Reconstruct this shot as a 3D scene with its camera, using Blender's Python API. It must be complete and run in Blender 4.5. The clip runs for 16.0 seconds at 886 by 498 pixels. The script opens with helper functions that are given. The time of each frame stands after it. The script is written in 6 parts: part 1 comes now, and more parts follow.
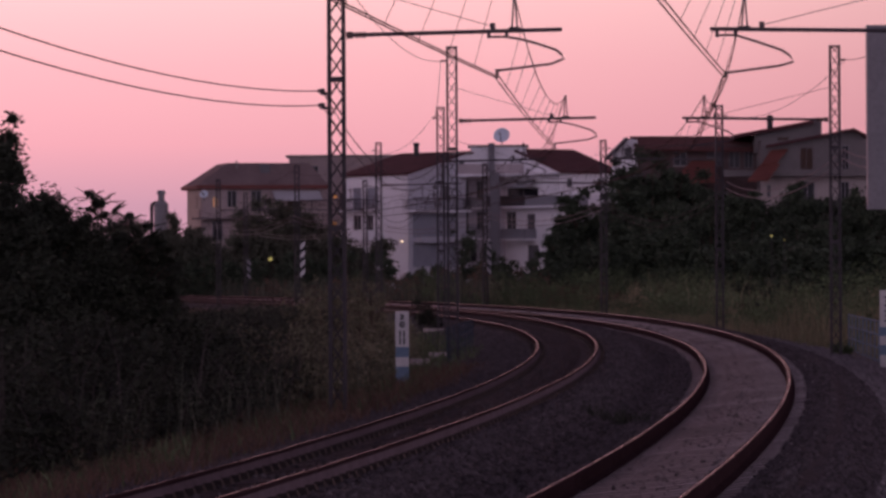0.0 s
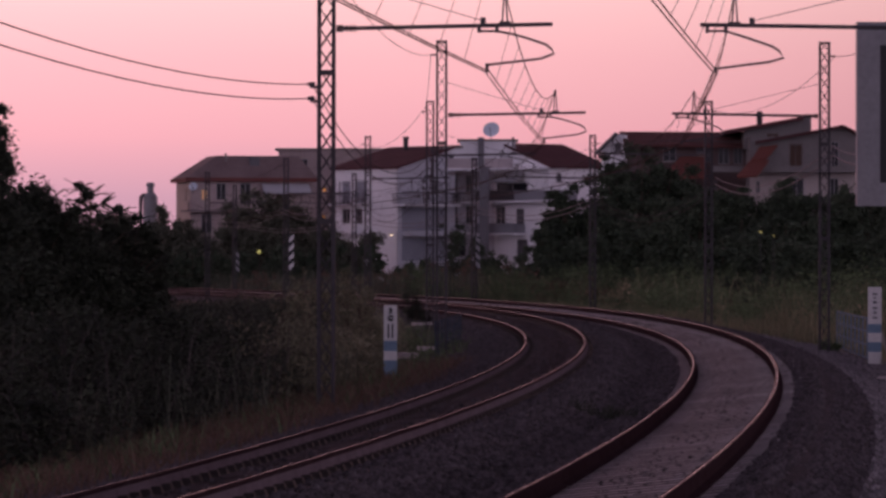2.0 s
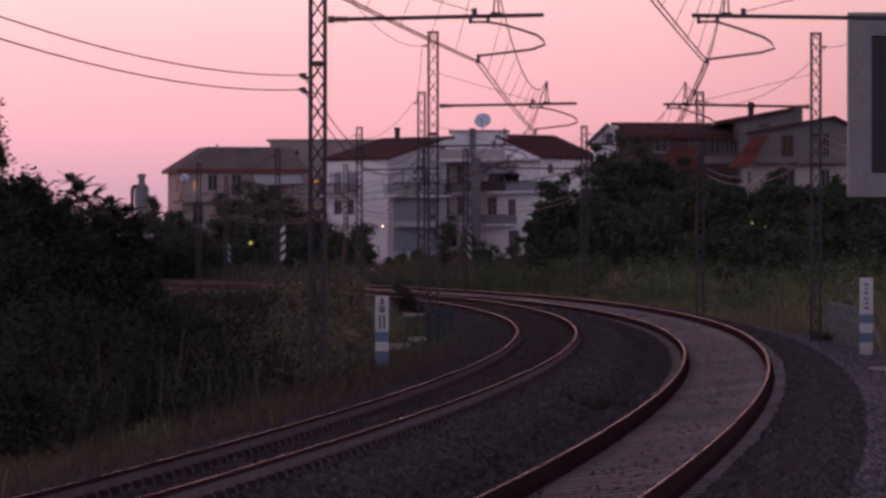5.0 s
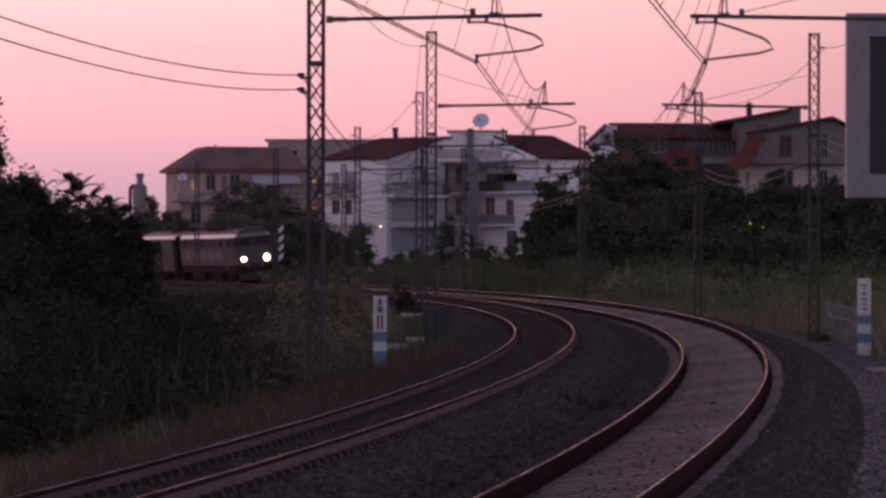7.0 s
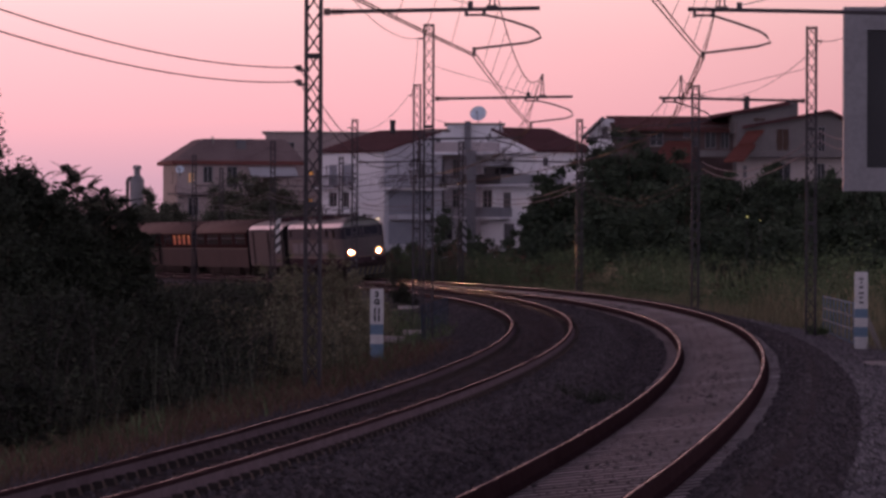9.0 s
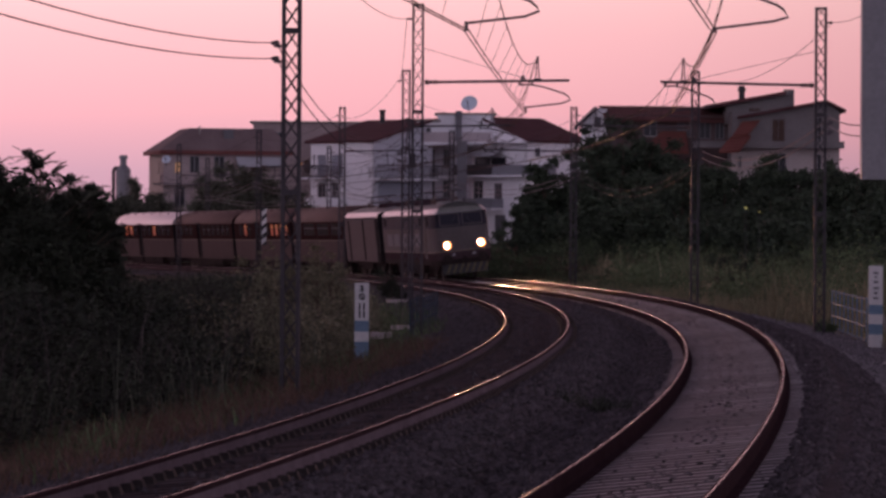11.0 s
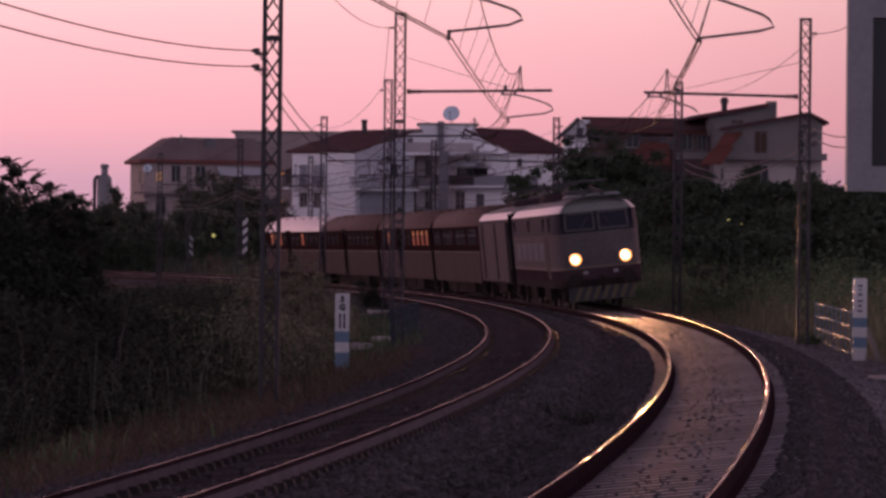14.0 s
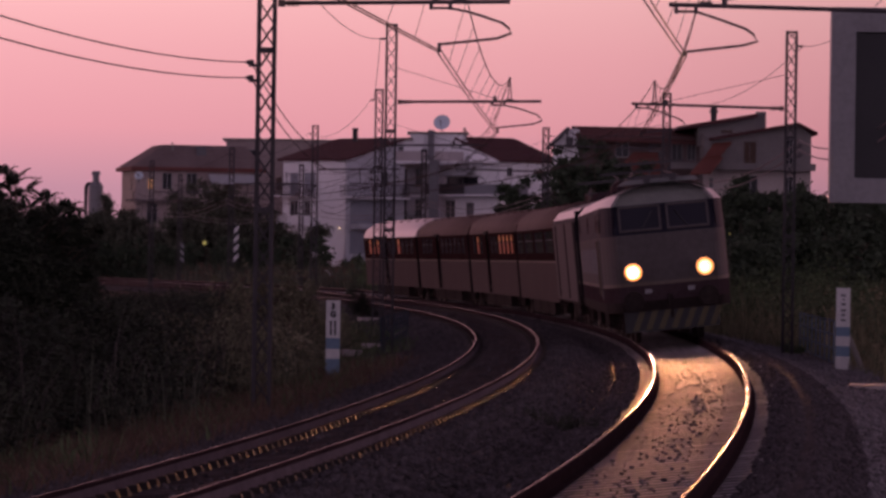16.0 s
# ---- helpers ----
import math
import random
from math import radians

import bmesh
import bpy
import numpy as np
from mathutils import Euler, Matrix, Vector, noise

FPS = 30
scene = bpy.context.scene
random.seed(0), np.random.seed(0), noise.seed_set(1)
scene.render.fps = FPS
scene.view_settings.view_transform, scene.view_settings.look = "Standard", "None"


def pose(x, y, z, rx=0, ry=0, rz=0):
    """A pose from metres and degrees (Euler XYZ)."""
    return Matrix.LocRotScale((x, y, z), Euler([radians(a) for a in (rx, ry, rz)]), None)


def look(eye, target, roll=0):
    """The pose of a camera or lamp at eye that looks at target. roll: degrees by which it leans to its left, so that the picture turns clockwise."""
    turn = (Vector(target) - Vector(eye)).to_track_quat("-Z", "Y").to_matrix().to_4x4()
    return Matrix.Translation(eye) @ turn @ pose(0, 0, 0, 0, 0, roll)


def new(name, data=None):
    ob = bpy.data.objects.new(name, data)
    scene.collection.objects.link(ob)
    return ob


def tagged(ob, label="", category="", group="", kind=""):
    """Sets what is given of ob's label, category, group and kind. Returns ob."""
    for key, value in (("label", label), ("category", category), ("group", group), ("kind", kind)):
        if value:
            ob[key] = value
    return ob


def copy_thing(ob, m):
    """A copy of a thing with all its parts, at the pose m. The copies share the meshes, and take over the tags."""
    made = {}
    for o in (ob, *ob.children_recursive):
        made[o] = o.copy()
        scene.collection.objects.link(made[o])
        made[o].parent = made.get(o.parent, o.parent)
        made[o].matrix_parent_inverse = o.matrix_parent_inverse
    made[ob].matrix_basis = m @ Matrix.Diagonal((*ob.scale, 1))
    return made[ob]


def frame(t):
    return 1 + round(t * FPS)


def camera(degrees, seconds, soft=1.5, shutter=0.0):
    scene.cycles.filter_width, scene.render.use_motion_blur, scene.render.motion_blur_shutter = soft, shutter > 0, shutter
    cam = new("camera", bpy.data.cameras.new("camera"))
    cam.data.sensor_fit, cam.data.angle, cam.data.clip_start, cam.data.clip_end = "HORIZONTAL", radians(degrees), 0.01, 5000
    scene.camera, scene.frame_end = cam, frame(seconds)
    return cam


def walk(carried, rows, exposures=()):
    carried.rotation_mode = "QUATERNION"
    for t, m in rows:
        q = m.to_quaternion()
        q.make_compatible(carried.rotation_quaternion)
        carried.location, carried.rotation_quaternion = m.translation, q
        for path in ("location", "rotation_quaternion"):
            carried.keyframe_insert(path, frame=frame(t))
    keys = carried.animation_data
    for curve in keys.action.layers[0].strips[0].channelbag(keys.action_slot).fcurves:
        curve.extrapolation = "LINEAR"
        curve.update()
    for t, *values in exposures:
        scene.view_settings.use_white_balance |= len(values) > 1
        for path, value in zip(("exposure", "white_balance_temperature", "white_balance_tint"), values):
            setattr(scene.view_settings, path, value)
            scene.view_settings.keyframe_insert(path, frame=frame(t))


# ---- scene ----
from math import cos, pi, sin

cam = camera(10.54, 16.0, soft=3.0)

PATH = [  # seconds, eye, then turn to the right, tilt up and lean, in degrees
    (0.0, 0.00, 0.00, 1.83, -0.2607, 0.2706, -0.302),
    (0.5, 0.00, 0.00, 1.83, -0.3002, 0.2141, -0.260),
    (1.0, 0.00, 0.00, 1.83, -0.2813, 0.1902, -0.092),
    (1.5, 0.00, 0.00, 1.83, -0.2073, 0.1844, 0.068),
    (2.0, 0.00, 0.00, 1.83, -0.1276, 0.1994, 0.074),
    (2.5, 0.00, 0.00, 1.83, -0.1124, 0.2046, -0.032),
    (3.0, 0.00, 0.00, 1.83, -0.1098, 0.1657, -0.202),
    (3.5, 0.00, 0.00, 1.83, -0.0697, 0.0938, -0.000),
    (4.0, 0.00, 0.00, 1.83, -0.0398, 0.0827, -0.035),
    (6.5, 0.00, 0.00, 1.83, -0.0018, 0.1055, 0.148),
    (7.0, 0.00, 0.00, 1.83, -0.0027, 0.0920, 0.115),
    (7.5, 0.00, 0.00, 1.83, -0.0021, 0.0770, 0.138),
    (8.0, 0.00, 0.00, 1.83, -0.0000, 0.0410, 0.000),
    (8.5, 0.00, 0.00, 1.83, 0.0089, 0.0165, 0.148),
    (9.0, 0.00, 0.00, 1.83, 0.0325, 0.0053, 0.235),
    (11.5, 0.03, 7.40, 1.83, 0.1571, -0.1140, 0.361),
    (12.0, 0.03, 7.40, 1.83, 0.1896, -0.1216, 0.406),
    (12.5, 0.03, 7.40, 1.83, 0.2276, -0.0947, 0.594),
    (13.0, 0.03, 7.40, 1.83, 0.2595, -0.0232, 0.512),
    (13.5, 0.03, 7.40, 1.83, 0.3122, 0.0212, 0.474),
    (14.0, 0.03, 7.40, 1.83, 0.3669, 0.0328, 0.612),
    (14.5, 0.03, 7.40, 1.83, 0.3935, 0.0556, 0.704),
    (15.0, 0.03, 7.40, 1.83, 0.4142, 0.1010, 0.709),
    (15.5, 0.03, 7.40, 1.83, 0.4434, 0.1323, 0.828),
    (16.0, 0.03, 5.80, 1.83, 0.4841, 0.1339, 0.872),
]


def eye_pose(x, y, z, turn, tilt, lean):
    a, b = radians(turn), radians(tilt)
    way = Vector((sin(a) * cos(b), cos(a) * cos(b), sin(b)))
    return look((x, y, z), Vector((x, y, z)) + 100 * way, lean)


EXPOSURES = [(0.0, -0.1, 6700, 22), (3.5, 0.05, 6500, 12), (8.0, 0.1, 6480, 10), (12.5, 0.08, 6480, 11), (14.5, -0.05, 6700, 21), (16.0, -0.35, 7000, 30)]
walk(cam, [(row[0], eye_pose(*row[1:])) for row in PATH], EXPOSURES)

# ---- dusk sky: rose afterglow ahead, dim lilac overhead and behind ----
world = bpy.data.worlds.new("dusk")
scene.world = world
world.use_nodes = True


def build_sky():
    n, l = world.node_tree.nodes, world.node_tree.links
    n.clear()
    coord = n.new("ShaderNodeTexCoord")
    split = n.new("ShaderNodeSeparateXYZ")
    l.new(coord.outputs["Generated"], split.inputs[0])
    # elevation in the glow
    rise = n.new("ShaderNodeMapRange")
    rise.inputs["From Min"].default_value = -0.01
    rise.inputs["From Max"].default_value = 0.07
    l.new(split.outputs["Z"], rise.inputs["Value"])
    glow = n.new("ShaderNodeValToRGB")
    r = glow.color_ramp
    r.elements[0].position, r.elements[0].color = 0.0, (0.46, 0.28, 0.37, 1)
    r.elements[1].position, r.elements[1].color = 1.0, (1.24, 0.66, 0.74, 1)
    for at_, col in ((0.30, (0.66, 0.365, 0.46, 1)), (0.46, (0.95, 0.455, 0.51, 1)), (0.66, (1.06, 0.55, 0.58, 1)), (0.82, (1.15, 0.66, 0.66, 1))):
        e = r.elements.new(at_)
        e.color = col
    l.new(rise.outputs[0], glow.inputs[0])
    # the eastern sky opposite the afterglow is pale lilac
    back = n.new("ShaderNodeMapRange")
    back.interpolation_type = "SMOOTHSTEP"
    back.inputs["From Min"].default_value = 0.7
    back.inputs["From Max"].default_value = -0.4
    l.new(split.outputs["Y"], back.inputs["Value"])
    # the glow is strongest over the sunset and falls off to the east of it
    across = n.new("ShaderNodeMapRange")
    across.inputs["From Min"].default_value, across.inputs["From Max"].default_value = -0.1, 0.12
    l.new(split.outputs["X"], across.inputs["Value"])
    fall = n.new("ShaderNodeValToRGB")
    f = fall.color_ramp
    f.elements[0].position, f.elements[0].color = 0.0, (1.05, 1.05, 1.05, 1)
    f.elements[1].position, f.elements[1].color = 1.0, (0.68, 0.68, 0.68, 1)
    for at_, v in ((0.45, 0.96), (0.66, 0.88), (0.83, 0.77)):
        f.elements.new(at_).color = (v, v, v, 1)
    l.new(across.outputs[0], fall.inputs[0])
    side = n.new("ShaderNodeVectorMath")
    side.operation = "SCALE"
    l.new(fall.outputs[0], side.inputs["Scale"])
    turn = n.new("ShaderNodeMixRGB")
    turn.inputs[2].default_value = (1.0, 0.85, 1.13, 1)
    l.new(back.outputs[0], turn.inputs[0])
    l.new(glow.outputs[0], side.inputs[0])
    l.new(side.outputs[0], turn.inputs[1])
    # overhead
    high = n.new("ShaderNodeMapRange")
    high.interpolation_type = "SMOOTHSTEP"
    high.inputs["From Min"].default_value = 0.08
    high.inputs["From Max"].default_value = 0.6
    l.new(split.outputs["Z"], high.inputs["Value"])
    mix = n.new("ShaderNodeMixRGB")
    mix.inputs[2].default_value = (0.055, 0.047, 0.092, 1)
    l.new(high.outputs[0], mix.inputs[0])
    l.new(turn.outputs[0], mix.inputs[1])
    out = n.new("ShaderNodeOutputWorld")
    bg = n.new("ShaderNodeBackground")
    bg.inputs["Strength"].default_value = 1.0
    l.new(mix.outputs[0], bg.inputs[0])
    l.new(bg.outputs[0], out.inputs[0])


build_sky()

# ---- materials ----


def mat(name, c1, c2, rough=0.7, metal=0.0, fine=12.0, coarse=0.8, bump=0.15, depth=0.02, spread=0.0, spec=0.4, kind="object", wear=None):
    """Two colours mixed by a coarse and a fine noise, with relief. spread: change from piece to piece."""
    m = bpy.data.materials.new(name)
    m.use_nodes = True
    n, l = m.node_tree.nodes, m.node_tree.links
    b = n["Principled BSDF"]
    co = n.new("ShaderNodeTexCoord")
    big, small = n.new("ShaderNodeTexNoise"), n.new("ShaderNodeTexNoise")
    big.inputs["Scale"].default_value, big.inputs["Detail"].default_value = coarse, 4
    small.inputs["Scale"].default_value, small.inputs["Detail"].default_value = fine, 5
    for t in (big, small):
        l.new(co.outputs["Object"], t.inputs["Vector"])
    add = n.new("ShaderNodeMath")
    add.operation = "MULTIPLY_ADD"
    add.inputs[1].default_value = 0.5
    l.new(big.outputs["Fac"], add.inputs[0])
    half = n.new("ShaderNodeMath")
    half.operation = "MULTIPLY"
    half.inputs[1].default_value = 0.5
    l.new(small.outputs["Fac"], half.inputs[0])
    l.new(half.outputs[0], add.inputs[2])
    fac = n.new("ShaderNodeMapRange")
    fac.inputs["From Min"].default_value, fac.inputs["From Max"].default_value = 0.34, 0.66
    l.new(add.outputs[0], fac.inputs["Value"])
    mix = n.new("ShaderNodeMixRGB")
    mix.inputs[1].default_value, mix.inputs[2].default_value = (*c1, 1), (*c2, 1)
    l.new(fac.outputs[0], mix.inputs[0])
    col = mix.outputs[0]
    if spread:
        if kind == "island":
            rnd = n.new("ShaderNodeNewGeometry").outputs["Random Per Island"]
        else:
            rnd = n.new("ShaderNodeObjectInfo").outputs["Random"]
        hsv = n.new("ShaderNodeHueSaturation")
        mr = n.new("ShaderNodeMapRange")
        mr.inputs["To Min"].default_value, mr.inputs["To Max"].default_value = 1 - spread, 1 + spread
        l.new(rnd, mr.inputs["Value"])
        l.new(mr.outputs[0], hsv.inputs["Value"])
        l.new(col, hsv.inputs["Color"])
        col = hsv.outputs[0]
    l.new(col, b.inputs["Base Color"])
    rr = n.new("ShaderNodeMapRange")
    rr.inputs["To Min"].default_value, rr.inputs["To Max"].default_value = max(0.03, rough - 0.12), min(1, rough + 0.12)
    if wear:
        rr.inputs["From Min"].default_value, rr.inputs["From Max"].default_value = 0.36, 0.64
        rr.inputs["To Min"].default_value, rr.inputs["To Max"].default_value = wear
    l.new(small.outputs["Fac"], rr.inputs["Value"])
    l.new(rr.outputs[0], b.inputs["Roughness"])
    b.inputs["Metallic"].default_value = metal
    b.inputs["Specular IOR Level"].default_value = spec
    if bump:
        bp = n.new("ShaderNodeBump")
        bp.inputs["Strength"].default_value, bp.inputs["Distance"].default_value = bump, depth
        l.new(small.outputs["Fac"], bp.inputs["Height"])
        l.new(bp.outputs[0], b.inputs["Normal"])
    return m


def lit(name, color, strength):
    m = bpy.data.materials.new(name)
    m.use_nodes = True
    b = m.node_tree.nodes["Principled BSDF"]
    b.inputs["Base Color"].default_value = (*color, 1)
    b.inputs["Emission Color"].default_value = (*color, 1)
    b.inputs["Emission Strength"].default_value = strength
    return m


def glass(name, tint, rough=0.08, spec=0.12):
    m = bpy.data.materials.new(name)
    m.use_nodes = True
    b = m.node_tree.nodes["Principled BSDF"]
    b.inputs["Base Color"].default_value = (*tint, 1)
    b.inputs["Roughness"].default_value = rough
    b.inputs["Specular IOR Level"].default_value = spec
    return m


SOIL = mat("soil and dry litter", (0.055, 0.042, 0.03), (0.11, 0.085, 0.055), 0.95, fine=9, coarse=0.25, bump=0.6, depth=0.05, spec=0.08)
GRAVEL = mat("crushed stone ballast", (0.048, 0.043, 0.045), (0.108, 0.097, 0.099), 0.92, fine=22, coarse=0.5, bump=0.9, depth=0.05, spec=0.03)
RUSTBED = mat("ballast browned by brake dust", (0.028, 0.022, 0.022), (0.055, 0.045, 0.044), 0.92, fine=20, coarse=0.6, bump=0.8, depth=0.04, spec=0.0)
BAYBED = mat("pale dusty ballast", (0.042, 0.037, 0.037), (0.084, 0.073, 0.073), 0.7, fine=16, coarse=0.5, bump=0.9, depth=0.05, spec=0.055)
STONE = mat("broken grey ballast stone", (0.058, 0.05, 0.053), (0.13, 0.114, 0.118), 0.9, fine=30, coarse=2, bump=0.3, depth=0.01, spread=0.4, kind="island", spec=0.06)
SHOULDERSTONE = mat("clean grey ballast stone", (0.125, 0.113, 0.117), (0.27, 0.245, 0.25), 0.9, fine=30, coarse=2, bump=0.3, depth=0.01, spread=0.45, kind="island", spec=0.06)
BAYSTONE = mat("pale dusty ballast stone", (0.13, 0.115, 0.115), (0.27, 0.24, 0.235), 0.8, fine=30, coarse=2, bump=0.3, depth=0.01, spread=0.6, kind="island", spec=0.15)
CONCRETE = mat("weathered concrete", (0.24, 0.22, 0.2), (0.36, 0.33, 0.3), 0.85, fine=25, coarse=1.2, bump=0.25, depth=0.01, spec=0.08)
SLEEPER = mat("dusty concrete sleeper", (0.37, 0.333, 0.328), (0.5, 0.455, 0.446), 0.85, fine=25, coarse=1.5, bump=0.25, depth=0.01, spread=0.3, spec=0.05)
SLEEPERDARK = mat("brake-dusted concrete sleeper", (0.115, 0.092, 0.09), (0.19, 0.155, 0.15), 0.9, fine=25, coarse=1.5, bump=0.25, depth=0.01, spread=0.3, spec=0.0)
RAILRUST = mat("rusty rail web", (0.034, 0.02, 0.022), (0.056, 0.035, 0.038), 0.85, 0.0, fine=18, coarse=2, bump=0.2, depth=0.004, spec=0.0)
RAILTOP = mat("worn rail head", (0.026, 0.015, 0.018), (0.048, 0.029, 0.033), 0.26, 0.0, fine=0.55, coarse=1, bump=0.0, spec=0.056, wear=(0.12, 0.38))
# rail web with sky light put into its paler colour
RAILLIT = mat("rail web paled as skylit", (0.13, 0.105, 0.115), (0.2, 0.165, 0.18), 0.85, 0.0, fine=18, coarse=2, bump=0.2, depth=0.004, spec=0.0)
CLIP = mat("dark rail fastening", (0.03, 0.025, 0.024), (0.06, 0.05, 0.045), 0.7, fine=30, bump=0.1, spec=0.08)
GALV = mat("dull galvanised steel", (0.05, 0.045, 0.049), (0.086, 0.078, 0.083), 0.75, 0.0, fine=20, coarse=1.5, bump=0.1, depth=0.003, spec=0.05)
TUBE = mat("dark painted arm tube", (0.06, 0.05, 0.055), (0.1, 0.085, 0.09), 0.6, 0.2, fine=20, bump=0.08, depth=0.002)
WIRE = mat("oxidised copper wire", (0.042, 0.022, 0.019), (0.066, 0.034, 0.028), 0.7, 0.0, fine=10, bump=0.0, spec=0.03)
CABLE = mat("weathered sheathed cable", (0.075, 0.055, 0.057), (0.12, 0.09, 0.093), 0.75, fine=10, bump=0.0, spec=0.03)
# the same cable with sky light painted in, for spans before dark trees
CABLELIT = mat("weathered cable sheath paled as skylit", (0.24, 0.19, 0.19), (0.34, 0.275, 0.27), 0.75, fine=10, bump=0.0, spec=0.03)
PORCELAIN = mat("brown glazed insulator", (0.06, 0.03, 0.025), (0.1, 0.05, 0.04), 0.3, fine=20, bump=0.0)
BLUE = mat("blue painted steel", (0.13, 0.18, 0.24), (0.18, 0.235, 0.3), 0.7, fine=25, coarse=2, bump=0.1, depth=0.003, spec=0.08)
BLUEDARK = mat("dark blue painted steel", (0.022, 0.042, 0.062), (0.036, 0.06, 0.085), 0.7, fine=25, coarse=2, bump=0.1, depth=0.003, spec=0.05)
PALESTONE = mat("pale weathered concrete", (0.4, 0.355, 0.34), (0.54, 0.485, 0.46), 0.85, fine=25, coarse=1.2, bump=0.25, depth=0.01, spec=0.08)
SIGNWHITE = mat("white sign enamel", (0.5, 0.485, 0.48), (0.64, 0.62, 0.6), 0.45, fine=14, coarse=2, bump=0.05, depth=0.002)
SIGNBLUE = mat("blue sign band", (0.10, 0.17, 0.25), (0.16, 0.24, 0.32), 0.5, fine=14, bump=0.05)
INK = mat("black sign paint", (0.012, 0.012, 0.014), (0.025, 0.025, 0.028), 0.5, fine=20, bump=0.0)
PANELGREY = mat("grey painted cabinet", (0.2, 0.19, 0.2), (0.27, 0.26, 0.27), 0.5, fine=10, coarse=1, bump=0.05)
WHITEWALL = mat("white rendered wall", (0.82, 0.81, 0.83), (0.92, 0.91, 0.92), 0.85, fine=6, coarse=0.35, bump=0.15, depth=0.02)
# white render again, with the shade of turned and recessed faces in its colour
WHITESHADED = mat("white rendered wall greyed for shade", (0.46, 0.46, 0.5), (0.58, 0.58, 0.62), 0.85, fine=6, coarse=0.4, bump=0.15, depth=0.02)
BAREWALL = mat("bare grey-brown plaster", (0.29, 0.226, 0.222), (0.41, 0.33, 0.318), 0.9, fine=4, coarse=0.3, bump=0.25, depth=0.03)
# wall colour darkened to hold the shade below the villa's roofs
SHADEWALL = mat("red-brown plaster darkened for roof shade", (0.085, 0.056, 0.055), (0.13, 0.088, 0.085), 0.9, fine=4, coarse=0.3, bump=0.25, depth=0.03)
ROOFPLASTER = mat("red-brown mansard covering", (0.145, 0.1, 0.098), (0.23, 0.168, 0.163), 0.9, fine=7, coarse=0.6, bump=0.3, depth=0.03)
CREAMWALL = mat("cream rendered wall", (0.4, 0.32, 0.27), (0.48, 0.39, 0.33), 0.85, fine=5, coarse=0.4, bump=0.15, depth=0.02)
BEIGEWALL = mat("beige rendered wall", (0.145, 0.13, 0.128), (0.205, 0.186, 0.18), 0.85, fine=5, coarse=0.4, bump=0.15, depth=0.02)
TILE = mat("dark red roof tile", (0.075, 0.024, 0.028), (0.125, 0.044, 0.048), 0.85, fine=5, coarse=0.7, bump=0.3, depth=0.03, spread=0.12, kind="island")
TILEMID = mat("brown-red roof tile", (0.095, 0.034, 0.032), (0.15, 0.058, 0.051), 0.85, fine=5, coarse=0.7, bump=0.3, depth=0.03)
TILEBRIGHT = mat("orange-red roof tile", (0.15, 0.045, 0.035), (0.21, 0.07, 0.052), 0.85, fine=5, coarse=0.7, bump=0.3, depth=0.03)
FASCIA = mat("oxblood eaves paint", (0.13, 0.035, 0.03), (0.18, 0.055, 0.045), 0.7, fine=6, bump=0.1)
ROSEWALL = mat("pale rose rendered wall", (0.31, 0.265, 0.255), (0.42, 0.365, 0.345), 0.85, fine=5, coarse=0.4, bump=0.15, depth=0.02)
PARAPET = mat("worn rose-grey render", (0.4, 0.345, 0.35), (0.56, 0.49, 0.49), 0.9, fine=5, coarse=0.5, bump=0.25, depth=0.02)
SHUTTER = mat("closed roller shutter", (0.1, 0.095, 0.105), (0.145, 0.14, 0.15), 0.6, fine=8, bump=0.1)
SHUTTERPALE = mat("pale blue-grey roller shutter", (0.25, 0.26, 0.3), (0.33, 0.34, 0.38), 0.6, fine=8, bump=0.1)
BALUSTRADE = mat("blue-grey painted balustrade", (0.2, 0.2, 0.225), (0.28, 0.28, 0.305), 0.8, fine=8, coarse=0.5, bump=0.15, depth=0.01)
SHUTTERBROWN = mat("brown wooden shutter", (0.06, 0.036, 0.028), (0.1, 0.058, 0.042), 0.7, fine=10, bump=0.1)
PANE = glass("dark window pane", (0.02, 0.02, 0.025))
SCREEN = glass("windscreen glass", (0.03, 0.028, 0.035), 0.1, 0.5)
AWNING = mat("grey canvas awning", (0.42, 0.42, 0.43), (0.52, 0.52, 0.53), 0.8, fine=8, bump=0.1)
IRON = mat("dark iron railing", (0.05, 0.045, 0.05), (0.08, 0.07, 0.075), 0.6, 0.3, fine=20, bump=0.05)
DISH = mat("pale satellite dish", (0.6, 0.68, 0.76), (0.72, 0.79, 0.86), 0.5, fine=10, bump=0.02)
PIER = mat("weathered grey flue render", (0.14, 0.133, 0.147), (0.2, 0.193, 0.207), 0.85, fine=5, coarse=0.5, bump=0.2, depth=0.02)
BARK = mat("grey-brown bark", (0.06, 0.045, 0.035), (0.12, 0.09, 0.07), 0.9, fine=14, coarse=3, bump=0.6, depth=0.02, spec=0.08)
# the near-black first colour paints shadowed gaps between clumps through the noise
LEAF = mat("dark green leaf", (0.008, 0.0105, 0.0075), (0.056, 0.063, 0.042), 0.75, fine=2.2, coarse=0.6, bump=0.0, spread=0.3, kind="island", spec=0.2)
LEAFDARK = mat("blackish green leaf", (0.022, 0.027, 0.02), (0.056, 0.064, 0.043), 0.8, fine=6, coarse=0.35, bump=0.0, spread=0.4, kind="island", spec=0.08)
LEAFFAR = mat("dull green leaf", (0.036, 0.051, 0.034), (0.072, 0.094, 0.057), 0.75, fine=4, coarse=0.9, bump=0.0, spread=0.45, kind="island", spec=0.2)
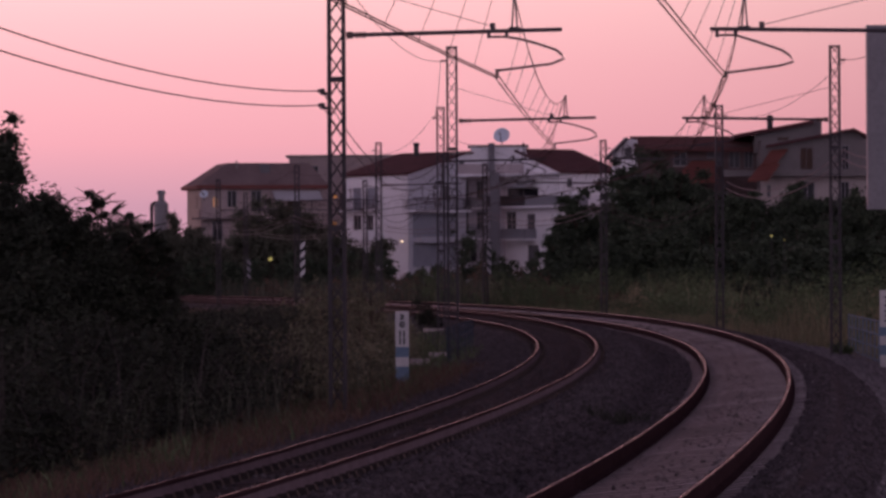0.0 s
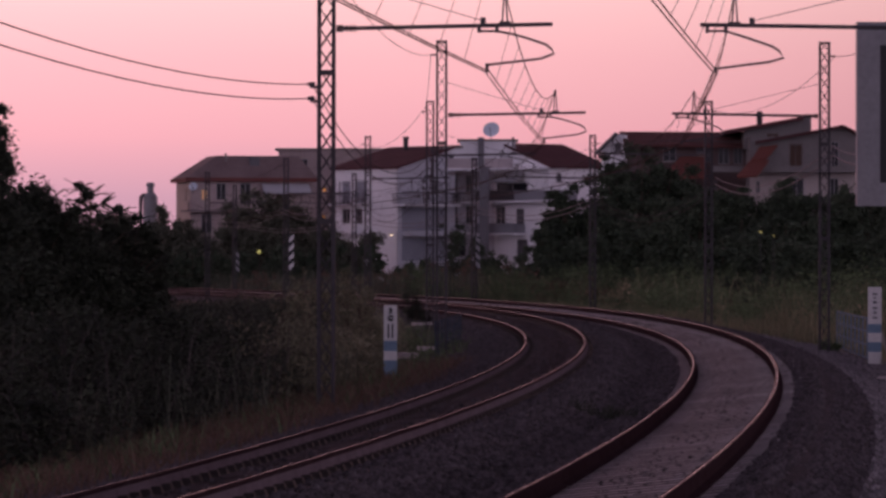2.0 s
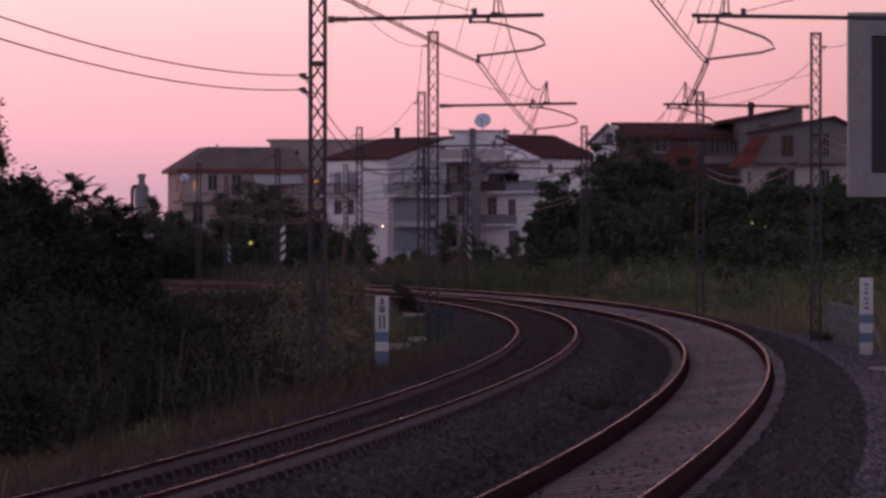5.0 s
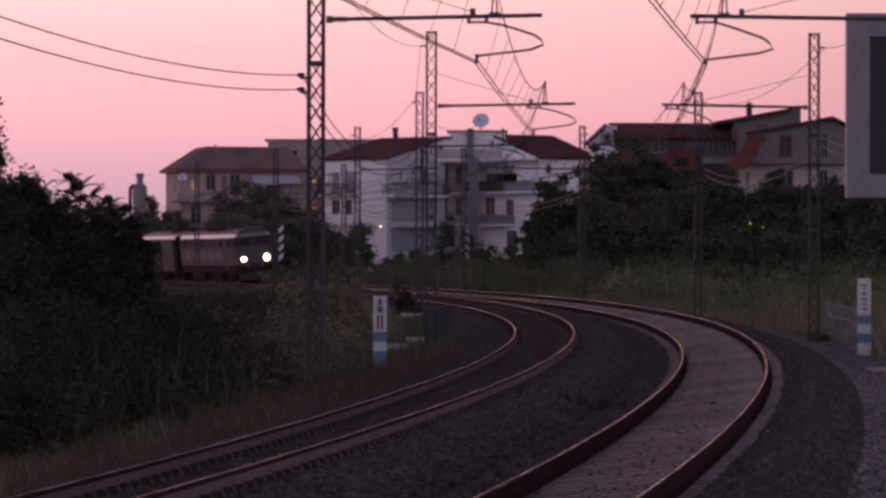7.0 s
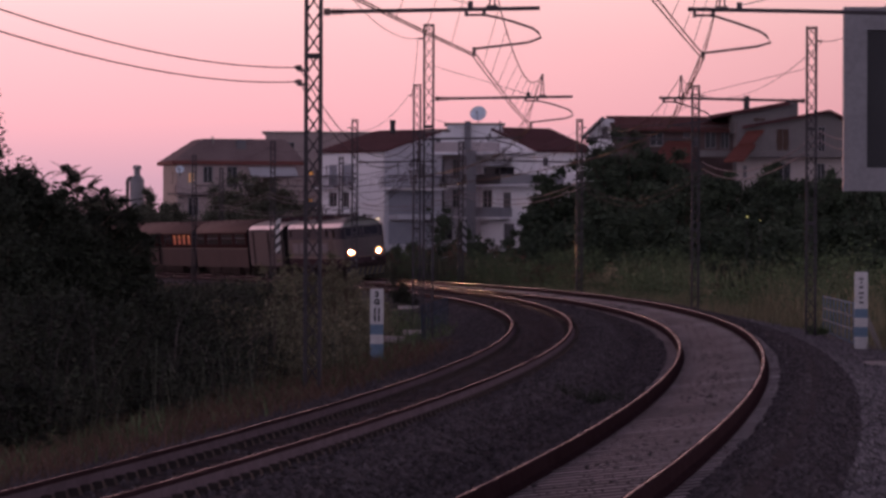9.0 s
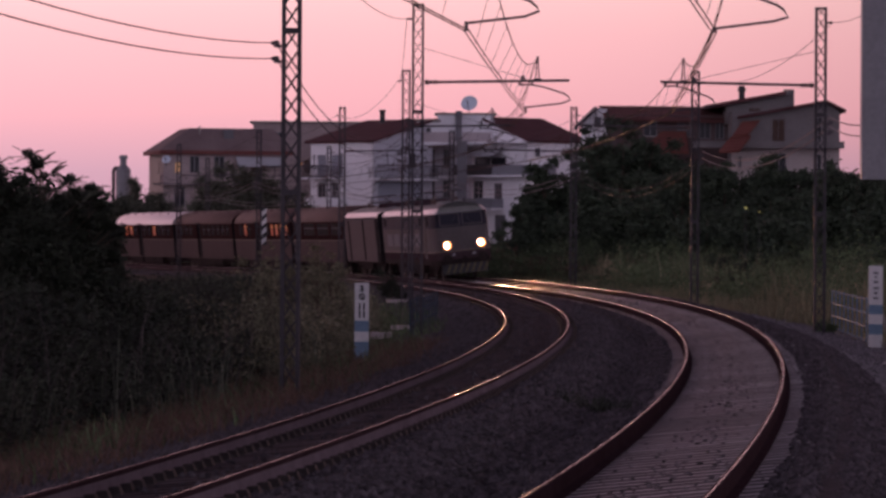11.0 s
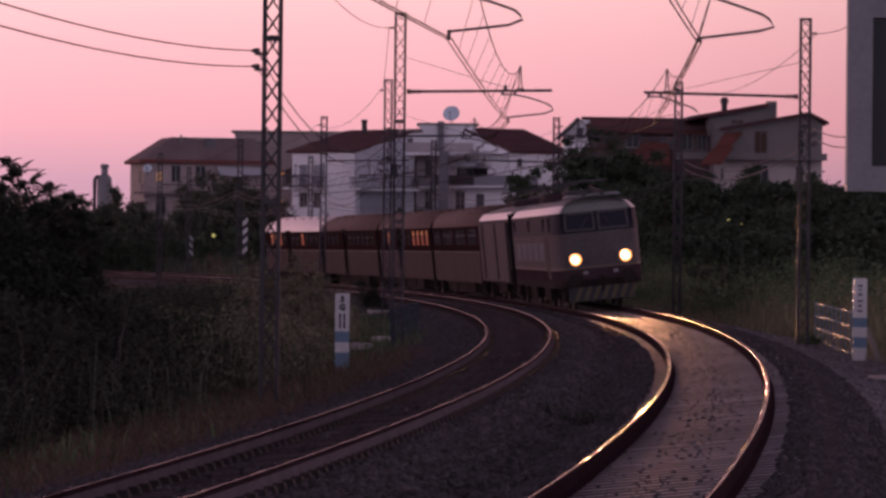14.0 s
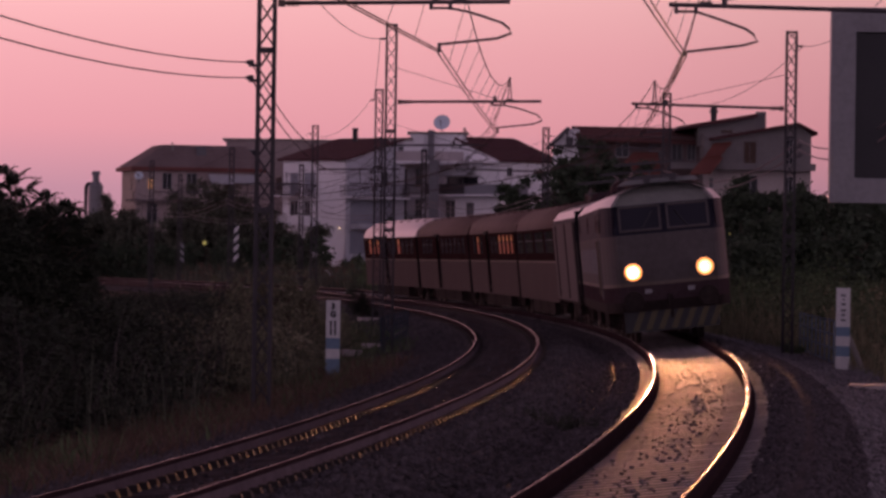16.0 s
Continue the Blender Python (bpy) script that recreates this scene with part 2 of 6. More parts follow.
LEAFDUSK = mat("olive scrub leaf", (0.03, 0.054, 0.027), (0.17, 0.21, 0.105), 0.8, fine=6, coarse=0.2, bump=0.0, spread=0.5, kind="island", spec=0.2)
LEAFDIM = mat("dull dark weed leaf", (0.064, 0.07, 0.05), (0.12, 0.122, 0.088), 0.8, fine=6, coarse=0.6, bump=0.0, spread=0.55, kind="island", spec=0.2)
WEED = mat("straggling grey-green weed", (0.09, 0.1, 0.06), (0.25, 0.215, 0.145), 0.85, fine=6, coarse=0.5, bump=0.0, spread=0.5, kind="island", spec=0.1)
STEM = mat("dry purple-grey stem", (0.06, 0.048, 0.047), (0.115, 0.093, 0.09), 0.85, fine=9, bump=0.0, spread=0.4, kind="island", spec=0.05)
REED = mat("green and straw reed", (0.06, 0.105, 0.05), (0.37, 0.285, 0.18), 0.8, fine=5, coarse=0.3, bump=0.0, spread=0.4, kind="island", spec=0.2)
STRAW = mat("dry brown grass", (0.1, 0.06, 0.044), (0.18, 0.112, 0.082), 0.85, fine=5, coarse=0.9, bump=0.0, spread=0.4, kind="island", spec=0.2)
CABROOF = mat("pale grey-green cab roof paint", (0.2, 0.2, 0.19), (0.27, 0.265, 0.25), 0.6, fine=8, coarse=0.8, bump=0.03, depth=0.004, spec=0.08)
COACHLOW = mat("faded brown-grey coach paint", (0.046, 0.03, 0.03), (0.07, 0.046, 0.045), 0.55, fine=8, coarse=0.6, bump=0.04, depth=0.004, spec=0.05)
TRAINPALE = mat("pale grey train paint", (0.085, 0.072, 0.071), (0.12, 0.103, 0.101), 0.55, fine=8, coarse=0.8, bump=0.03, depth=0.004, spec=0.05)
TRAINMID = mat("dusty grey unit paint", (0.052, 0.041, 0.044), (0.076, 0.061, 0.064), 0.55, fine=8, coarse=0.8, bump=0.03, depth=0.004, spec=0.15)
TRAINBLUE = mat("dark blue-grey train band", (0.02, 0.02, 0.03), (0.035, 0.033, 0.047), 0.5, fine=8, coarse=0.8, bump=0.03, depth=0.004, spec=0.05)
TRAINRED = mat("faded red-brown coach paint", (0.034, 0.0165, 0.0155), (0.055, 0.027, 0.025), 0.6, fine=8, coarse=0.7, bump=0.04, depth=0.004, spec=0.0)
TRAINGREY = mat("grimy grey coach paint", (0.048, 0.03, 0.034), (0.072, 0.047, 0.052), 0.6, fine=8, coarse=0.7, bump=0.04, depth=0.004, spec=0.0)
ROOFSILVER = mat("bright coach roof", (0.66, 0.62, 0.63), (0.78, 0.74, 0.74), 0.38, 0.3, fine=6, coarse=0.5, bump=0.05, depth=0.005)
ROOFBROWN = mat("sooty brown coach roof", (0.032, 0.017, 0.017), (0.088, 0.045, 0.042), 0.6, 0.0, fine=6, coarse=0.5, bump=0.1, depth=0.01, spec=0.08)
BELLOWS = mat("black rubber bellows", (0.012, 0.011, 0.012), (0.025, 0.022, 0.022), 0.8, fine=12, bump=0.2, spec=0.05)
UNDER = mat("brake-dusted underframe", (0.02, 0.015, 0.014), (0.042, 0.031, 0.028), 0.85, fine=12, coarse=2, bump=0.3, depth=0.01, spec=0.05)
WHEEL = mat("oily wheel steel", (0.06, 0.045, 0.04), (0.1, 0.08, 0.07), 0.6, 0.5, fine=12, bump=0.1, spec=0.1)
STRIPE = mat("pale yellow body stripe", (0.13, 0.1, 0.08), (0.18, 0.14, 0.115), 0.5, fine=10, bump=0.02, spec=0.1)
HAZARD = mat("worn yellow hazard paint", (0.065, 0.05, 0.022), (0.09, 0.07, 0.032), 0.6, fine=12, bump=0.05)
LAMPMAIN = lit("headlight glow", (1.0, 0.45, 0.22), 500000.0)
# two glows that widen the headlight like camera glare
LAMPGLARE = lit("headlight glare", (1.0, 0.6, 0.3), 3.2)
LAMPHALO = lit("headlight amber halo", (1.0, 0.4, 0.11), 1.3)
LAMPWARM = lit("warm window light", (1.0, 0.5, 0.17), 0.18)
LAMPRED = lit("reddish compartment light", (0.8, 0.18, 0.06), 0.025)
BULB = lit("lamp bulb", (1.0, 0.75, 0.45), 3.0)
BULBDIM = lit("dim amber lamp", (1.0, 0.42, 0.12), 0.36)
WINDOWLIGHT = lit("curtained window light", (1.0, 0.55, 0.25), 0.15)
BULBGREEN = lit("yellow-green garden light", (0.75, 0.72, 0.2), 0.3)

# ---- geometry helpers ----


def part(name, bm, material, parent=None, label="", smooth=False):
    me = bpy.data.meshes.new(name)
    bm.to_mesh(me)
    bm.free()
    for m in material if isinstance(material, (list, tuple)) else [material]:
        me.materials.append(m)
    if smooth:
        me.polygons.foreach_set("use_smooth", [True] * len(me.polygons))
    ob = new(name, me)
    if parent is not None:
        ob.parent = parent
    if label:
        ob["label"] = label
    return ob


def thing(name, m, label, category, group="", kind=""):
    ob = new(name)
    ob.empty_display_size = 0.2
    ob.matrix_basis = m
    return tagged(ob, label, category, group, kind)


def box(bm, c, s, m=None, mi=0, taper=1.0):
    """A box round c of sizes s, its top narrowed by taper, through the matrix m."""
    vs = []
    for k in (-0.5, 0.5):
        f = taper if k > 0 else 1.0
        for i, j in ((-0.5, -0.5), (0.5, -0.5), (0.5, 0.5), (-0.5, 0.5)):
            p = Vector((c[0] + i * s[0] * f, c[1] + j * s[1] * f, c[2] + k * s[2]))
            vs.append(bm.verts.new(m @ p if m else p))
    for q in ((3, 2, 1, 0), (4, 5, 6, 7), (0, 1, 5, 4), (1, 2, 6, 5), (2, 3, 7, 6), (3, 0, 4, 7)):
        bm.faces.new([vs[i] for i in q]).material_index = mi


def bar(bm, a, b, w, h, mi=0):
    """A straight bar from a to b, w wide and h high."""
    a, b = Vector(a), Vector(b)
    d = b - a
    m = Matrix.Translation((a + b) / 2) @ d.to_track_quat("Y", "Z").to_matrix().to_4x4()
    box(bm, (0, 0, 0), (w, d.length, h), m, mi)


def tube(bm, pts, r, n=6, mi=0, caps=True):
    """A round bar of radius r (or radii) along the points."""
    pts = [Vector(p) for p in pts]
    rings = []
    for i, p in enumerate(pts):
        d = pts[min(i + 1, len(pts) - 1)] - pts[max(i - 1, 0)]
        q = d.to_track_quat("Z", "Y")
        rad = r[i] if isinstance(r, (list, tuple)) else r
        rings.append([bm.verts.new(p + q @ Vector((rad * cos(2 * pi * k / n), rad * sin(2 * pi * k / n), 0))) for k in range(n)])
    for a, b in zip(rings, rings[1:]):
        for k in range(n):
            bm.faces.new((a[k], a[(k + 1) % n], b[(k + 1) % n], b[k])).material_index = mi
    if caps:
        bm.faces.new(rings[0][::-1]).material_index = mi
        bm.faces.new(rings[-1]).material_index = mi


def raw(name, verts, faces, material, parent=None, label="", picks=None):
    me = bpy.data.meshes.new(name)
    me.from_pydata(verts, [], faces)
    for m in material if isinstance(material, (list, tuple)) else [material]:
        me.materials.append(m)
    if picks is not None:
        me.polygons.foreach_set("material_index", picks)
    me.update()
    ob = new(name, me)
    if parent is not None:
        ob.parent = parent
    if label:
        ob["label"] = label
    return ob


# ---- the curve: both tracks run round one centre ----
CX, CY, R_OUT, R_IN = -955.13, 142.12, 961.78, 957.91
CANT_OUT, CANT_IN = 0.1058, 0.0946
Z_IN = -0.07
GAUGE = 0.7525


def on(arc, r, z=0.0):
    """The place at that arc length along the outer track, at radius r."""
    a = arc / R_OUT
    return Vector((CX + r * cos(a), CY + r * sin(a), z))


def along(arc, r, z=0.0):
    """A pose there: x points away from the centre, y along the track."""
    return Matrix.Translation(on(arc, r, z)) @ Matrix.Rotation(arc / R_OUT, 4, "Z")


def canted(arc, r, z, cant):
    """As along(), leaning to the inside."""
    return along(arc, r, z) @ Matrix.Rotation(-cant, 4, "Y")

# ---- ground ----
def smooth_noise(x, y, s):
    return noise.noise(Vector((x * s, y * s, 0.37)))


def ground():
    xs = np.concatenate([[-4000, -1500, -600, -250], np.arange(-120, 121, 6.0), [250, 600, 1500, 4000]])
    ys = np.concatenate([[-3000, -800, -200], np.arange(-40, 521, 8.0), [700, 1200, 2500, 4800]])
    verts, faces = [], []
    for y in ys:
        for x in xs:
            r = math.hypot(x - CX, y - CY)
            near = 950.0 < r < 972.0 and -60 < y < 560
            z = -0.95 + (0.0 if near else 0.22 * smooth_noise(x, y, 0.045))
            verts.append((x, y, z))
    n = len(xs)
    for j in range(len(ys) - 1):
        for i in range(n - 1):
            faces.append((j * n + i, j * n + i + 1, (j + 1) * n + i + 1, (j + 1) * n + i))
    tagged(raw("ground", verts, faces, SOIL), "dark soil with dry litter and thin grass", "ground", kind="structure")


ground()


def bed_height(r):
    """The ballast's surface across the line."""
    pts = ((952.6, -1.1), (954.2, -0.72), (955.4, -0.6), (956.35, -0.43), (959.25, -0.15), (959.6, -0.17), (960.15, -0.37),
           (960.45, -0.355), (963.15, -0.075), (963.5, -0.09), (964.7, -0.48), (966.3, -0.6), (968.0, -0.72), (969.8, -1.1))
    return float(np.interp(r, [p[0] for p in pts], [p[1] for p in pts]))


def bed_top(r):
    """The same with the ballast packed up between the sleepers and over their ends."""
    d, e = abs(r - R_OUT), abs(r - R_IN)
    return bed_height(r) + (0.0345 if d < 1.1 else 0.035 if d < 1.3 else 0.05 if d < 1.45 else 0.0275 if e < 0.85 else 0.02 if e < 1.25 else 0.0)


def ballast_bed():
    rs = [952.6, 953.4, 954.2, 954.8, 955.4, 955.9, 956.35, 956.8, 957.2, 957.6, 958.0, 958.4, 958.8, 959.25, 959.6, 959.9, 960.15, 960.45, 960.64, 960.74, 960.9,
          961.2, 961.6, 962.0, 962.4, 962.82, 962.92, 963.15, 963.5, 963.9, 964.3, 964.7, 965.4, 966.3, 967.1, 968.0, 969.8]
    arcs = np.concatenate([np.arange(-232, -142, 6.0), np.arange(-142, -40, 0.5), np.arange(-40, 120, 2.0), np.arange(120, 460, 8.0)])
    verts, faces, picks = [], [], []
    for a in arcs:
        for r in rs:
            edge = r < 953 or r > 969
            rough = 0.0 if edge else 0.001 if abs(r - R_OUT) < 1.1 else 0.001 if abs(r - R_IN) < 0.9 else 0.01 if abs(r - R_IN) < 1.3 else 0.025
            p = on(a, r, bed_top(r) + rough * smooth_noise(a, r * 1.7, 1.9))
            verts.append(p[:])
    n = len(rs)
    for j in range(len(arcs) - 1):
        for i in range(n - 1):
            faces.append((j * n + i, j * n + i + 1, (j + 1) * n + i + 1, (j + 1) * n + i))
            mid = (rs[i] + rs[i + 1]) / 2
            picks.append(3 if abs(mid - R_OUT) < 0.72 else 1 if abs(mid - R_IN) < 0.72 else (2 if mid < 955.2 or mid > 967.2 else 0))
    tagged(raw("ballast", verts, faces, [GRAVEL, RUSTBED, SOIL, BAYBED], picks=picks), "grey crushed-stone ballast, browned between the rails", "ballast", kind="structure")


ballast_bed()


def fast_mesh(name, verts, faces, material):
    """A mesh from arrays: verts (n, 3), faces (m, 3 or 4)."""
    me = bpy.data.meshes.new(name)
    k = faces.shape[1]
    me.vertices.add(len(verts))
    me.vertices.foreach_set("co", np.ascontiguousarray(verts, dtype=np.float32).ravel())
    me.loops.add(faces.size)
    me.loops.foreach_set("vertex_index", np.ascontiguousarray(faces, dtype=np.int32).ravel())
    me.polygons.add(len(faces))
    me.polygons.foreach_set("loop_start", np.arange(0, faces.size, k, dtype=np.int32))
    me.polygons.foreach_set("loop_total", np.full(len(faces), k, dtype=np.int32))
    me.materials.append(material)
    me.update(calc_edges=True)
    return me


def ballast_stones(zone, material, label):
    """Loose stones in the bay of the outer track, on the shoulder outside it, or elsewhere."""
    rng = np.random.default_rng(3)
    n = 205000
    a = np.concatenate([-112 + 132 * rng.random(n - 40000) ** 1.9, 16 + 150 * rng.random(40000) ** 1.3])
    r = 954.3 + 13.2 * rng.random(n)
    keep = np.ones(n, bool)
    for c in (R_IN - GAUGE, R_IN + GAUGE, R_OUT - GAUGE, R_OUT + GAUGE):
        keep &= np.abs(r - c) > 0.11
    on_sleeper = (np.abs(r - R_IN) < 1.25) & (np.mod(a, 0.6) < 0.27)
    keep &= ~(on_sleeper & (rng.random(n) < 0.97))
    on_sleeper = (np.abs(r - R_OUT) < 1.05) & (np.mod(a, 0.6) < 0.27)
    keep &= ~(on_sleeper & (rng.random(n) < 0.97))
    keep &= ~((np.abs(r - R_IN) < 0.66) & (rng.random(n) < 0.88))
    keep &= ~((np.abs(r - R_OUT) < 1.02) & (rng.random(n) > 0.04 + 0.22 * np.exp(-((r - R_OUT - 0.05) / 0.28) ** 2)))
    keep &= np.where(np.abs(r - R_OUT) < 1.02, "bay", np.where(r > 963.9, "shoulder", "bed")) == zone
    a, r = a[keep], r[keep]
    n = len(a)
    z = np.interp(r, *zip(*[(q, bed_top(q)) for q in np.arange(954, 968, 0.05)])) + 0.012
    th = a / R_OUT
    centre = np.stack([CX + r * np.cos(th), CY + r * np.sin(th), z], 1)
    base = np.array([[1, 0, 0], [-1, 0, 0], [0, 1, 0], [0, -1, 0], [0, 0, 1], [0, 0, -1]], float)
    size = (0.022 + 0.03 * rng.random((n, 1, 1)) ** 2) * np.where(a > 18, 1.7, np.where(np.abs(r - R_OUT) < 1.02, 0.62, 1.0))[:, None, None]
    v = base[None] * (0.65 + 0.7 * rng.random((n, 6, 1))) + 0.45 * (rng.random((n, 6, 3)) - 0.5)
    spin = rng.random(n) * 2 * pi
    c, s = np.cos(spin), np.sin(spin)
    x, y = v[..., 0] * c[:, None] - v[..., 1] * s[:, None], v[..., 0] * s[:, None] + v[..., 1] * c[:, None]
    v = np.stack([x, y, v[..., 2] * 0.75], -1) * size + centre[:, None]
    tri = np.array([[0, 2, 4], [2, 1, 4], [1, 3, 4], [3, 0, 4], [2, 0, 5], [1, 2, 5], [3, 1, 5], [0, 3, 5]])
    f = (tri[None] + 6 * np.arange(n)[:, None, None]).reshape(-1, 3)
    ob = new("ballast_stones", fast_mesh("ballast_stones", v.reshape(-1, 3), f, material))
    tagged(ob, label, "ballast", kind="stuff")


ballast_stones("bed", STONE, "loose broken grey ballast stones beside the rails")
ballast_stones("bay", BAYSTONE, "loose pale dusty stones between the rails")
ballast_stones("shoulder", SHOULDERSTONE, "cleaner grey ballast stones on the outer shoulder")

# ---- tracks ----
RAIL = ((-.075, -.172), (.075, -.172), (.075, -.16), (.013, -.135), (.013, -.046), (.036, -.036), (.036, -.014), (.0352, -.0095), (.0325, -.0055),
        (.028, -.0028), (.021, -.0012), (.009, -.0002), (-.009, -.0002), (-.021, -.0012), (-.028, -.0028), (-.0325, -.0055), (-.0352, -.0095), (-.036, -.014),
        (-.036, -.036), (-.013, -.046), (-.013, -.135), (-.075, -.16))


def rail(track, r, z, cant, side, web):
    arcs = np.concatenate([np.arange(-232, -141, 3.0), np.arange(-141, 120, 1.0), np.arange(120, 456, 4.0)])
    verts, faces, picks = [], [], []
    k = len(RAIL)
    for a in arcs:
        m = canted(a, r, z, cant)
        for x, h in RAIL:
            verts.append((m @ Vector((side * GAUGE + x, 0, h)))[:])
    for j in range(len(arcs) - 1):
        for i in range(k):
            i2 = (i + 1) % k
            faces.append((j * k + i, j * k + i2, (j + 1) * k + i2, (j + 1) * k + i))
            # foot and web on +x take web: on inner rails a painted-in skylit side
            picks.append(1 if i in (11, 14, 15) else 2 if i in (2, 3) else 0)
    ob = raw("rail", verts, faces, [RAILRUST, RAILTOP, web], track, "rusty rail with a polished running surface", picks)
    ob.data.polygons.foreach_set("use_smooth", [7 <= i % k <= 15 for i in range(len(picks))])


def sleeper_shape(bm, m, clips):
    for x0, x1, w0, w1, h in ((-1.24, -0.35, .27, .25, .0), (-0.35, 0.35, .25, .25, -.002), (0.35, 1.24, .25, .27, .0)):
        vs = []
        for x, w in ((x0, w0), (x1, w1)):
            vs.append([bm.verts.new(m @ Vector((x, j * w / 2 * (0.85 if k else 1), -.178 + h if k else -.36))) for j, k in ((-1, 0), (1, 0), (1, 1), (-1, 1))])
        a, b = vs
        bm.faces.new(a), bm.faces.new(b[::-1])
        for i in range(4):
            bm.faces.new((a[i], b[i], b[(i + 1) % 4], a[(i + 1) % 4]))
    if clips:
        for c in (-GAUGE, GAUGE):
            for d in (-0.125, 0.125):
                box(bm, (c + d, 0, -.15), (0.13, 0.2, 0.085), m, 1, 0.65)


def railway(r, z, cant, web, label):
    track = thing("railway_track", Matrix.Identity(4), label, "railway track", "tracks of the curve", "structure")
    rail(track, r, z, cant, -1, web)
    rail(track, r, z, cant, 1, web)
    return track


TRACK_OUT = railway(R_OUT, 0.0, CANT_OUT, RAILRUST, "curved railway track on concrete sleepers, ballast filled between the rails")
TRACK_IN = railway(R_IN, Z_IN, CANT_IN, RAILLIT, "curved railway track on concrete sleepers with dark rail fastenings")

# ---- overhead line: lattice masts, arms and wires ----
MAST_Z = -0.85
R_MAST_IN, R_MAST_OUT = 955.0, 965.4
SET_IN = [-0.3, -0.32, -0.15, 0.0, 0.0, 0.0, 0.0]  # each inner mast's stand from that line
ARCS_IN = [-107.0, -58.7, -10.3, 38.4, 87.7, 136.0, 177.0]
ARCS_OUT = [-107.0, -58.4, -9.6, 37.5, 84.4, 132.2, 180.5, 228.5]


def mast(m, inner, label):
    """A lattice mast, x towards its track, with its arm. Heights above the rail."""
    t = thing("catenary_mast", m, label, "catenary mast", "masts along the line")
    up = 8.02
    for x in (-0.13, 0.13):
        bm = bmesh.new()
        s = 1 if x > 0 else -1
        web, lip = x + s * 0.026, x - s * 0.033
        prof = ((web, -0.084), (web, 0.084), (lip, 0.084), (lip, 0.072), (web - s * 0.012, 0.072), (web - s * 0.012, -0.072), (lip, -0.072), (lip, -0.084))
        lo, hi = [[bm.verts.new((u, v, z)) for u, v in prof] for z in (MAST_Z, up)]
        bm.faces.new(lo), bm.faces.new(hi[::-1])
        for k in range(8):
            bm.faces.new((lo[k], hi[k], hi[(k + 1) % 8], lo[(k + 1) % 8]))
        part("leg", bm, GALV, t)
    bm = bmesh.new()
    for y in (-0.088, 0.088):
        z, s = MAST_Z + 0.35, 1 if y > 0 else -1
        while z < up - 0.2:
            z2 = min(z + 0.36, up - 0.02)
            bar(bm, (-s * 0.12, y, z), (s * 0.12, y, z2), 0.008, 0.018)
            bar(bm, (s * 0.12, y, z), (-s * 0.12, y, z2), 0.008, 0.018)
            z = z2
    box(bm, (0, 0, up - 0.03), (0.3, 0.19, 0.05))
    for z in (2.6, 5.2):
        box(bm, (0, 0, z), (0.29, 0.185, 0.09))
    part("lattice", bm, GALV, t, "crossed flat lacing bars")
    bm = bmesh.new()
    box(bm, (0, 0, MAST_Z - 0.02), (0.62, 0.62, 0.34), taper=0.9)
    part("plinth", bm, CONCRETE, t, "pale concrete footing")
    tip = 3.95 if inner else 4.2
    bm = bmesh.new()
    tube(bm, ((0.2, 0, 5.97), (tip, 0, 6.04)), 0.036, 8)
    arm = part("arm", bm, TUBE, t, "dark tubular cantilever arm")
    bm = bmesh.new()
    box(bm, (0.24, 0, 5.97), (0.12, 0.12, 0.12))
    for i in range(3):
        tube(bm, ((0.34 + 0.07 * i, 0, 5.972), (0.37 + 0.07 * i, 0, 5.973)), 0.06, 8)
    part("insulator", bm, PORCELAIN, arm)
    bm = bmesh.new()
    x = 2.74 if inner else 3.3
    bar(bm, (0.15, 0, 6.86), (x, 0, 6.1), 0.014, 0.014)
    box(bm, (x, 0, 6.08), (0.09, 0.09, 0.16))
    part("stay", bm, TUBE, arm, "thin stay rod")
    bm = bmesh.new()
    x = 3.12 if inner else 3.6
    for d in (-0.05, 0.05):
        bar(bm, (x + d, 0, 6.02), (x + d * 0.2, 0, 6.6), 0.02, 0.03)
    box(bm, (x, 0, 6.06), (0.2, 0.1, 0.06))
    box(bm, (x, 0, 6.62), (0.06, 0.1, 0.08))
    part("wire_post", bm, TUBE, arm)
    reg = ((2.67, 5.92), (2.98, 5.92), (3.25, 5.87), (3.5, 5.80), (3.83, 5.69), (3.93, 5.61), (3.98, 5.53), (3.75, 5.44), (2.81, 5.33)) if inner else (
        (4.08, 5.93), (3.76, 5.93), (3.38, 5.81), (2.95, 5.66), (2.83, 5.58), (2.75, 5.46), (2.99, 5.39), (3.94, 5.27))
    bm = bmesh.new()
    tube(bm, [(x, 0, z) for x, z in reg], 0.024, 6)
    tube(bm, ((reg[-1][0], 0, reg[-1][1] + 0.03), (reg[-1][0], 0, 5.2)), 0.03, 6)
    for x in reg[0][0], reg[1][0]:
        box(bm, (x, 0, 5.955), (0.06, 0.08, 0.12))
    part("registration_arm", bm, TUBE, arm, "bent registration arm holding the contact wire")
    for z in (4.98, 4.73):
        bm = bmesh.new()
        bar(bm, (-0.13, 0, z - 0.03), (-0.24, 0, z - 0.03), 0.04, 0.05)
        tube(bm, ((-0.25, 0, z - 0.05), (-0.25, 0, z + 0.06)), 0.04, 8)
        tube(bm, ((-0.33, 0, z + 0.02), (-0.2, 0, z + 0.02)), 0.035, 6)
        part("cable_bracket", bm, TUBE, t)
    bm = bmesh.new()
    tube(bm, ((-0.16, 0, 7.62), (-0.3, 0, 7.62)), 0.03, 6)
    part("wire_bracket", bm, TUBE, t)
    return t


MASTS_IN, MASTS_OUT = [], []


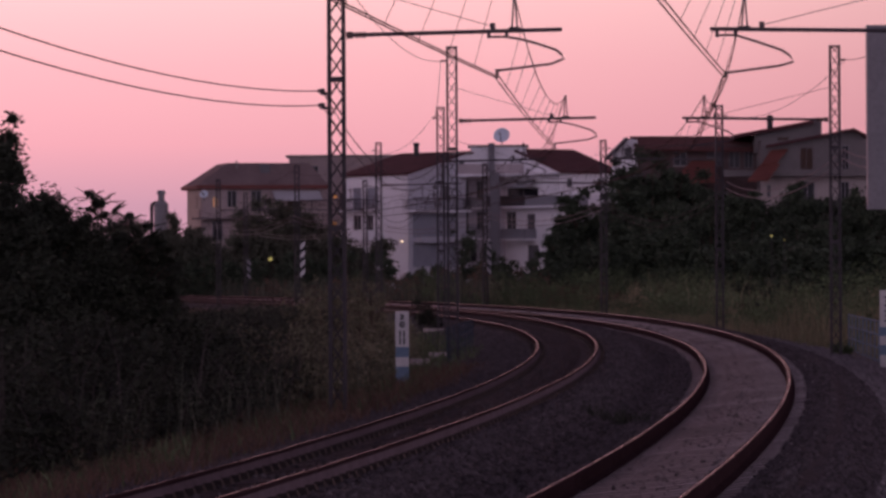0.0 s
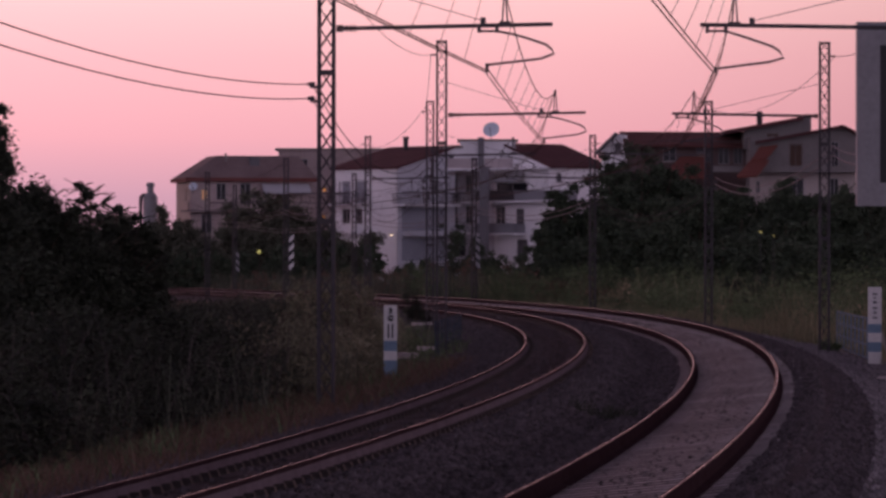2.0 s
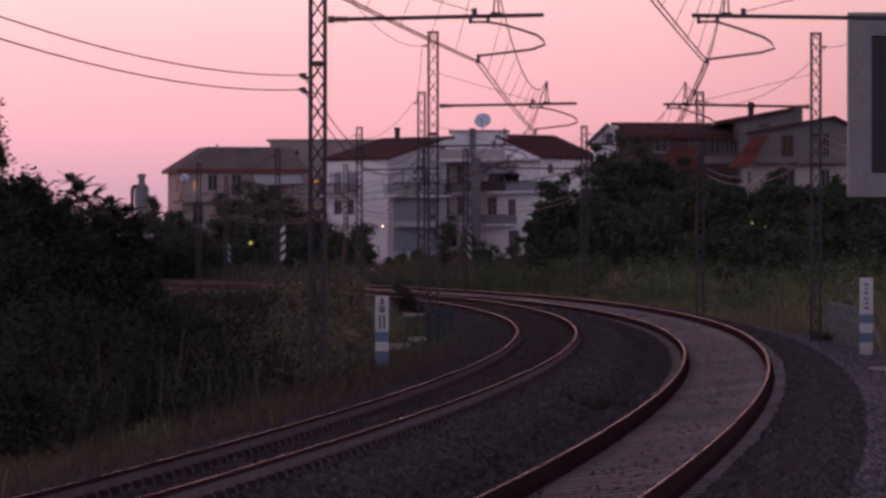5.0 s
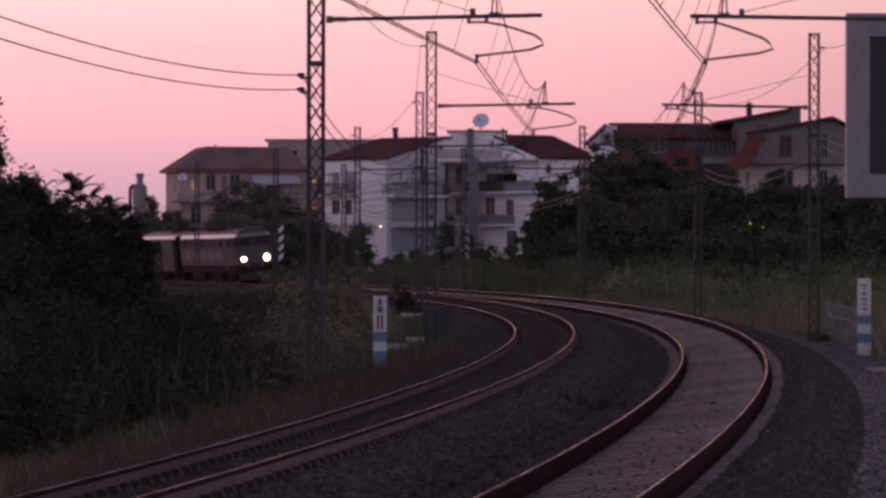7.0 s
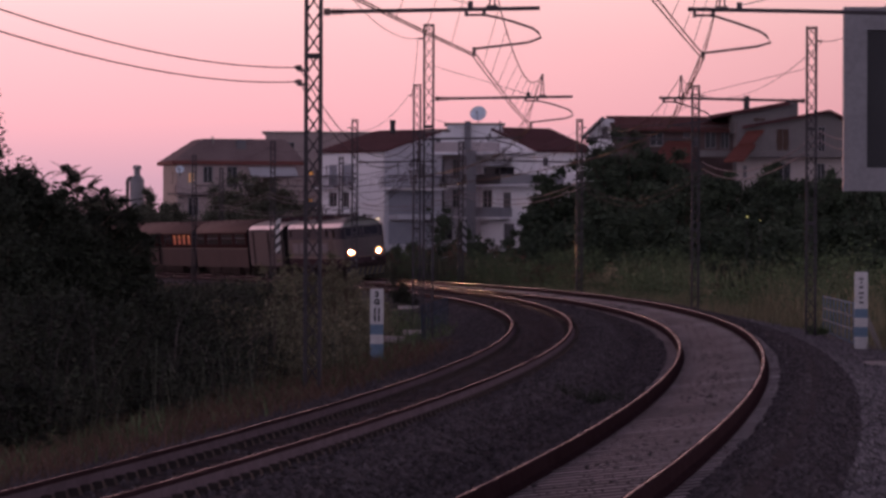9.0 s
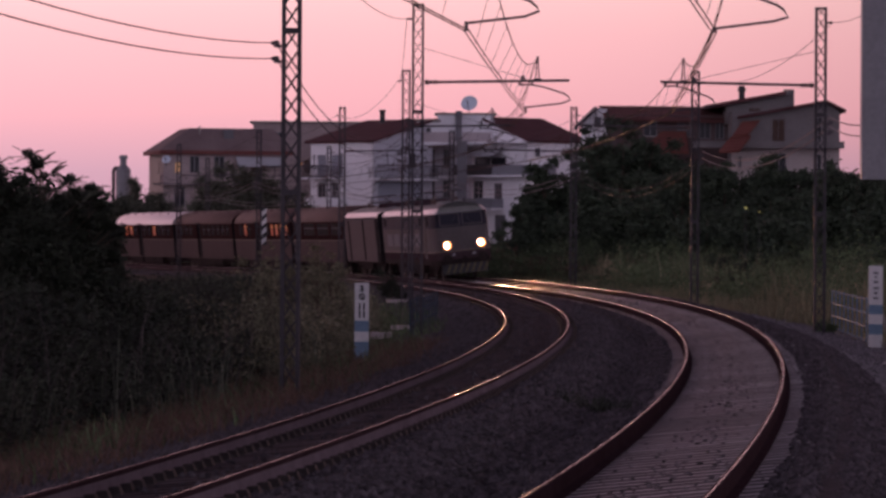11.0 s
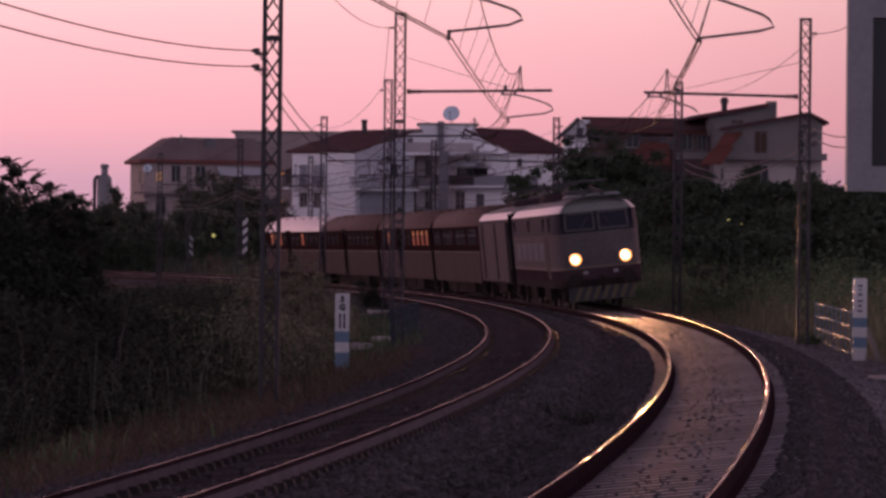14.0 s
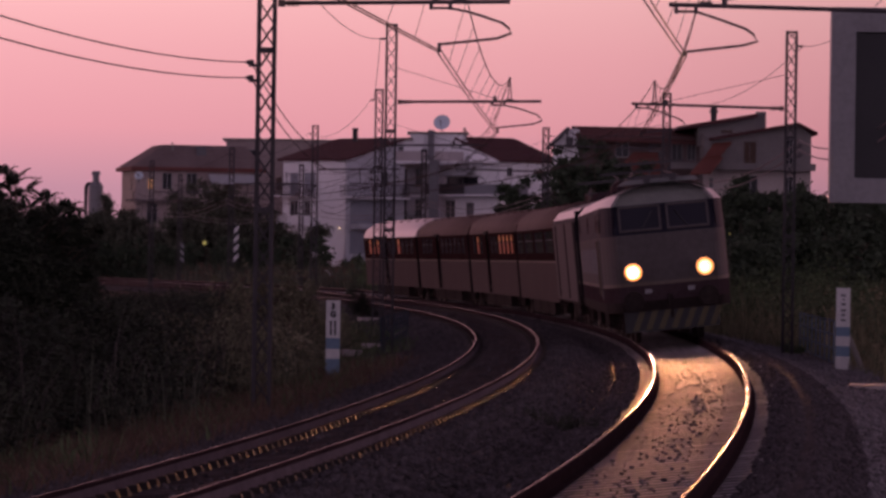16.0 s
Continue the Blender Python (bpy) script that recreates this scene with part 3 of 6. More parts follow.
def build_masts():
    first = mast(along(ARCS_IN[0], R_MAST_IN + SET_IN[0]), True, "galvanised lattice catenary mast with tubular arm, among scrub")
    MASTS_IN.append(first)
    for a, s in zip(ARCS_IN[1:], SET_IN[1:]):
        MASTS_IN.append(copy_thing(first, along(a, R_MAST_IN + s)))
    turn = Matrix.Rotation(pi, 4, "Z")
    first = mast(along(ARCS_OUT[0], R_MAST_OUT) @ turn, False, "galvanised lattice catenary mast with tubular arm, in tall grass")
    MASTS_OUT.append(first)
    for a in ARCS_OUT[1:]:
        MASTS_OUT.append(copy_thing(first, along(a, R_MAST_OUT) @ turn))


build_masts()


def striped_board(owner, x, z, h, face, w=0.27, paint=SIGNWHITE):
    bm = bmesh.new()
    box(bm, (x, face * 0.13, z), (w, 0.03, h))
    b = part("striped_board", bm, INK, owner, "black board with white diagonal stripes")
    n = max(3, int(h / 0.45))
    for i in range(n):
        c = z - h / 2 + (i + 0.5) * h / n
        bm = bmesh.new()
        q = h / n * 0.26
        quad = [(x - w / 2, c - q * 1.9), (x + w / 2, c - q * 0.1), (x + w / 2, c + q * 1.9), (x - w / 2, c + q * 0.1)]
        lo = [bm.verts.new((u, face * 0.146, v)) for u, v in quad]
        hi = [bm.verts.new((u, face * 0.152, v)) for u, v in quad]
        bm.faces.new(lo), bm.faces.new(hi[::-1])
        for k in range(4):
            bm.faces.new((lo[k], lo[(k + 1) % 4], hi[(k + 1) % 4], hi[k]))
        part("stripe", bm, paint, b)


striped_board(MASTS_IN[5], 0.3, 2.6, 2.1, -1)
striped_board(MASTS_OUT[5], -0.2, 2.6, 1.9, 1, 0.24, PANELGREY)
striped_board(MASTS_OUT[7], -0.2, 2.1, 1.6, 1, 0.27, PANELGREY)


def hang(a, b, sag, n=14):
    a, b = Vector(a), Vector(b)
    return [a.lerp(b, i / n) - Vector((0, 0, 4 * sag * (i / n) * (1 - i / n))) for i in range(n + 1)]


def span_wires(a0, a1, inner, s0=0.0, s1=0.0):
    """One span: carrying wire, two contact wires and droppers, as one thing."""
    rm, rc = (R_MAST_IN + 3.12, R_MAST_IN + 2.81) if inner else (R_MAST_OUT - 3.6, R_MAST_OUT - 3.94)
    t = thing("overhead_line", Matrix.Identity(4), "oxidised copper carrying and contact wires joined by thin droppers", "overhead wire", "spans of overhead line")
    top = hang(on(a0, rm + s0, 6.64), on(a1, rm + s1, 6.64), 0.85, 20)
    bm = bmesh.new()
    tube(bm, top, 0.012, 5)
    part("carrying_wire", bm, WIRE, t)
    for d in (-0.04, 0.04):
        bm = bmesh.new()
        low = hang(on(a0, rc + s0 + d, 5.22), on(a1, rc + s1 + d, 5.22), 0.06, 20)
        tube(bm, low, 0.012, 5)
        part("contact_wire", bm, WIRE, t)
    low = hang(on(a0, rc + s0, 5.22), on(a1, rc + s1, 5.22), 0.06, 20)
    for i in range(2, 20, 2):
        bm = bmesh.new()
        tube(bm, (top[i], low[i]), 0.005, 4)
        part("dropper", bm, WIRE, t)


def feeder(a0, a1, r, z, sag, rad, name, label, s0=0.0, s1=0.0, sheath=CABLE):
    bm = bmesh.new()
    tube(bm, hang(on(a0, r + s0, z), on(a1, r + s1, z), sag, 18), rad, 5)
    tagged(part(name, bm, sheath), label, "cable", "cables between the masts")


def build_wires():
    for arcs, inner in ((ARCS_IN, True), (ARCS_OUT, False)):
        r = R_MAST_IN if inner else R_MAST_OUT
        s = -1 if inner else 1
        sets = SET_IN if inner else [0.0] * len(arcs)
        for i, (a0, a1) in enumerate(zip(arcs, arcs[1:])):
            s0, s1 = sets[i], sets[i + 1]
            span_wires(a0, a1, inner, s0, s1)
            for z in (5.0, 4.75):
                if i == 0 or inner and i < 3 or i == 3:
                    feeder(a0, a1, r + s * 0.25, z, (0.49 if i == 0 and inner else 0.45 if i == 0 else 1.05), 0.0105, "feeder_cable", "dark feeder cable sagging between lattice masts", s0, s1)
                else:
                    # these spans take the paler colour that stands for sky light
                    feeder(a0, a1, r + s * 0.25, z + 0.14, 0.68, 0.012 if inner else 0.017, "feeder_cable", "feeder cable between lattice masts, coloured pale as skylit", s0, s1, CABLELIT)
            feeder(a0, a1, r + s * 0.3, 7.62, 0.6, 0.009, "earth_wire", "thin earth wire along the mast tops", s0, s1)


build_wires()

# ---- walls with openings ----


def cells(bm, u0, u1, z0, z1, holes, thick, m=None, mi=0):
    """A wall in x-z from u0 to u1 and z0 to z1, thick towards +y, with openings (ua, ub, za, zb) right through it."""
    us = sorted({u0, u1, *[min(max(h[i], u0), u1) for h in holes for i in (0, 1)]})
    zs = sorted({z0, z1, *[min(max(h[i], z0), z1) for h in holes for i in (2, 3)]})
    nu, nz = len(us), len(zs)
    vs = {}
    for k, y in enumerate((0.0, thick)):
        for i, u in enumerate(us):
            for j, z in enumerate(zs):
                p = Vector((u, y, z))
                vs[i, j, k] = bm.verts.new(m @ p if m else p)

    def solid(i, j):
        if not (0 <= i < nu - 1 and 0 <= j < nz - 1):
            return False
        u, z = (us[i] + us[i + 1]) / 2, (zs[j] + zs[j + 1]) / 2
        return not any(h[0] < u < h[1] and h[2] < z < h[3] for h in holes)

    def quad(*keys):
        bm.faces.new([vs[q] for q in keys]).material_index = mi

    for i in range(nu - 1):
        for j in range(nz - 1):
            if not solid(i, j):
                continue
            quad((i, j, 0), (i + 1, j, 0), (i + 1, j + 1, 0), (i, j + 1, 0))
            quad((i, j, 1), (i, j + 1, 1), (i + 1, j + 1, 1), (i + 1, j, 1))
            if not solid(i - 1, j):
                quad((i, j, 0), (i, j + 1, 0), (i, j + 1, 1), (i, j, 1))
            if not solid(i + 1, j):
                quad((i + 1, j, 0), (i + 1, j, 1), (i + 1, j + 1, 1), (i + 1, j + 1, 0))
            if not solid(i, j - 1):
                quad((i, j, 0), (i, j, 1), (i + 1, j, 1), (i + 1, j, 0))
            if not solid(i, j + 1):
                quad((i, j + 1, 0), (i + 1, j + 1, 0), (i + 1, j + 1, 1), (i, j + 1, 1))
    for v in [v for v in vs.values() if not v.link_faces]:
        bm.verts.remove(v)


# ---- the train: x to the outside of the curve, y to the rear, z up from the rail ----
def loft(bm, rings, mi=0, close=False):
    vs = [[bm.verts.new(p) for p in ring] for ring in rings]
    n = len(vs[0])
    for a, b in zip(vs, vs[1:]):
        for i in range(n if close else n - 1):
            j = (i + 1) % n
            bm.faces.new((a[i], a[j], b[j], b[i])).material_index = mi
    return vs


def bogie(owner, y, base, radius=0.48):
    bm = bmesh.new()
    for x in (-0.98, 0.98):
        bar(bm, (x, y - base * 0.75, 0.62), (x, y + base * 0.75, 0.62), 0.14, 0.22)
        for d in (-base / 2, base / 2):
            box(bm, (x, y + d, 0.5), (0.2, 0.4, 0.4))
        box(bm, (x, y, 0.42), (0.12, base * 0.55, 0.34))
        for k in range(3):
            tube(bm, ((x, y - 0.2 + 0.2 * k, 0.45), (x, y - 0.2 + 0.2 * k, 0.8)), 0.08, 8)
    box(bm, (0, y, 0.6), (1.9, 0.5, 0.2))
    box(bm, (0, y, 0.5), (1.1, base * 1.5, 0.5))
    b = part("bogie", bm, UNDER, owner, "dust-covered bogie frame")
    for d in (-base / 2, base / 2):
        for x in (-0.75, 0.75):
            bm = bmesh.new()
            tube(bm, ((x - 0.065, y + d, radius), (x + 0.065, y + d, radius)), radius, 20)
            part("wheel", bm, WHEEL, b)


def strip_side(owner, name, material, x, y0, y1, z0, z1, holes, label="", thick=0.05):
    """One band of a side wall at x, along y, with openings."""
    bm = bmesh.new()
    s = 1 if x > 0 else -1
    m = Matrix(((0, -s, 0, x), (1, 0, 0, 0), (0, 0, 1, 0), (0, 0, 0, 1)))
    cells(bm, y0, y1, z0, z1, holes, thick, m)
    return part(name, bm, material, owner, label)


def arched_roof(owner, y0, y1, hw, z0, rise, material, label):
    bm = bmesh.new()
    prof = [(hw * x, z0 + rise * z) for x, z in ((-1, 0), (-0.985, 0.16), (-0.94, 0.36), (-0.84, 0.56), (-0.66, 0.77), (-0.4, 0.93), (0, 1.0))]
    prof = prof + [(-x, z) for x, z in prof[-2::-1]]
    rings = [[(x * f, y, z0 + (z - z0) * g) for x, z in prof] for y, f, g in ((y0, 0.96, 0.9), (y0 + 0.25, 1, 1), (y1 - 0.25, 1, 1), (y1, 0.96, 0.9))]
    vs = loft(bm, rings)
    bm.faces.new(vs[0]), bm.faces.new(vs[-1][::-1])
    roof = part("roof", bm, material, owner, label, smooth=True)
    n = int((y1 - y0) / 3.1)
    for i in range(n):
        y = y0 + (i + 0.5) * (y1 - y0) / n
        for s in (-1, 1):
            bm = bmesh.new()
            box(bm, (s * hw * 0.42, y, z0 + rise * 0.915), (0.26, 0.4, 0.06), taper=0.8)
            part("roof_vent", bm, ROOFBROWN, roof)
    return roof


def coach(length, roof, windows, door, lit_windows, band, label):
    t = thing("passenger_coach", Matrix.Identity(4), label, "coach", "coaches of the train")
    h, hw = length / 2, 1.42
    holes = [(y - w / 2, y + w / 2, 2.28, 2.98) for y, w in windows]
    doors = [(door - 0.85, door + 0.85, 0.72, 3.02)] if door is not None else []
    for x in (-hw, hw):
        strip_side(t, "upper_side", band, x, -h, h, 2.03, 3.08, holes + doors)
        strip_side(t, "waist_stripe", STRIPE, x * 1.003, -h, h, 1.96, 2.02, doors, thick=0.03)
        strip_side(t, "lower_side", COACHLOW, x, -h, h, 0.68, 1.95, doors)
        for i, (y, w) in enumerate(windows):
            bm = bmesh.new()
            s = 1 if x > 0 else -1
            box(bm, (x - s * 0.035, y, 2.63), (0.012, w, 0.7))
            pane = part("window_pane", bm, LAMPRED if i in lit_windows else PANE, t)
            bm = bmesh.new()
            bar(bm, (x - s * 0.02, y - w / 2, 2.7), (x - s * 0.02, y + w / 2, 2.7), 0.03, 0.035)
            for e in (-1, 1):
                bar(bm, (x - s * 0.02, y + e * (w / 2 - 0.02), 2.28), (x - s * 0.02, y + e * (w / 2 - 0.02), 2.98), 0.03, 0.04)
            part("window_frame", bm, IRON, pane)
            if i in lit_windows:
                for k in (-0.3, 0.0, 0.3):
                    bm = bmesh.new()
                    box(bm, (x - s * 0.022, y + k * w, 2.83), (0.012, 0.075, 0.15))
                    part("compartment_lamp", bm, LAMPWARM, pane, "warm lamp behind the glass")
        for d in doors:
            bm = bmesh.new()
            s = 1 if x > 0 else -1
            for y in (d[0] + 0.43, d[1] - 0.43):
                box(bm, (x - s * 0.12, y, 1.87), (0.05, 0.82, 2.28))
            dr = part("door", bm, BELLOWS, t, "dark recessed folding door")
            bm = bmesh.new()
            for y in (d[0] + 0.43, d[1] - 0.43):
                box(bm, (x - s * 0.09, y, 2.45), (0.012, 0.5, 0.8))
            part("door_pane", bm, PANE, dr)
            bm = bmesh.new()
            box(bm, (x - s * 0.05, door, 3.1), (0.22, 1.8, 0.14))
            part("door_housing", bm, BELLOWS, dr)
    arched_roof(t, -h, h, hw, 3.07, 0.8, roof, "bright silvery roof" if roof == ROOFSILVER else "sooty brown arched roof")
    for y in (-h + 0.03, h - 0.03):
        bm = bmesh.new()
        box(bm, (0, y, 1.9), (2 * hw - 0.06, 0.06, 2.4))
        part("end_wall", bm, BELLOWS, t, "sooty black end wall")
        bm = bmesh.new()
        s = 1 if y > 0 else -1
        for k in range(6):
            box(bm, (0, y + s * (0.06 + 0.1 * k), 2.2), (1.5 - 0.1 * (k % 2), 0.102, 2.4 - 0.1 * (k % 2)))
        part("gangway", bm, BELLOWS, t, "black rubber gangway bellows")
    bm = bmesh.new()
    box(bm, (0, 0, 0.72), (2 * hw - 0.12, length - 0.1, 0.1))
    box(bm, (0, 0, 0.52), (1.2, length - 10.5, 0.4))
    for y, w in ((-4.6, 3.4), (-0.6, 4.2), (4.2, 4.6)):
        for x in (-0.9, 0.9):
            box(bm, (x, y, 0.47), (0.75, w, 0.5))
    part("underframe", bm, UNDER, t)
    for y in (-h + 3.6, h - 3.6):
        bogie(t, y, 2.4)
    return t


def pantograph(owner, y, flip):
    """A folded pantograph: base frame, and on it insulators, arms and the two contact strips."""
    bm = bmesh.new()
    for x in (-0.55, 0.55):
        bar(bm, (x, y - 1.0, 3.97), (x, y + 1.0, 3.97), 0.06, 0.06)
    for d in (-0.95, 0.95):
        bar(bm, (-0.6, y + d, 3.97), (0.6, y + d, 3.97), 0.06, 0.06)
    base = part("pantograph", bm, IRON, owner, "folded dark pantograph")
    for x in (-0.55, 0.55):
        for d in (-0.6, 0.6):
            bm = bmesh.new()
            tube(bm, ((x, y + d, 3.72), (x, y + d, 3.98)), 0.06, 8)
            part("insulator", bm, PORCELAIN, base)
        bm = bmesh.new()
        bar(bm, (x, y - 0.9 * flip, 3.98), (x * 0.7, y + 0.9 * flip, 4.12), 0.05, 0.05)
        part("lower_arm", bm, IRON, base)
        bm = bmesh.new()
        bar(bm, (x * 0.7, y + 0.9 * flip, 4.12), (x * 0.9, y - 0.5 * flip, 4.28), 0.04, 0.04)
        part("upper_arm", bm, IRON, base)
    for d in (-0.12, 0.12):
        bm = bmesh.new()
        bar(bm, (-0.85, y - 0.5 * flip + d, 4.31), (0.85, y - 0.5 * flip + d, 4.31), 0.05, 0.06)
        part("contact_strip", bm, IRON, base)


def hull(owner, length, nose):
    """The locomotive's body in bands. nose: a tapered cab at the front end."""
    h = length / 2
    hw = 1.46
    st = [(-h, 1.14, 0.0), (-h + 0.1, 1.22, 0.0), (-h + 0.32, 1.3, 0.0), (-h + 0.7, 1.38, 0.0), (-h + 1.35, hw, 0.0), (h, hw, 0.0)] if nose else [(-h, hw, 0.0), (-h + 0.4, hw, 0.0), (h, hw, 0.0)]

    def lean(z):
        return 0.32 * max(0.0, z - 2.58) / 0.77 if nose else 0.0

    def band(name, material, z0, z1, in0=1.0, in1=1.0, label="", front=0):
        bm = bmesh.new()
        for s in (-1, 1):
            lo = [(s * w * in0, y + (lean(z0) if i == 0 else 0), z0) for i, (y, w, _) in enumerate(st)]
            hi = [(s * w * in1, y + (lean(z1) if i == 0 else 0), z1) for i, (y, w, _) in enumerate(st)]
            loft(bm, [lo, hi])
        y, w, _ = st[0]
        bm.faces.new([bm.verts.new(p) for p in ((-w * in0, y + lean(z0), z0), (w * in0, y + lean(z0), z0), (w * in1, y + lean(z1), z1), (-w * in1, y + lean(z1), z1))]).material_index = front
        y, w, _ = st[-1]
        bm.faces.new([bm.verts.new(p) for p in ((w * in0, y, z0), (-w * in0, y, z0), (-w * in1, y, z1), (w * in1, y, z1))])
        return part(name, bm, material, owner, label)

    band("skirt", UNDER, 0.78, 1.02)
    band("lower_body", TRAINGREY, 1.02, 1.38, label="grey lower body")
    band("waist_stripe", STRIPE, 1.38, 1.46, 1.002, 1.002, "thin pale stripe")
    band("body", TRAINPALE, 1.46, 2.58, label="pale grey body side")
    band("window_band", TRAINBLUE, 2.58, 3.27, 1.0, 0.985, "dark blue window band")
    # the sides' bright colour paints in the strip of light along the roof edge
    band("cornice", [ROOFSILVER, CABROOF], 3.27, 3.52, 0.99, 0.84, "sloping roof edge coloured bright as a lit strip", 1)
    # roof
    bm = bmesh.new()
    rings = []
    for i, (y, w, _) in enumerate(st):
        y += lean(3.5) if i == 0 else 0
        rings.append([(w * x, y + (0.3 * z if i == 0 else 0), 3.52 + 0.24 * z) for x, z in ((-0.84, 0), (-0.6, 0.5), (-0.3, 0.85), (0, 1), (0.3, 0.85), (0.6, 0.5), (0.84, 0))])
    vs = loft(bm, rings)
    bm.faces.new(vs[-1])
    bm.faces.new(vs[0][::-1])
    roof = part("roof", bm, CABROOF, owner, "pale grey-green roof")
    return roof


def locomotive(length):
    t = thing("electric_locomotive", Matrix.Identity(4), "pale grey electric locomotive with dark window band, headlights on", "locomotive", "train")
    roof = hull(t, length, True)
    f = -length / 2
    # windscreens on the raked front
    for s in (-1, 1):
        bm = bmesh.new()
        q = Matrix.Translation((s * 0.56, f + 0.12, 2.94)) @ Matrix.Rotation(-0.394, 4, "X")
        box(bm, (0, 0, 0), (0.94, 0.03, 0.56), q)
        w = part("windscreen", bm, SCREEN, t, "dark windscreen")
        bm = bmesh.new()
        for x in (-0.47, 0.47):
            box(bm, (x, -0.012, 0), (0.05, 0.04, 0.64), q)
        for z in (-0.3, 0.3):
            box(bm, (0, -0.012, z), (0.99, 0.04, 0.05), q)
        part("windscreen_frame", bm, TRAINPALE, w, "pale windscreen frame")
        bm = bmesh.new()
        bar(bm, q @ Vector((0, -0.04, -0.33)), q @ Vector((-s * 0.3, -0.04, 0.15)), 0.02, 0.02)
        part("wiper", bm, INK, w)
        # headlights: each bulb sits deep in a hood added to narrow its beam
        bm = bmesh.new()
        rim = [[(s * 0.835 + q * cos(2 * pi * k / 20), y, 1.71 - dz + q * sin(2 * pi * k / 20)) for k in range(20)] for q, y, dz in ((0.2, f + 0.08, 0), (0.215, f - 0.44, 0), (0.055, f - 0.44, 0.012), (0.038, f - 0.03, 0))]
        loft(bm, rim, close=True)
        lamp = part("headlight", bm, IRON, t, "round shining headlight in an added beam-narrowing hood")
        bm = bmesh.new()
        tube(bm, ((s * 0.835, f - 0.02, 1.71), (s * 0.835, f - 0.035, 1.71)), [0.034, 0.033], 20)
        part("bulb", bm, LAMPMAIN, lamp, "glowing headlight bulb")
        # emissive rings on the hood's front, added in place of the lamp's glare
        for name, glow, r0, r1, y in (("glare_ring", LAMPGLARE, 0.07, 0.15, f - 0.446), ("reflector", LAMPHALO, 0.152, 0.205, f - 0.444)):
            bm = bmesh.new()
            ring = [[(s * 0.835 + q * cos(2 * pi * k / 20), v, 1.71 + q * sin(2 * pi * k / 20)) for k in range(20)] for q, v in ((r0, y), (r1, y - 0.004), (r1, y))]
            loft(bm, ring, close=True)
            part(name, bm, glow, lamp, "glowing ring standing for headlight glare")
        # buffers
        bm = bmesh.new()
        tube(bm, ((s * 0.87, f + 0.1, 1.04), (s * 0.87, f - 0.4, 1.04)), 0.11, 12)
        tube(bm, ((s * 0.87, f - 0.4, 1.04), (s * 0.87, f - 0.46, 1.04)), [0.24, 0.23], 16)
        part("buffer", bm, UNDER, t)
        bm = bmesh.new()
        box(bm, (s * 0.5, f - 0.02, 1.24), (0.16, 0.05, 0.1))
        part("tail_lamp", bm, PANELGREY, t, "small unlit marker lamp")
    # front beam with worn hazard stripes
    bm = bmesh.new()
    box(bm, (0, f + 0.1, 0.56), (2.2, 0.12, 0.5))
    beam = part("front_beam", bm, INK, t, "black obstacle deflector with yellow hazard stripes")
    for i in range(7):
        bm = bmesh.new()
        x = -0.95 + 0.3 * i
        lo = [(x, 0.34), (x + 0.14, 0.34), (x + 0.34, 0.78), (x + 0.2, 0.78)]
        a = [bm.verts.new((u, f + 0.036, v)) for u, v in lo]
        b = [bm.verts.new((u, f + 0.028, v)) for u, v in lo]
        bm.faces.new(a[::-1]), bm.faces.new(b)
        for k in range(4):
            bm.faces.new((a[k], a[(k + 1) % 4], b[(k + 1) % 4], b[k]))
        part("hazard_stripe", bm, HAZARD, beam)
    bm = bmesh.new()
    box(bm, (0, f - 0.12, 1.02), (0.1, 0.3, 0.24))
    tube(bm, ((0, f - 0.2, 1.0), (0, f - 0.3, 0.75), (0, f - 0.2, 0.6)), 0.035, 6)
    part("coupling", bm, UNDER, t)
    # sides: cab windows, cab door, grilles
    for s in (-1, 1):
        bm = bmesh.new()
        box(bm, (s * 1.452, f + 2.0, 2.93), (0.02, 0.9, 0.5))
        part("cab_window", bm, PANE, t)
        bm = bmesh.new()
        box(bm, (s * 1.465, f + 3.1, 2.05), (0.02, 0.75, 1.9))
        part("cab_door", bm, TRAINPALE, t)
        bm = bmesh.new()
        bar(bm, (s * 1.52, f + 2.62, 1.2), (s * 1.52, f + 2.62, 2.5), 0.03, 0.03)
        part("handrail", bm, STRIPE, t, "pale handrail")
        bm = bmesh.new()
        bar(bm, (s * 1.52, f + 3.58, 1.2), (s * 1.52, f + 3.58, 2.5), 0.03, 0.03)
        part("handrail", bm, STRIPE, t, "pale handrail")
        for i, y in enumerate((6.3, 9.6, 12.9, 16.2, 19.5)):
            bm = bmesh.new()
            box(bm, (s * 1.465, f + y, 2.02), (0.03, 2.5, 0.62))
            g = part("grille", bm, PIER, t, "grey louvred grille")
            bm = bmesh.new()
            for k in range(7):
                box(bm, (s * 1.485, f + y, 1.76 + 0.085 * k), (0.02, 2.4, 0.03))
            part("slat", bm, SHUTTER, g)
        for y in (5.0, 13.0, 21.5):
            bm = bmesh.new()
            box(bm, (s * 1.44, f + y, 2.93), (0.03, 1.1, 0.42))
            part("side_window", bm, PANE, t)
    # roof gear
    pantograph(t, f + 6.0, 1)
    pantograph(t, f + 18.0, -1)
    for y, z, w, l, k in ((1.2, 3.8, 1.9, 1.6, 0.1), (11.8, 3.86, 1.5, 5.5, 0.26), (22.0, 3.82, 1.3, 1.8, 0.2)):
        bm = bmesh.new()
        box(bm, (0, f + y, z), (w, l, k), taper=0.85)
        part("roof_box", bm, CABROOF if y < 2 else TRAINGREY, roof)
    bm = bmesh.new()
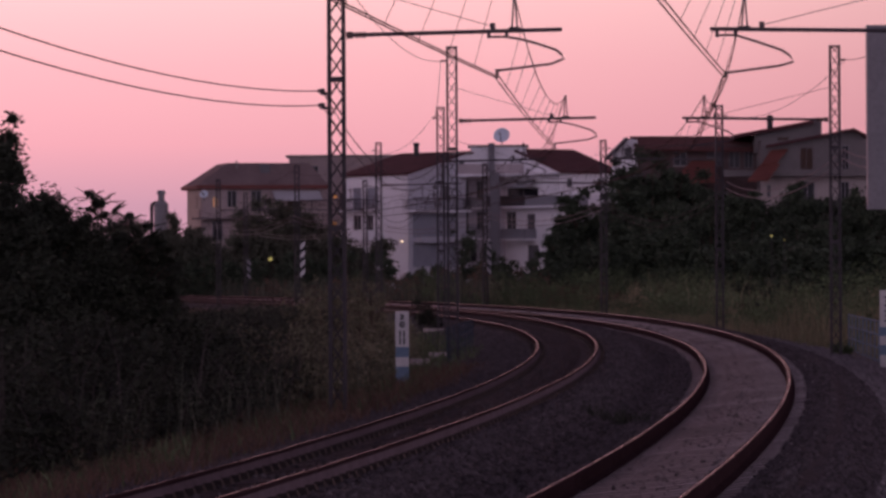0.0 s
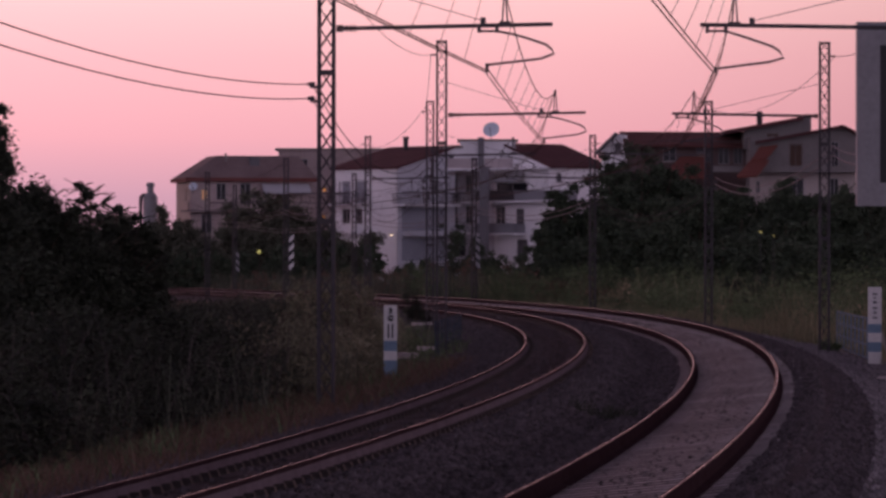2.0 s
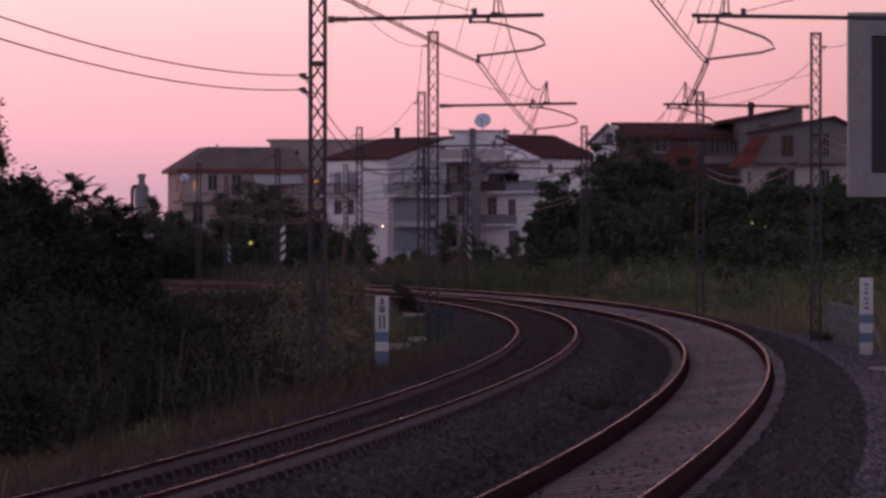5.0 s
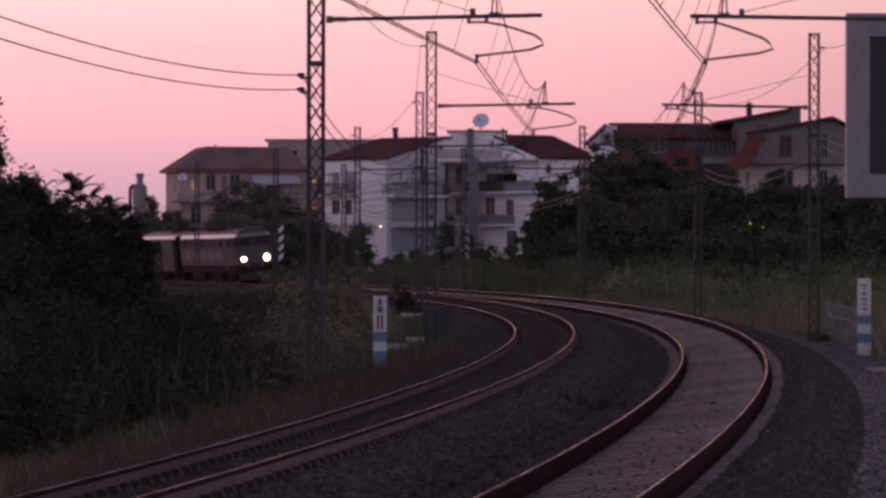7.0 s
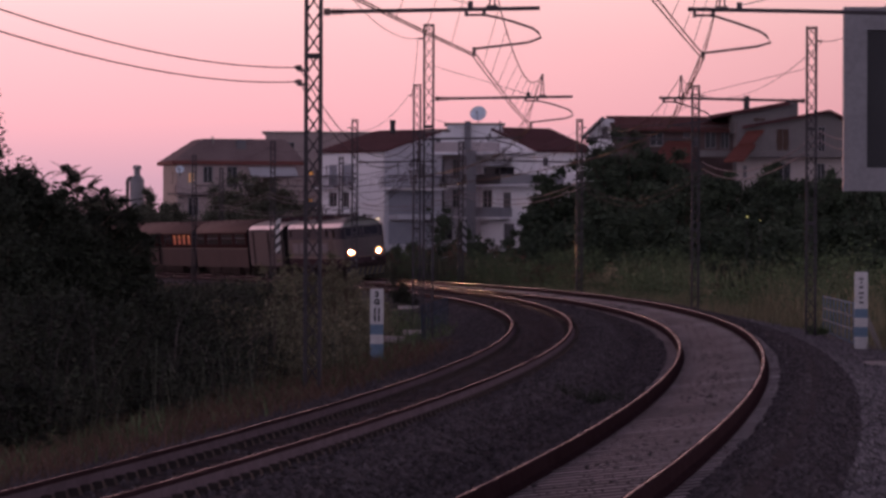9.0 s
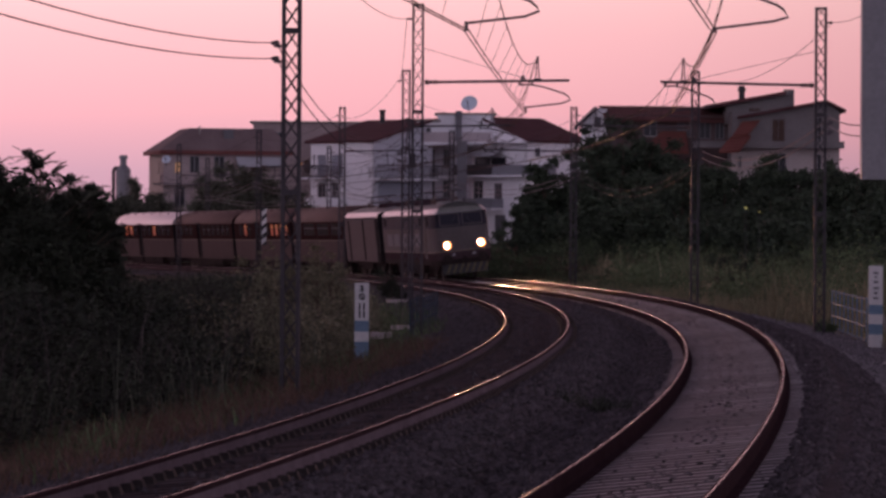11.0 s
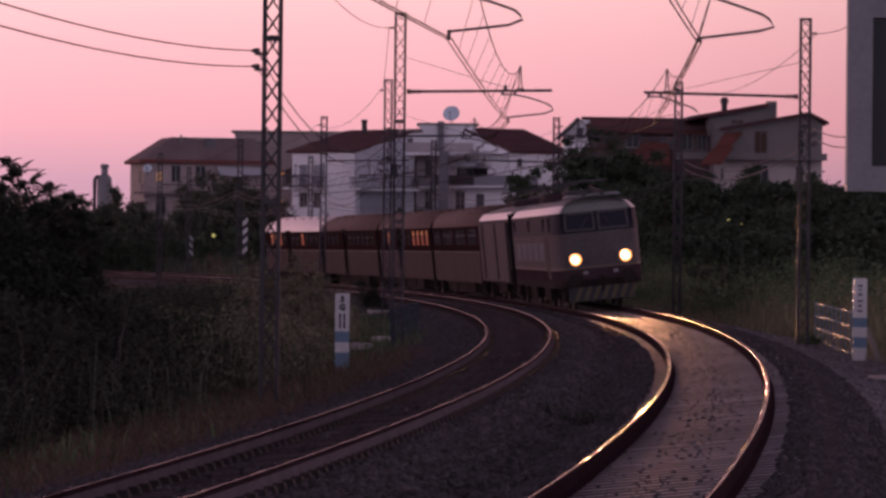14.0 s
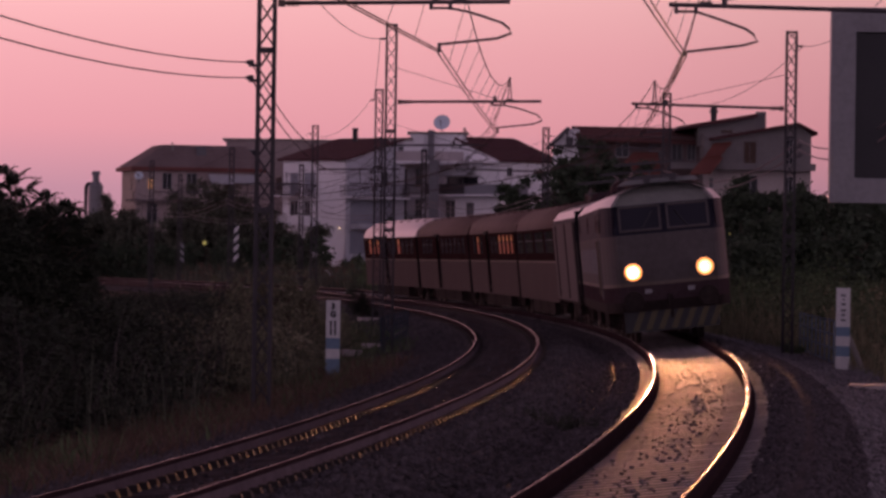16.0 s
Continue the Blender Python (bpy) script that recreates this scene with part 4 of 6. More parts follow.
    for x in (-0.3, 0.3):
        tube(bm, ((x, f + 0.9, 3.85), (x, f + 0.35, 3.85)), [0.05, 0.09], 10)
    part("horn", bm, IRON, roof)
    bm = bmesh.new()
    box(bm, (0, 0, 0.86), (2.5, length - 0.6, 0.14))
    for y in (-3.6, 3.6):
        for x in (-0.95, 0.95):
            box(bm, (x, y, 0.58), (0.7, 2.9, 0.46))
    box(bm, (0, 0, 0.56), (1.2, length - 5.5, 0.5))
    part("underframe", bm, UNDER, t)
    for y in (f + 4.2, 0, -f - 4.2):
        bogie(t, y, 2.8, 0.6)
    bm = bmesh.new()
    for k in range(6):
        box(bm, (0, length / 2 + 0.06 + 0.17 * k, 2.15), (1.7 - 0.1 * (k % 2), 0.172, 2.3 - 0.08 * (k % 2)))
    part("bellows", bm, BELLOWS, t, "black rubber bellows")
    return t


def trailer(length):
    t = thing("locomotive_trailer", Matrix.Identity(4), "pale grey second power unit with tall dark door line", "locomotive", "train")
    roof = hull(t, length, False)
    h = length / 2
    for s in (-1, 1):
        bm = bmesh.new()
        box(bm, (s * 1.47, 0.55, 2.0), (0.03, 13.9, 2.3))
        pan = part("side_panel", bm, TRAINMID, t, "tall dusty grey side panel")
        for y in (-1.2, 5.4):
            bm = bmesh.new()
            box(bm, (s * 1.488, y, 2.02), (0.02, 0.75, 2.2))
            part("door_line", bm, BELLOWS, pan, "dark narrow door")
    bm = bmesh.new()
    box(bm, (0, -h - 0.03, 2.2), (2.86, 0.05, 2.5))
    part("end_wall", bm, BELLOWS, t, "sooty black end wall")
    for s in (-1, 1):
        bm = bmesh.new()
        box(bm, (s * 1.465, -h + 0.5, 2.0), (0.04, 0.9, 2.3))
        part("end_door", bm, BELLOWS, t, "dark end door")
    pantograph(t, 2.0, 1)
    bm = bmesh.new()
    box(bm, (0, -4, 3.82), (1.4, 4, 0.22), taper=0.85)
    part("roof_box", bm, TRAINGREY, roof)
    bm = bmesh.new()
    box(bm, (0, 0, 0.86), (2.5, length - 0.6, 0.14))
    for x in (-0.95, 0.95):
        box(bm, (x, 0, 0.6), (0.6, 4.0, 0.4))
    part("underframe", bm, UNDER, t)
    for y in (-h + 3.2, h - 3.2):
        bogie(t, y, 2.6, 0.55)
    bm = bmesh.new()
    for k in range(6):
        box(bm, (0, h + 0.06 + 0.17 * k, 2.0), (1.7 - 0.1 * (k % 2), 0.172, 2.3 - 0.08 * (k % 2)))
    part("bellows", bm, BELLOWS, t, "black rubber bellows")
    return t


def rows_of_windows(h, door, w=1.15, step=1.95, gap=1.5):
    ys, y = [], -h + 1.7
    while y < h - 1.3:
        if door is None or abs(y - door) > gap:
            ys.append((round(y, 2), w))
        y += step
    return ys


def build_train():
    """The vehicles, front to rear, with the distance of each middle behind the headlights."""
    out = [(locomotive(23.0), 11.5), (trailer(15.2), 32.4)]
    out.append((coach(22.4, ROOFBROWN, [(-8.4, 4.2), (-2.7, 4.8), (3.4, 4.8), (8.8, 3.4)], None, (), TRAINRED, "red-brown coach with wide dark windows"), 52.9))
    out.append((coach(24.3, ROOFBROWN, rows_of_windows(12.15, 1.9), 1.9, (0, 1, 2, 3, 7), TRAINRED, "red-brown coach with sooty roof and some lit windows"), 77.6))
    out.append((coach(24.3, ROOFBROWN, rows_of_windows(12.15, 1.7), 1.7, (9,), TRAINRED, "red-brown coach with sooty roof and dark windows"), 103.2))
    out.append((coach(24.3, ROOFSILVER, rows_of_windows(12.15, 1.3), 1.3, (3, 7, 8, 9, 10), TRAINRED, "red-brown end coach with a bright silvery roof"), 128.8))
    return out


TRAIN = build_train()


def motions():
    """The train comes round the curve at 24.4 metres a second on the outer track."""
    for vehicle, behind in TRAIN:
        rows = []
        for k in range(17):
            rows.append((float(k), canted(366.1 - 24.42 * k + behind, R_OUT, 0.0, CANT_OUT)))
        walk(vehicle, rows)

# ---- houses behind the line ----
BASE = -1.0


def face_pose(x, y, beta):
    """A wall's pose: its x runs along the wall to the right, y goes into the house."""
    return Matrix.Translation((x, y, 0)) @ Matrix.Rotation(radians(beta), 4, "Z")


def house_window(owner, m, u, z, w, h, cover=None, sill=True, lamp=None):
    """A window in an opening at u, z (lower left corner), with frame, pane and sill, or a closed shutter."""
    bm = bmesh.new()
    fw = 0.07
    for a, b, c, d in ((u, u + fw, z, z + h), (u + w - fw, u + w, z, z + h), (u + fw, u + w - fw, z, z + fw), (u + fw, u + w - fw, z + h - fw, z + h),
                       (u + w / 2 - fw / 2, u + w / 2 + fw / 2, z + fw, z + h - fw)):
        box(bm, ((a + b) / 2, 0.12, (c + d) / 2), (b - a, 0.07, d - c), m)
    f = part("window", bm, PANELGREY, owner)
    bm = bmesh.new()
    if cover:
        n = max(4, int(h / 0.16))
        prof = [(0.1 if k % 2 else 0.055, z + h * k / (2 * n)) for k in range(2 * n + 1)]
        loft(bm, [[m @ Vector((x, y, q)) for y, q in prof] for x in (u, u + w)])
        part("shutter", bm, cover, f)
    else:
        box(bm, (u + w / 2, 0.16, z + h / 2), (w - 0.1, 0.02, h - 0.1), m)
        part("pane", bm, lamp or PANE, f)
    if sill:
        bm = bmesh.new()
        box(bm, (u + w / 2, -0.02, z - 0.04), (w + 0.2, 0.3, 0.07), m)
        part("sill", bm, CONCRETE, f)


def house_wall(owner, m, length, z0, z1, windows, material, name="wall", thick=0.3):
    """windows: (u, z, w, h, cover)"""
    bm = bmesh.new()
    cells(bm, 0, length, z0, z1, [(w[0], w[0] + w[2], w[1], w[1] + w[3]) for w in windows], thick, m)
    part(name, bm, material, owner)
    for w in windows:
        cover = w[4] if len(w) > 4 else None
        if cover == "lit":
            house_window(owner, m, *w[:4], None, lamp=WINDOWLIGHT)
        else:
            house_window(owner, m, *w[:4], cover, sill=w[3] < 1.9)


def balcony(owner, m, u0, u1, z, out, solid=None, rail=1.0, slab=CONCRETE):
    bm = bmesh.new()
    box(bm, ((u0 + u1) / 2, -out / 2, z - 0.09), (u1 - u0, out, 0.18), m)
    b = part("balcony", bm, slab, owner, "balcony with projecting slab")
    bm = bmesh.new()
    if solid:
        box(bm, ((u0 + u1) / 2, -out + 0.06, z + rail / 2), (u1 - u0, 0.1, rail), m)
        for u in (u0 + 0.05, u1 - 0.05):
            box(bm, (u, -out / 2, z + rail / 2), (0.1, out - 0.02, rail), m)
        box(bm, ((u0 + u1) / 2, -out + 0.06, z + rail + 0.03), (u1 - u0 + 0.06, 0.18, 0.06), m)
        part("parapet", bm, solid, b)
        return
    n = int((u1 - u0) / 0.16)
    for i in range(n + 1):
        u = u0 + 0.03 + (u1 - u0 - 0.06) * i / n
        box(bm, (u, -out + 0.05, z + rail / 2), (0.03, 0.03, rail), m)
    for u in (u0 + 0.03, u1 - 0.03):
        for k in range(int(out / 0.2)):
            box(bm, (u, -out + 0.1 + 0.2 * k, z + rail / 2), (0.03, 0.03, rail), m)
        box(bm, (u, -out / 2, z + rail), (0.05, out, 0.05), m)
    box(bm, ((u0 + u1) / 2, -out + 0.05, z + rail), (u1 - u0, 0.05, 0.05), m)
    part("railing", bm, IRON, b)


def slab(bm, pts, thick, mi=0):
    """A roof plane of the given thickness over a polygon."""
    up = [bm.verts.new(p) for p in pts]
    lo = [bm.verts.new((p[0], p[1], p[2] - thick)) for p in pts]
    bm.faces.new(up).material_index = mi
    bm.faces.new(lo[::-1]).material_index = mi
    n = len(pts)
    for i in range(n):
        bm.faces.new((up[i], lo[i], lo[(i + 1) % n], up[(i + 1) % n])).material_index = mi


def tiled(owner, a, b, c, d, material, label, rows=9):
    """A pitched roof from the eave a-b up to the ridge d-c: a deck with overlapping courses of tiles."""
    a, b, c, d = (Vector(p) for p in (a, b, c, d))
    bm = bmesh.new()
    slab(bm, [a, b, c, d], 0.14)
    roof = part("roof", bm, material, owner, label)
    nrm = (b - a).cross(d - a).normalized()
    if nrm.z < 0:
        nrm = -nrm
    for i in range(rows):
        f0, f1 = i / rows, (i + 1.15) / rows
        p = [a.lerp(d, f0) + nrm * 0.09, b.lerp(c, f0) + nrm * 0.09, b.lerp(c, min(f1, 1)) + nrm * 0.03, a.lerp(d, min(f1, 1)) + nrm * 0.03]
        bm = bmesh.new()
        slab(bm, p, 0.05)
        part("tile_course", bm, material, roof)
    return roof


def prism(bm, pts, m, y0, y1):
    """A polygon in x-z pushed from y0 to y1."""
    a = [bm.verts.new(m @ Vector((x, y0, z))) for x, z in pts]
    b = [bm.verts.new(m @ Vector((x, y1, z))) for x, z in pts]
    bm.faces.new(a), bm.faces.new(b[::-1])
    n = len(pts)
    for i in range(n):
        bm.faces.new((a[i], b[i], b[(i + 1) % n], a[(i + 1) % n]))


def antenna_dish(x, y, z, r, label):
    t = thing("satellite_dish", Matrix.Translation((x, y, z)) @ Matrix.Rotation(radians(-14), 4, "Z") @ Matrix.Rotation(radians(-20), 4, "X"), label, "satellite dish")
    bm = bmesh.new()
    rings = []
    for k in range(6):
        q = k / 5
        rings.append([(r * q * cos(2 * pi * i / 24) + 1e-4 * cos(i), 0.28 * r * (1 - q * q), 0.92 * r * q * sin(2 * pi * i / 24)) for i in range(24)])
    loft(bm, rings, close=True)
    part("reflector", bm, DISH, t, smooth=True)
    bm = bmesh.new()
    bar(bm, (0, 0.3 * r, 0), (0, 0.5 * r, -1.4 * r), 0.07, 0.07)
    bar(bm, (0, 0.1 * r, -0.9 * r), (0, -0.8 * r, -0.2 * r), 0.04, 0.04)
    box(bm, (0, -0.8 * r, -0.15 * r), (0.12, 0.16, 0.12))
    part("feed_arm", bm, IRON, t)


def flat_block(owner, x0, x1, y, depth, z0, z1, windows, material, roof=None, over=0.4):
    """A plain block facing the line, its four walls, and a slab roof."""
    house_wall(owner, face_pose(x0, y, 0), x1 - x0, z0, z1, windows, material)
    house_wall(owner, face_pose(x0, y + depth, -90), depth - 0.01, z0, z1, [], material)
    house_wall(owner, face_pose(x1, y + 0.01, 90), depth - 0.01, z0, z1, [], material)
    house_wall(owner, face_pose(x1, y + depth, 180), x1 - x0, z0, z1, [], material)
    if roof:
        bm = bmesh.new()
        box(bm, ((x0 + x1) / 2, y + depth / 2, z1 + 0.11), (x1 - x0 + 2 * over, depth + 2 * over, 0.2))
        part("roof", bm, roof, owner)


def white_house():
    t = thing("apartment_house", Matrix.Identity(4), "white rendered three-storey apartment house with dark red roofs and balconies", "house")
    beta = 40
    sb, cb = sin(radians(beta)), cos(radians(beta))
    xc, yc = -5.36, 460.0
    la, lb = 9.6, 7.2
    eave, ridge = 11.25, 13.47
    ax, ay = xc - la * sb, yc + la * cb
    # face towards the left
    m = face_pose(ax, ay, beta - 90)
    zs = (8.49, 5.62, 2.75)
    win = []
    win += [(1.03, 7.90, 1.3, 2.1, SHUTTERPALE), (3.2, 7.90, 1.7, 2.1, SHUTTERPALE), (1.03, 5.19, 1.3, 2.15), (3.2, 5.19, 1.0, 2.15)]
    win.append((1.6, zs[2], 1.2, 1.4))
    house_wall(t, m, la - 0.01, BASE, eave, win, WHITEWALL)
    balcony(t, m, 0.1, 5.0, 7.84, 1.2, None, 1.0, WHITEWALL)
    balcony(t, m, 0.4, 4.4, 5.08, 1.1, WHITEWALL, 0.8, WHITEWALL)
    # gable face, its white render greyed as the shaded side
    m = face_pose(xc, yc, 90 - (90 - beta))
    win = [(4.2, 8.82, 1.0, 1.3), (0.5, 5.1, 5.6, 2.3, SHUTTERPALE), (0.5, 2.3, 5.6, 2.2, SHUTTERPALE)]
    house_wall(t, m, lb, BASE, eave, win, WHITESHADED)
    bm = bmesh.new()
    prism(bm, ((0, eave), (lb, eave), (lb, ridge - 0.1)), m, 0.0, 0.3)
    part("gable", bm, WHITESHADED, t)
    balcony(t, m, -0.9, lb - 0.4, 7.73, 1.3, None, 1.0, WHITEWALL)
    balcony(t, m, 0.6, lb, 4.87, 1.2, WHITESHADED, 0.25, WHITESHADED)
    da = Vector((-sb, cb, 0))
    db = Vector((cb, sb, 0))
    c0 = Vector((xc, yc, 0)) - db * 0.45 - da * 0.5
    c1 = Vector((xc, yc, 0)) - db * 0.45 + da * (la + 0.4)
    r0 = Vector((xc, yc, 0)) + db * (lb + 0.1) - da * 0.5
    r1 = Vector((xc, yc, 0)) + db * (lb + 0.1) + da * (la + 0.4)
    up = Vector((0, 0, 1))
    tiled(t, c1 + up * (eave + 0.02), c0 + up * (eave + 0.02), r0 + up * ridge, r1 + up * ridge, TILE, "dark red tiled roof", 10)
    e0 = r0 + db * 7 - up * 0.0
    e1 = r1 + db * 7
    tiled(t, e0 + up * eave, e1 + up * eave, r1 + up * ridge, r0 + up * ridge, TILE, "dark red tiled roof", 10)
    # chimney
    bm = bmesh.new()
    box(bm, (-4.66, 466, 13.62), (0.5, 0.5, 1.1))
    box(bm, (-4.66, 466, 14.24), (0.6, 0.66, 0.22))
    part("chimney", bm, INK, t, "dark capped chimney")
    # recessed middle, shade of the recess in its grey wall, with dark pier
    y = 468.0
    m = face_pose(-1.32, y, 0)
    win = []
    for z in (8.94, 5.96):
        win += [(0.5, z - 0.5, 1.2, 2.2), (2.5, z, 0.7, 1.7)]
    win += [(1.2, 2.77, 1.3, 1.5)]
    house_wall(t, m, 3.96 - -1.32, BASE, 12.68, win, WHITESHADED)
    balcony(t, m, 0.0, 3.6, 8.06, 1.3, None, 1.0, WHITEWALL)
    balcony(t, m, 0.0, 3.6, 5.08, 1.3, None, 1.0, WHITEWALL)
    bm = bmesh.new()
    box(bm, (2.94, 463, (11.37 + BASE) / 2), (0.95, 0.9, 11.37 - BASE))
    box(bm, (2.62, 464, 12.81), (0.6, 0.7, 14.23 - 11.39))
    part("flue", bm, PIER, t, "tall grey flue shaft")
    bm = bmesh.new()
    box(bm, (2.24, 465.4, 11.13), (7.2, 3.4, 0.25))
    part("terrace_slab", bm, WHITEWALL, t, "pale roof terrace slab")
    bm = bmesh.new()
    for x0, x1 in ((-1.3, 2.3), (2.95, 5.8)):
        box(bm, ((x0 + x1) / 2, 463.9, 11.72), (x1 - x0, 0.16, 0.95))
    part("terrace_parapet", bm, PARAPET, t, "worn rose-grey terrace parapet")
    # penthouse
    flat_block(t, 0.60, 5.96, 464.6, 6.0, 11.19, 13.87, [], WHITEWALL, CONCRETE, 0.25)
    flat_block(t, -1.31, 0.60, 464.0, 5.0, 11.22, 13.13, [(0.5, 11.61, 0.8, 1.0, SHUTTER)], WHITEWALL, CONCRETE, 0.1)
    # right wing: balconies towards the line, white gable, red roof
    xc, yc = 9.09, 460.0
    la2, lb2 = 8.0, 7.0
    m = face_pose(xc - la2 * sb, yc + la2 * cb, beta - 90)
    win = [(0.3, 8.15, 4.6, 1.7), (0.1, 5.0, 1.5, 2.6), (3.2, 5.05, 1.2, 2.3, SHUTTER), (3.3, 2.65, 1.6, 1.7, SHUTTER)]
    eave = 11.31
    ridge = 13.69
    house_wall(t, m, la2 - 0.01, BASE, eave, win, WHITEWALL)
    bm = bmesh.new()
    prism(bm, ((la2, eave), (0.0, eave), (0.0, ridge - 0.2), (2.0, ridge - 0.1)), m, -0.12, 0.3)
    part("gable", bm, WHITEWALL, t)
    balcony(t, m, -1.0, 4.6, 8.11, 1.5, IRON, 0.95, WHITEWALL)
    balcony(t, m, 4.62, la2 + 1.2, 8.11, 1.5, BALUSTRADE, 0.9, WHITEWALL)
    balcony(t, m, -1.0, 4.6, 4.97, 1.5, BALUSTRADE, 0.9, WHITEWALL)
    bm = bmesh.new()
    box(bm, (3.6, -0.75, eave - 0.12), (9.2, 1.5, 0.22), m)
    part("eaves_slab", bm, WHITEWALL, t, "projecting white eaves slab")
    bm = bmesh.new()
    q = m @ Matrix.Translation((2.4, -0.75, 10.33)) @ Matrix.Rotation(radians(28), 4, "X")
    box(bm, (0, 0, 0), (4.6, 1.7, 0.05), q)
    part("awning", bm, AWNING, t, "pale canvas awning")
    m = face_pose(xc, yc, beta)
    house_wall(t, m, lb2, BASE, eave, [(1.0, 9.90, 0.7, 0.8), (1.6, 6.98, 1.0, 1.4, SHUTTER)], WHITEWALL)
    balcony(t, m, -0.2, 2.6, 8.11, 1.2, BALUSTRADE, 0.9, WHITEWALL)
    c0 = Vector((xc, yc, 0)) - da * 0.5 - db * 0.3
    c1 = Vector((xc, yc, 0)) - da * 0.5 + db * (lb2 + 0.6)
    r0, r1 = c0 + da * 7.2, c1 + da * 7.2
    tiled(t, c0 + up * (eave + 0.05), c1 + up * (eave + 0.05), r1 + up * ridge, r0 + up * ridge, TILE, "dark red tiled roof", 10)
    tiled(t, r0 + da * 6 + up * eave, r1 + da * 6 + up * eave, r1 + up * ridge, r0 + up * ridge, TILE, "dark red tiled roof", 10)
    antenna_dish(3.63, 467.0, 15.08, 0.82, "large pale satellite dish on the roof terrace")


white_house()


def brown_house():
    """The bare plaster house with a cream end and a mansard roof."""
    t = thing("farmhouse", Matrix.Identity(4), "bare grey-brown plaster house with cream end wall and oxblood eaves", "house")
    d = 440.0
    beta = 12
    xc = -24.12
    m = face_pose(xc, d, beta)
    lb = 11.4
    eave = 9.55
    win = [(1.0, 7.74, 0.6, 1.1, "lit"), (2.4, 7.48, 0.9, 1.9), (4.6, 7.48, 1.0, 1.9), (1.0, 4.78, 1.0, 1.8), (3.4, 4.89, 1.1, 1.5, SHUTTERBROWN), (8.0, 7.63, 1.1, 1.4, SHUTTERBROWN)]
    house_wall(t, m, lb, BASE, eave, win, BAREWALL)
    balcony(t, m, -0.2, 4.2, 6.91, 1.2, BAREWALL, 0.9, BAREWALL)
    la = 8.6
    b = radians(beta)
    ax, ay = xc - la * sin(b), d + la * cos(b)
    house_wall(t, face_pose(ax, ay, beta - 90), la - 0.01, BASE, eave, [(5.4, 7.89, 0.8, 1.0, SHUTTERBROWN)], CREAMWALL, "end_wall")
    dx, dy = Vector((cos(b), sin(b), 0)), Vector((-sin(b), cos(b), 0))
    o = Vector((xc, d, 0))

    def p(u, v, z):
        return o + dx * u + dy * v + Vector((0, 0, z))

    bm = bmesh.new()
    for u0, u1, v0, v1 in ((-0.5, lb + 0.5, -0.5, la + 0.5),):
        slab(bm, [p(u0, v0, eave + 0.32), p(u1, v0, eave + 0.32), p(u1, v1, eave + 0.32), p(u0, v1, eave + 0.32)], 0.34)
    part("cornice", bm, FASCIA, t, "oxblood painted eaves")
    zt = 11.93
    bm = bmesh.new()
    lo = [p(-0.4, -0.4, eave + 0.33), p(lb + 0.4, -0.4, eave + 0.33), p(lb + 0.4, la + 0.4, eave + 0.33), p(-0.4, la + 0.4, eave + 0.33)]
    hi = [p(2.6, 1.0, zt), p(lb - 1.2, 1.0, zt), p(lb - 1.2, la - 1.5, zt), p(2.6, la - 1.5, zt)]
    vs = loft(bm, [lo, hi], close=True)
    bm.faces.new(vs[1])
    part("roof", bm, ROOFPLASTER, t, "red-brown mansard roof")
    bm = bmesh.new()
    tube(bm, (p(3.4, 0.2, eave), p(3.4, 0.9, zt + 0.2)), 0.08, 6)
    part("drainpipe", bm, CONCRETE, t)
    bm = bmesh.new()
    box(bm, (6.0, 0.6, 11.26), (0.9, 0.5, 1.1), m)
    part("dormer", bm, SHUTTER, t)
    bm = bmesh.new()
    q = m @ Matrix.Translation((8.8, -0.8, 8.87)) @ Matrix.Rotation(radians(30), 4, "X")
    box(bm, (0, 0, 0), (4.4, 1.8, 0.05), q)
    part("awning", bm, AWNING, t, "pale canvas awning")
    antenna_dish(-23.86, 439.6, 9.06, 0.42, "small white satellite dish on a balcony")


brown_house()


def flat_house():
    t = thing("flat_roofed_house", Matrix.Identity(4), "bare plaster house with a flat overhanging roof slab", "house")
    flat_block(t, -17.51, -7.00, 480.0, 9.0, BASE, 13.35, [(2.1, 11.38, 0.8, 1.1), (5.0, 8.44, 1.0, 1.3, SHUTTERBROWN)], BAREWALL, CONCRETE, 0.35)


flat_house()


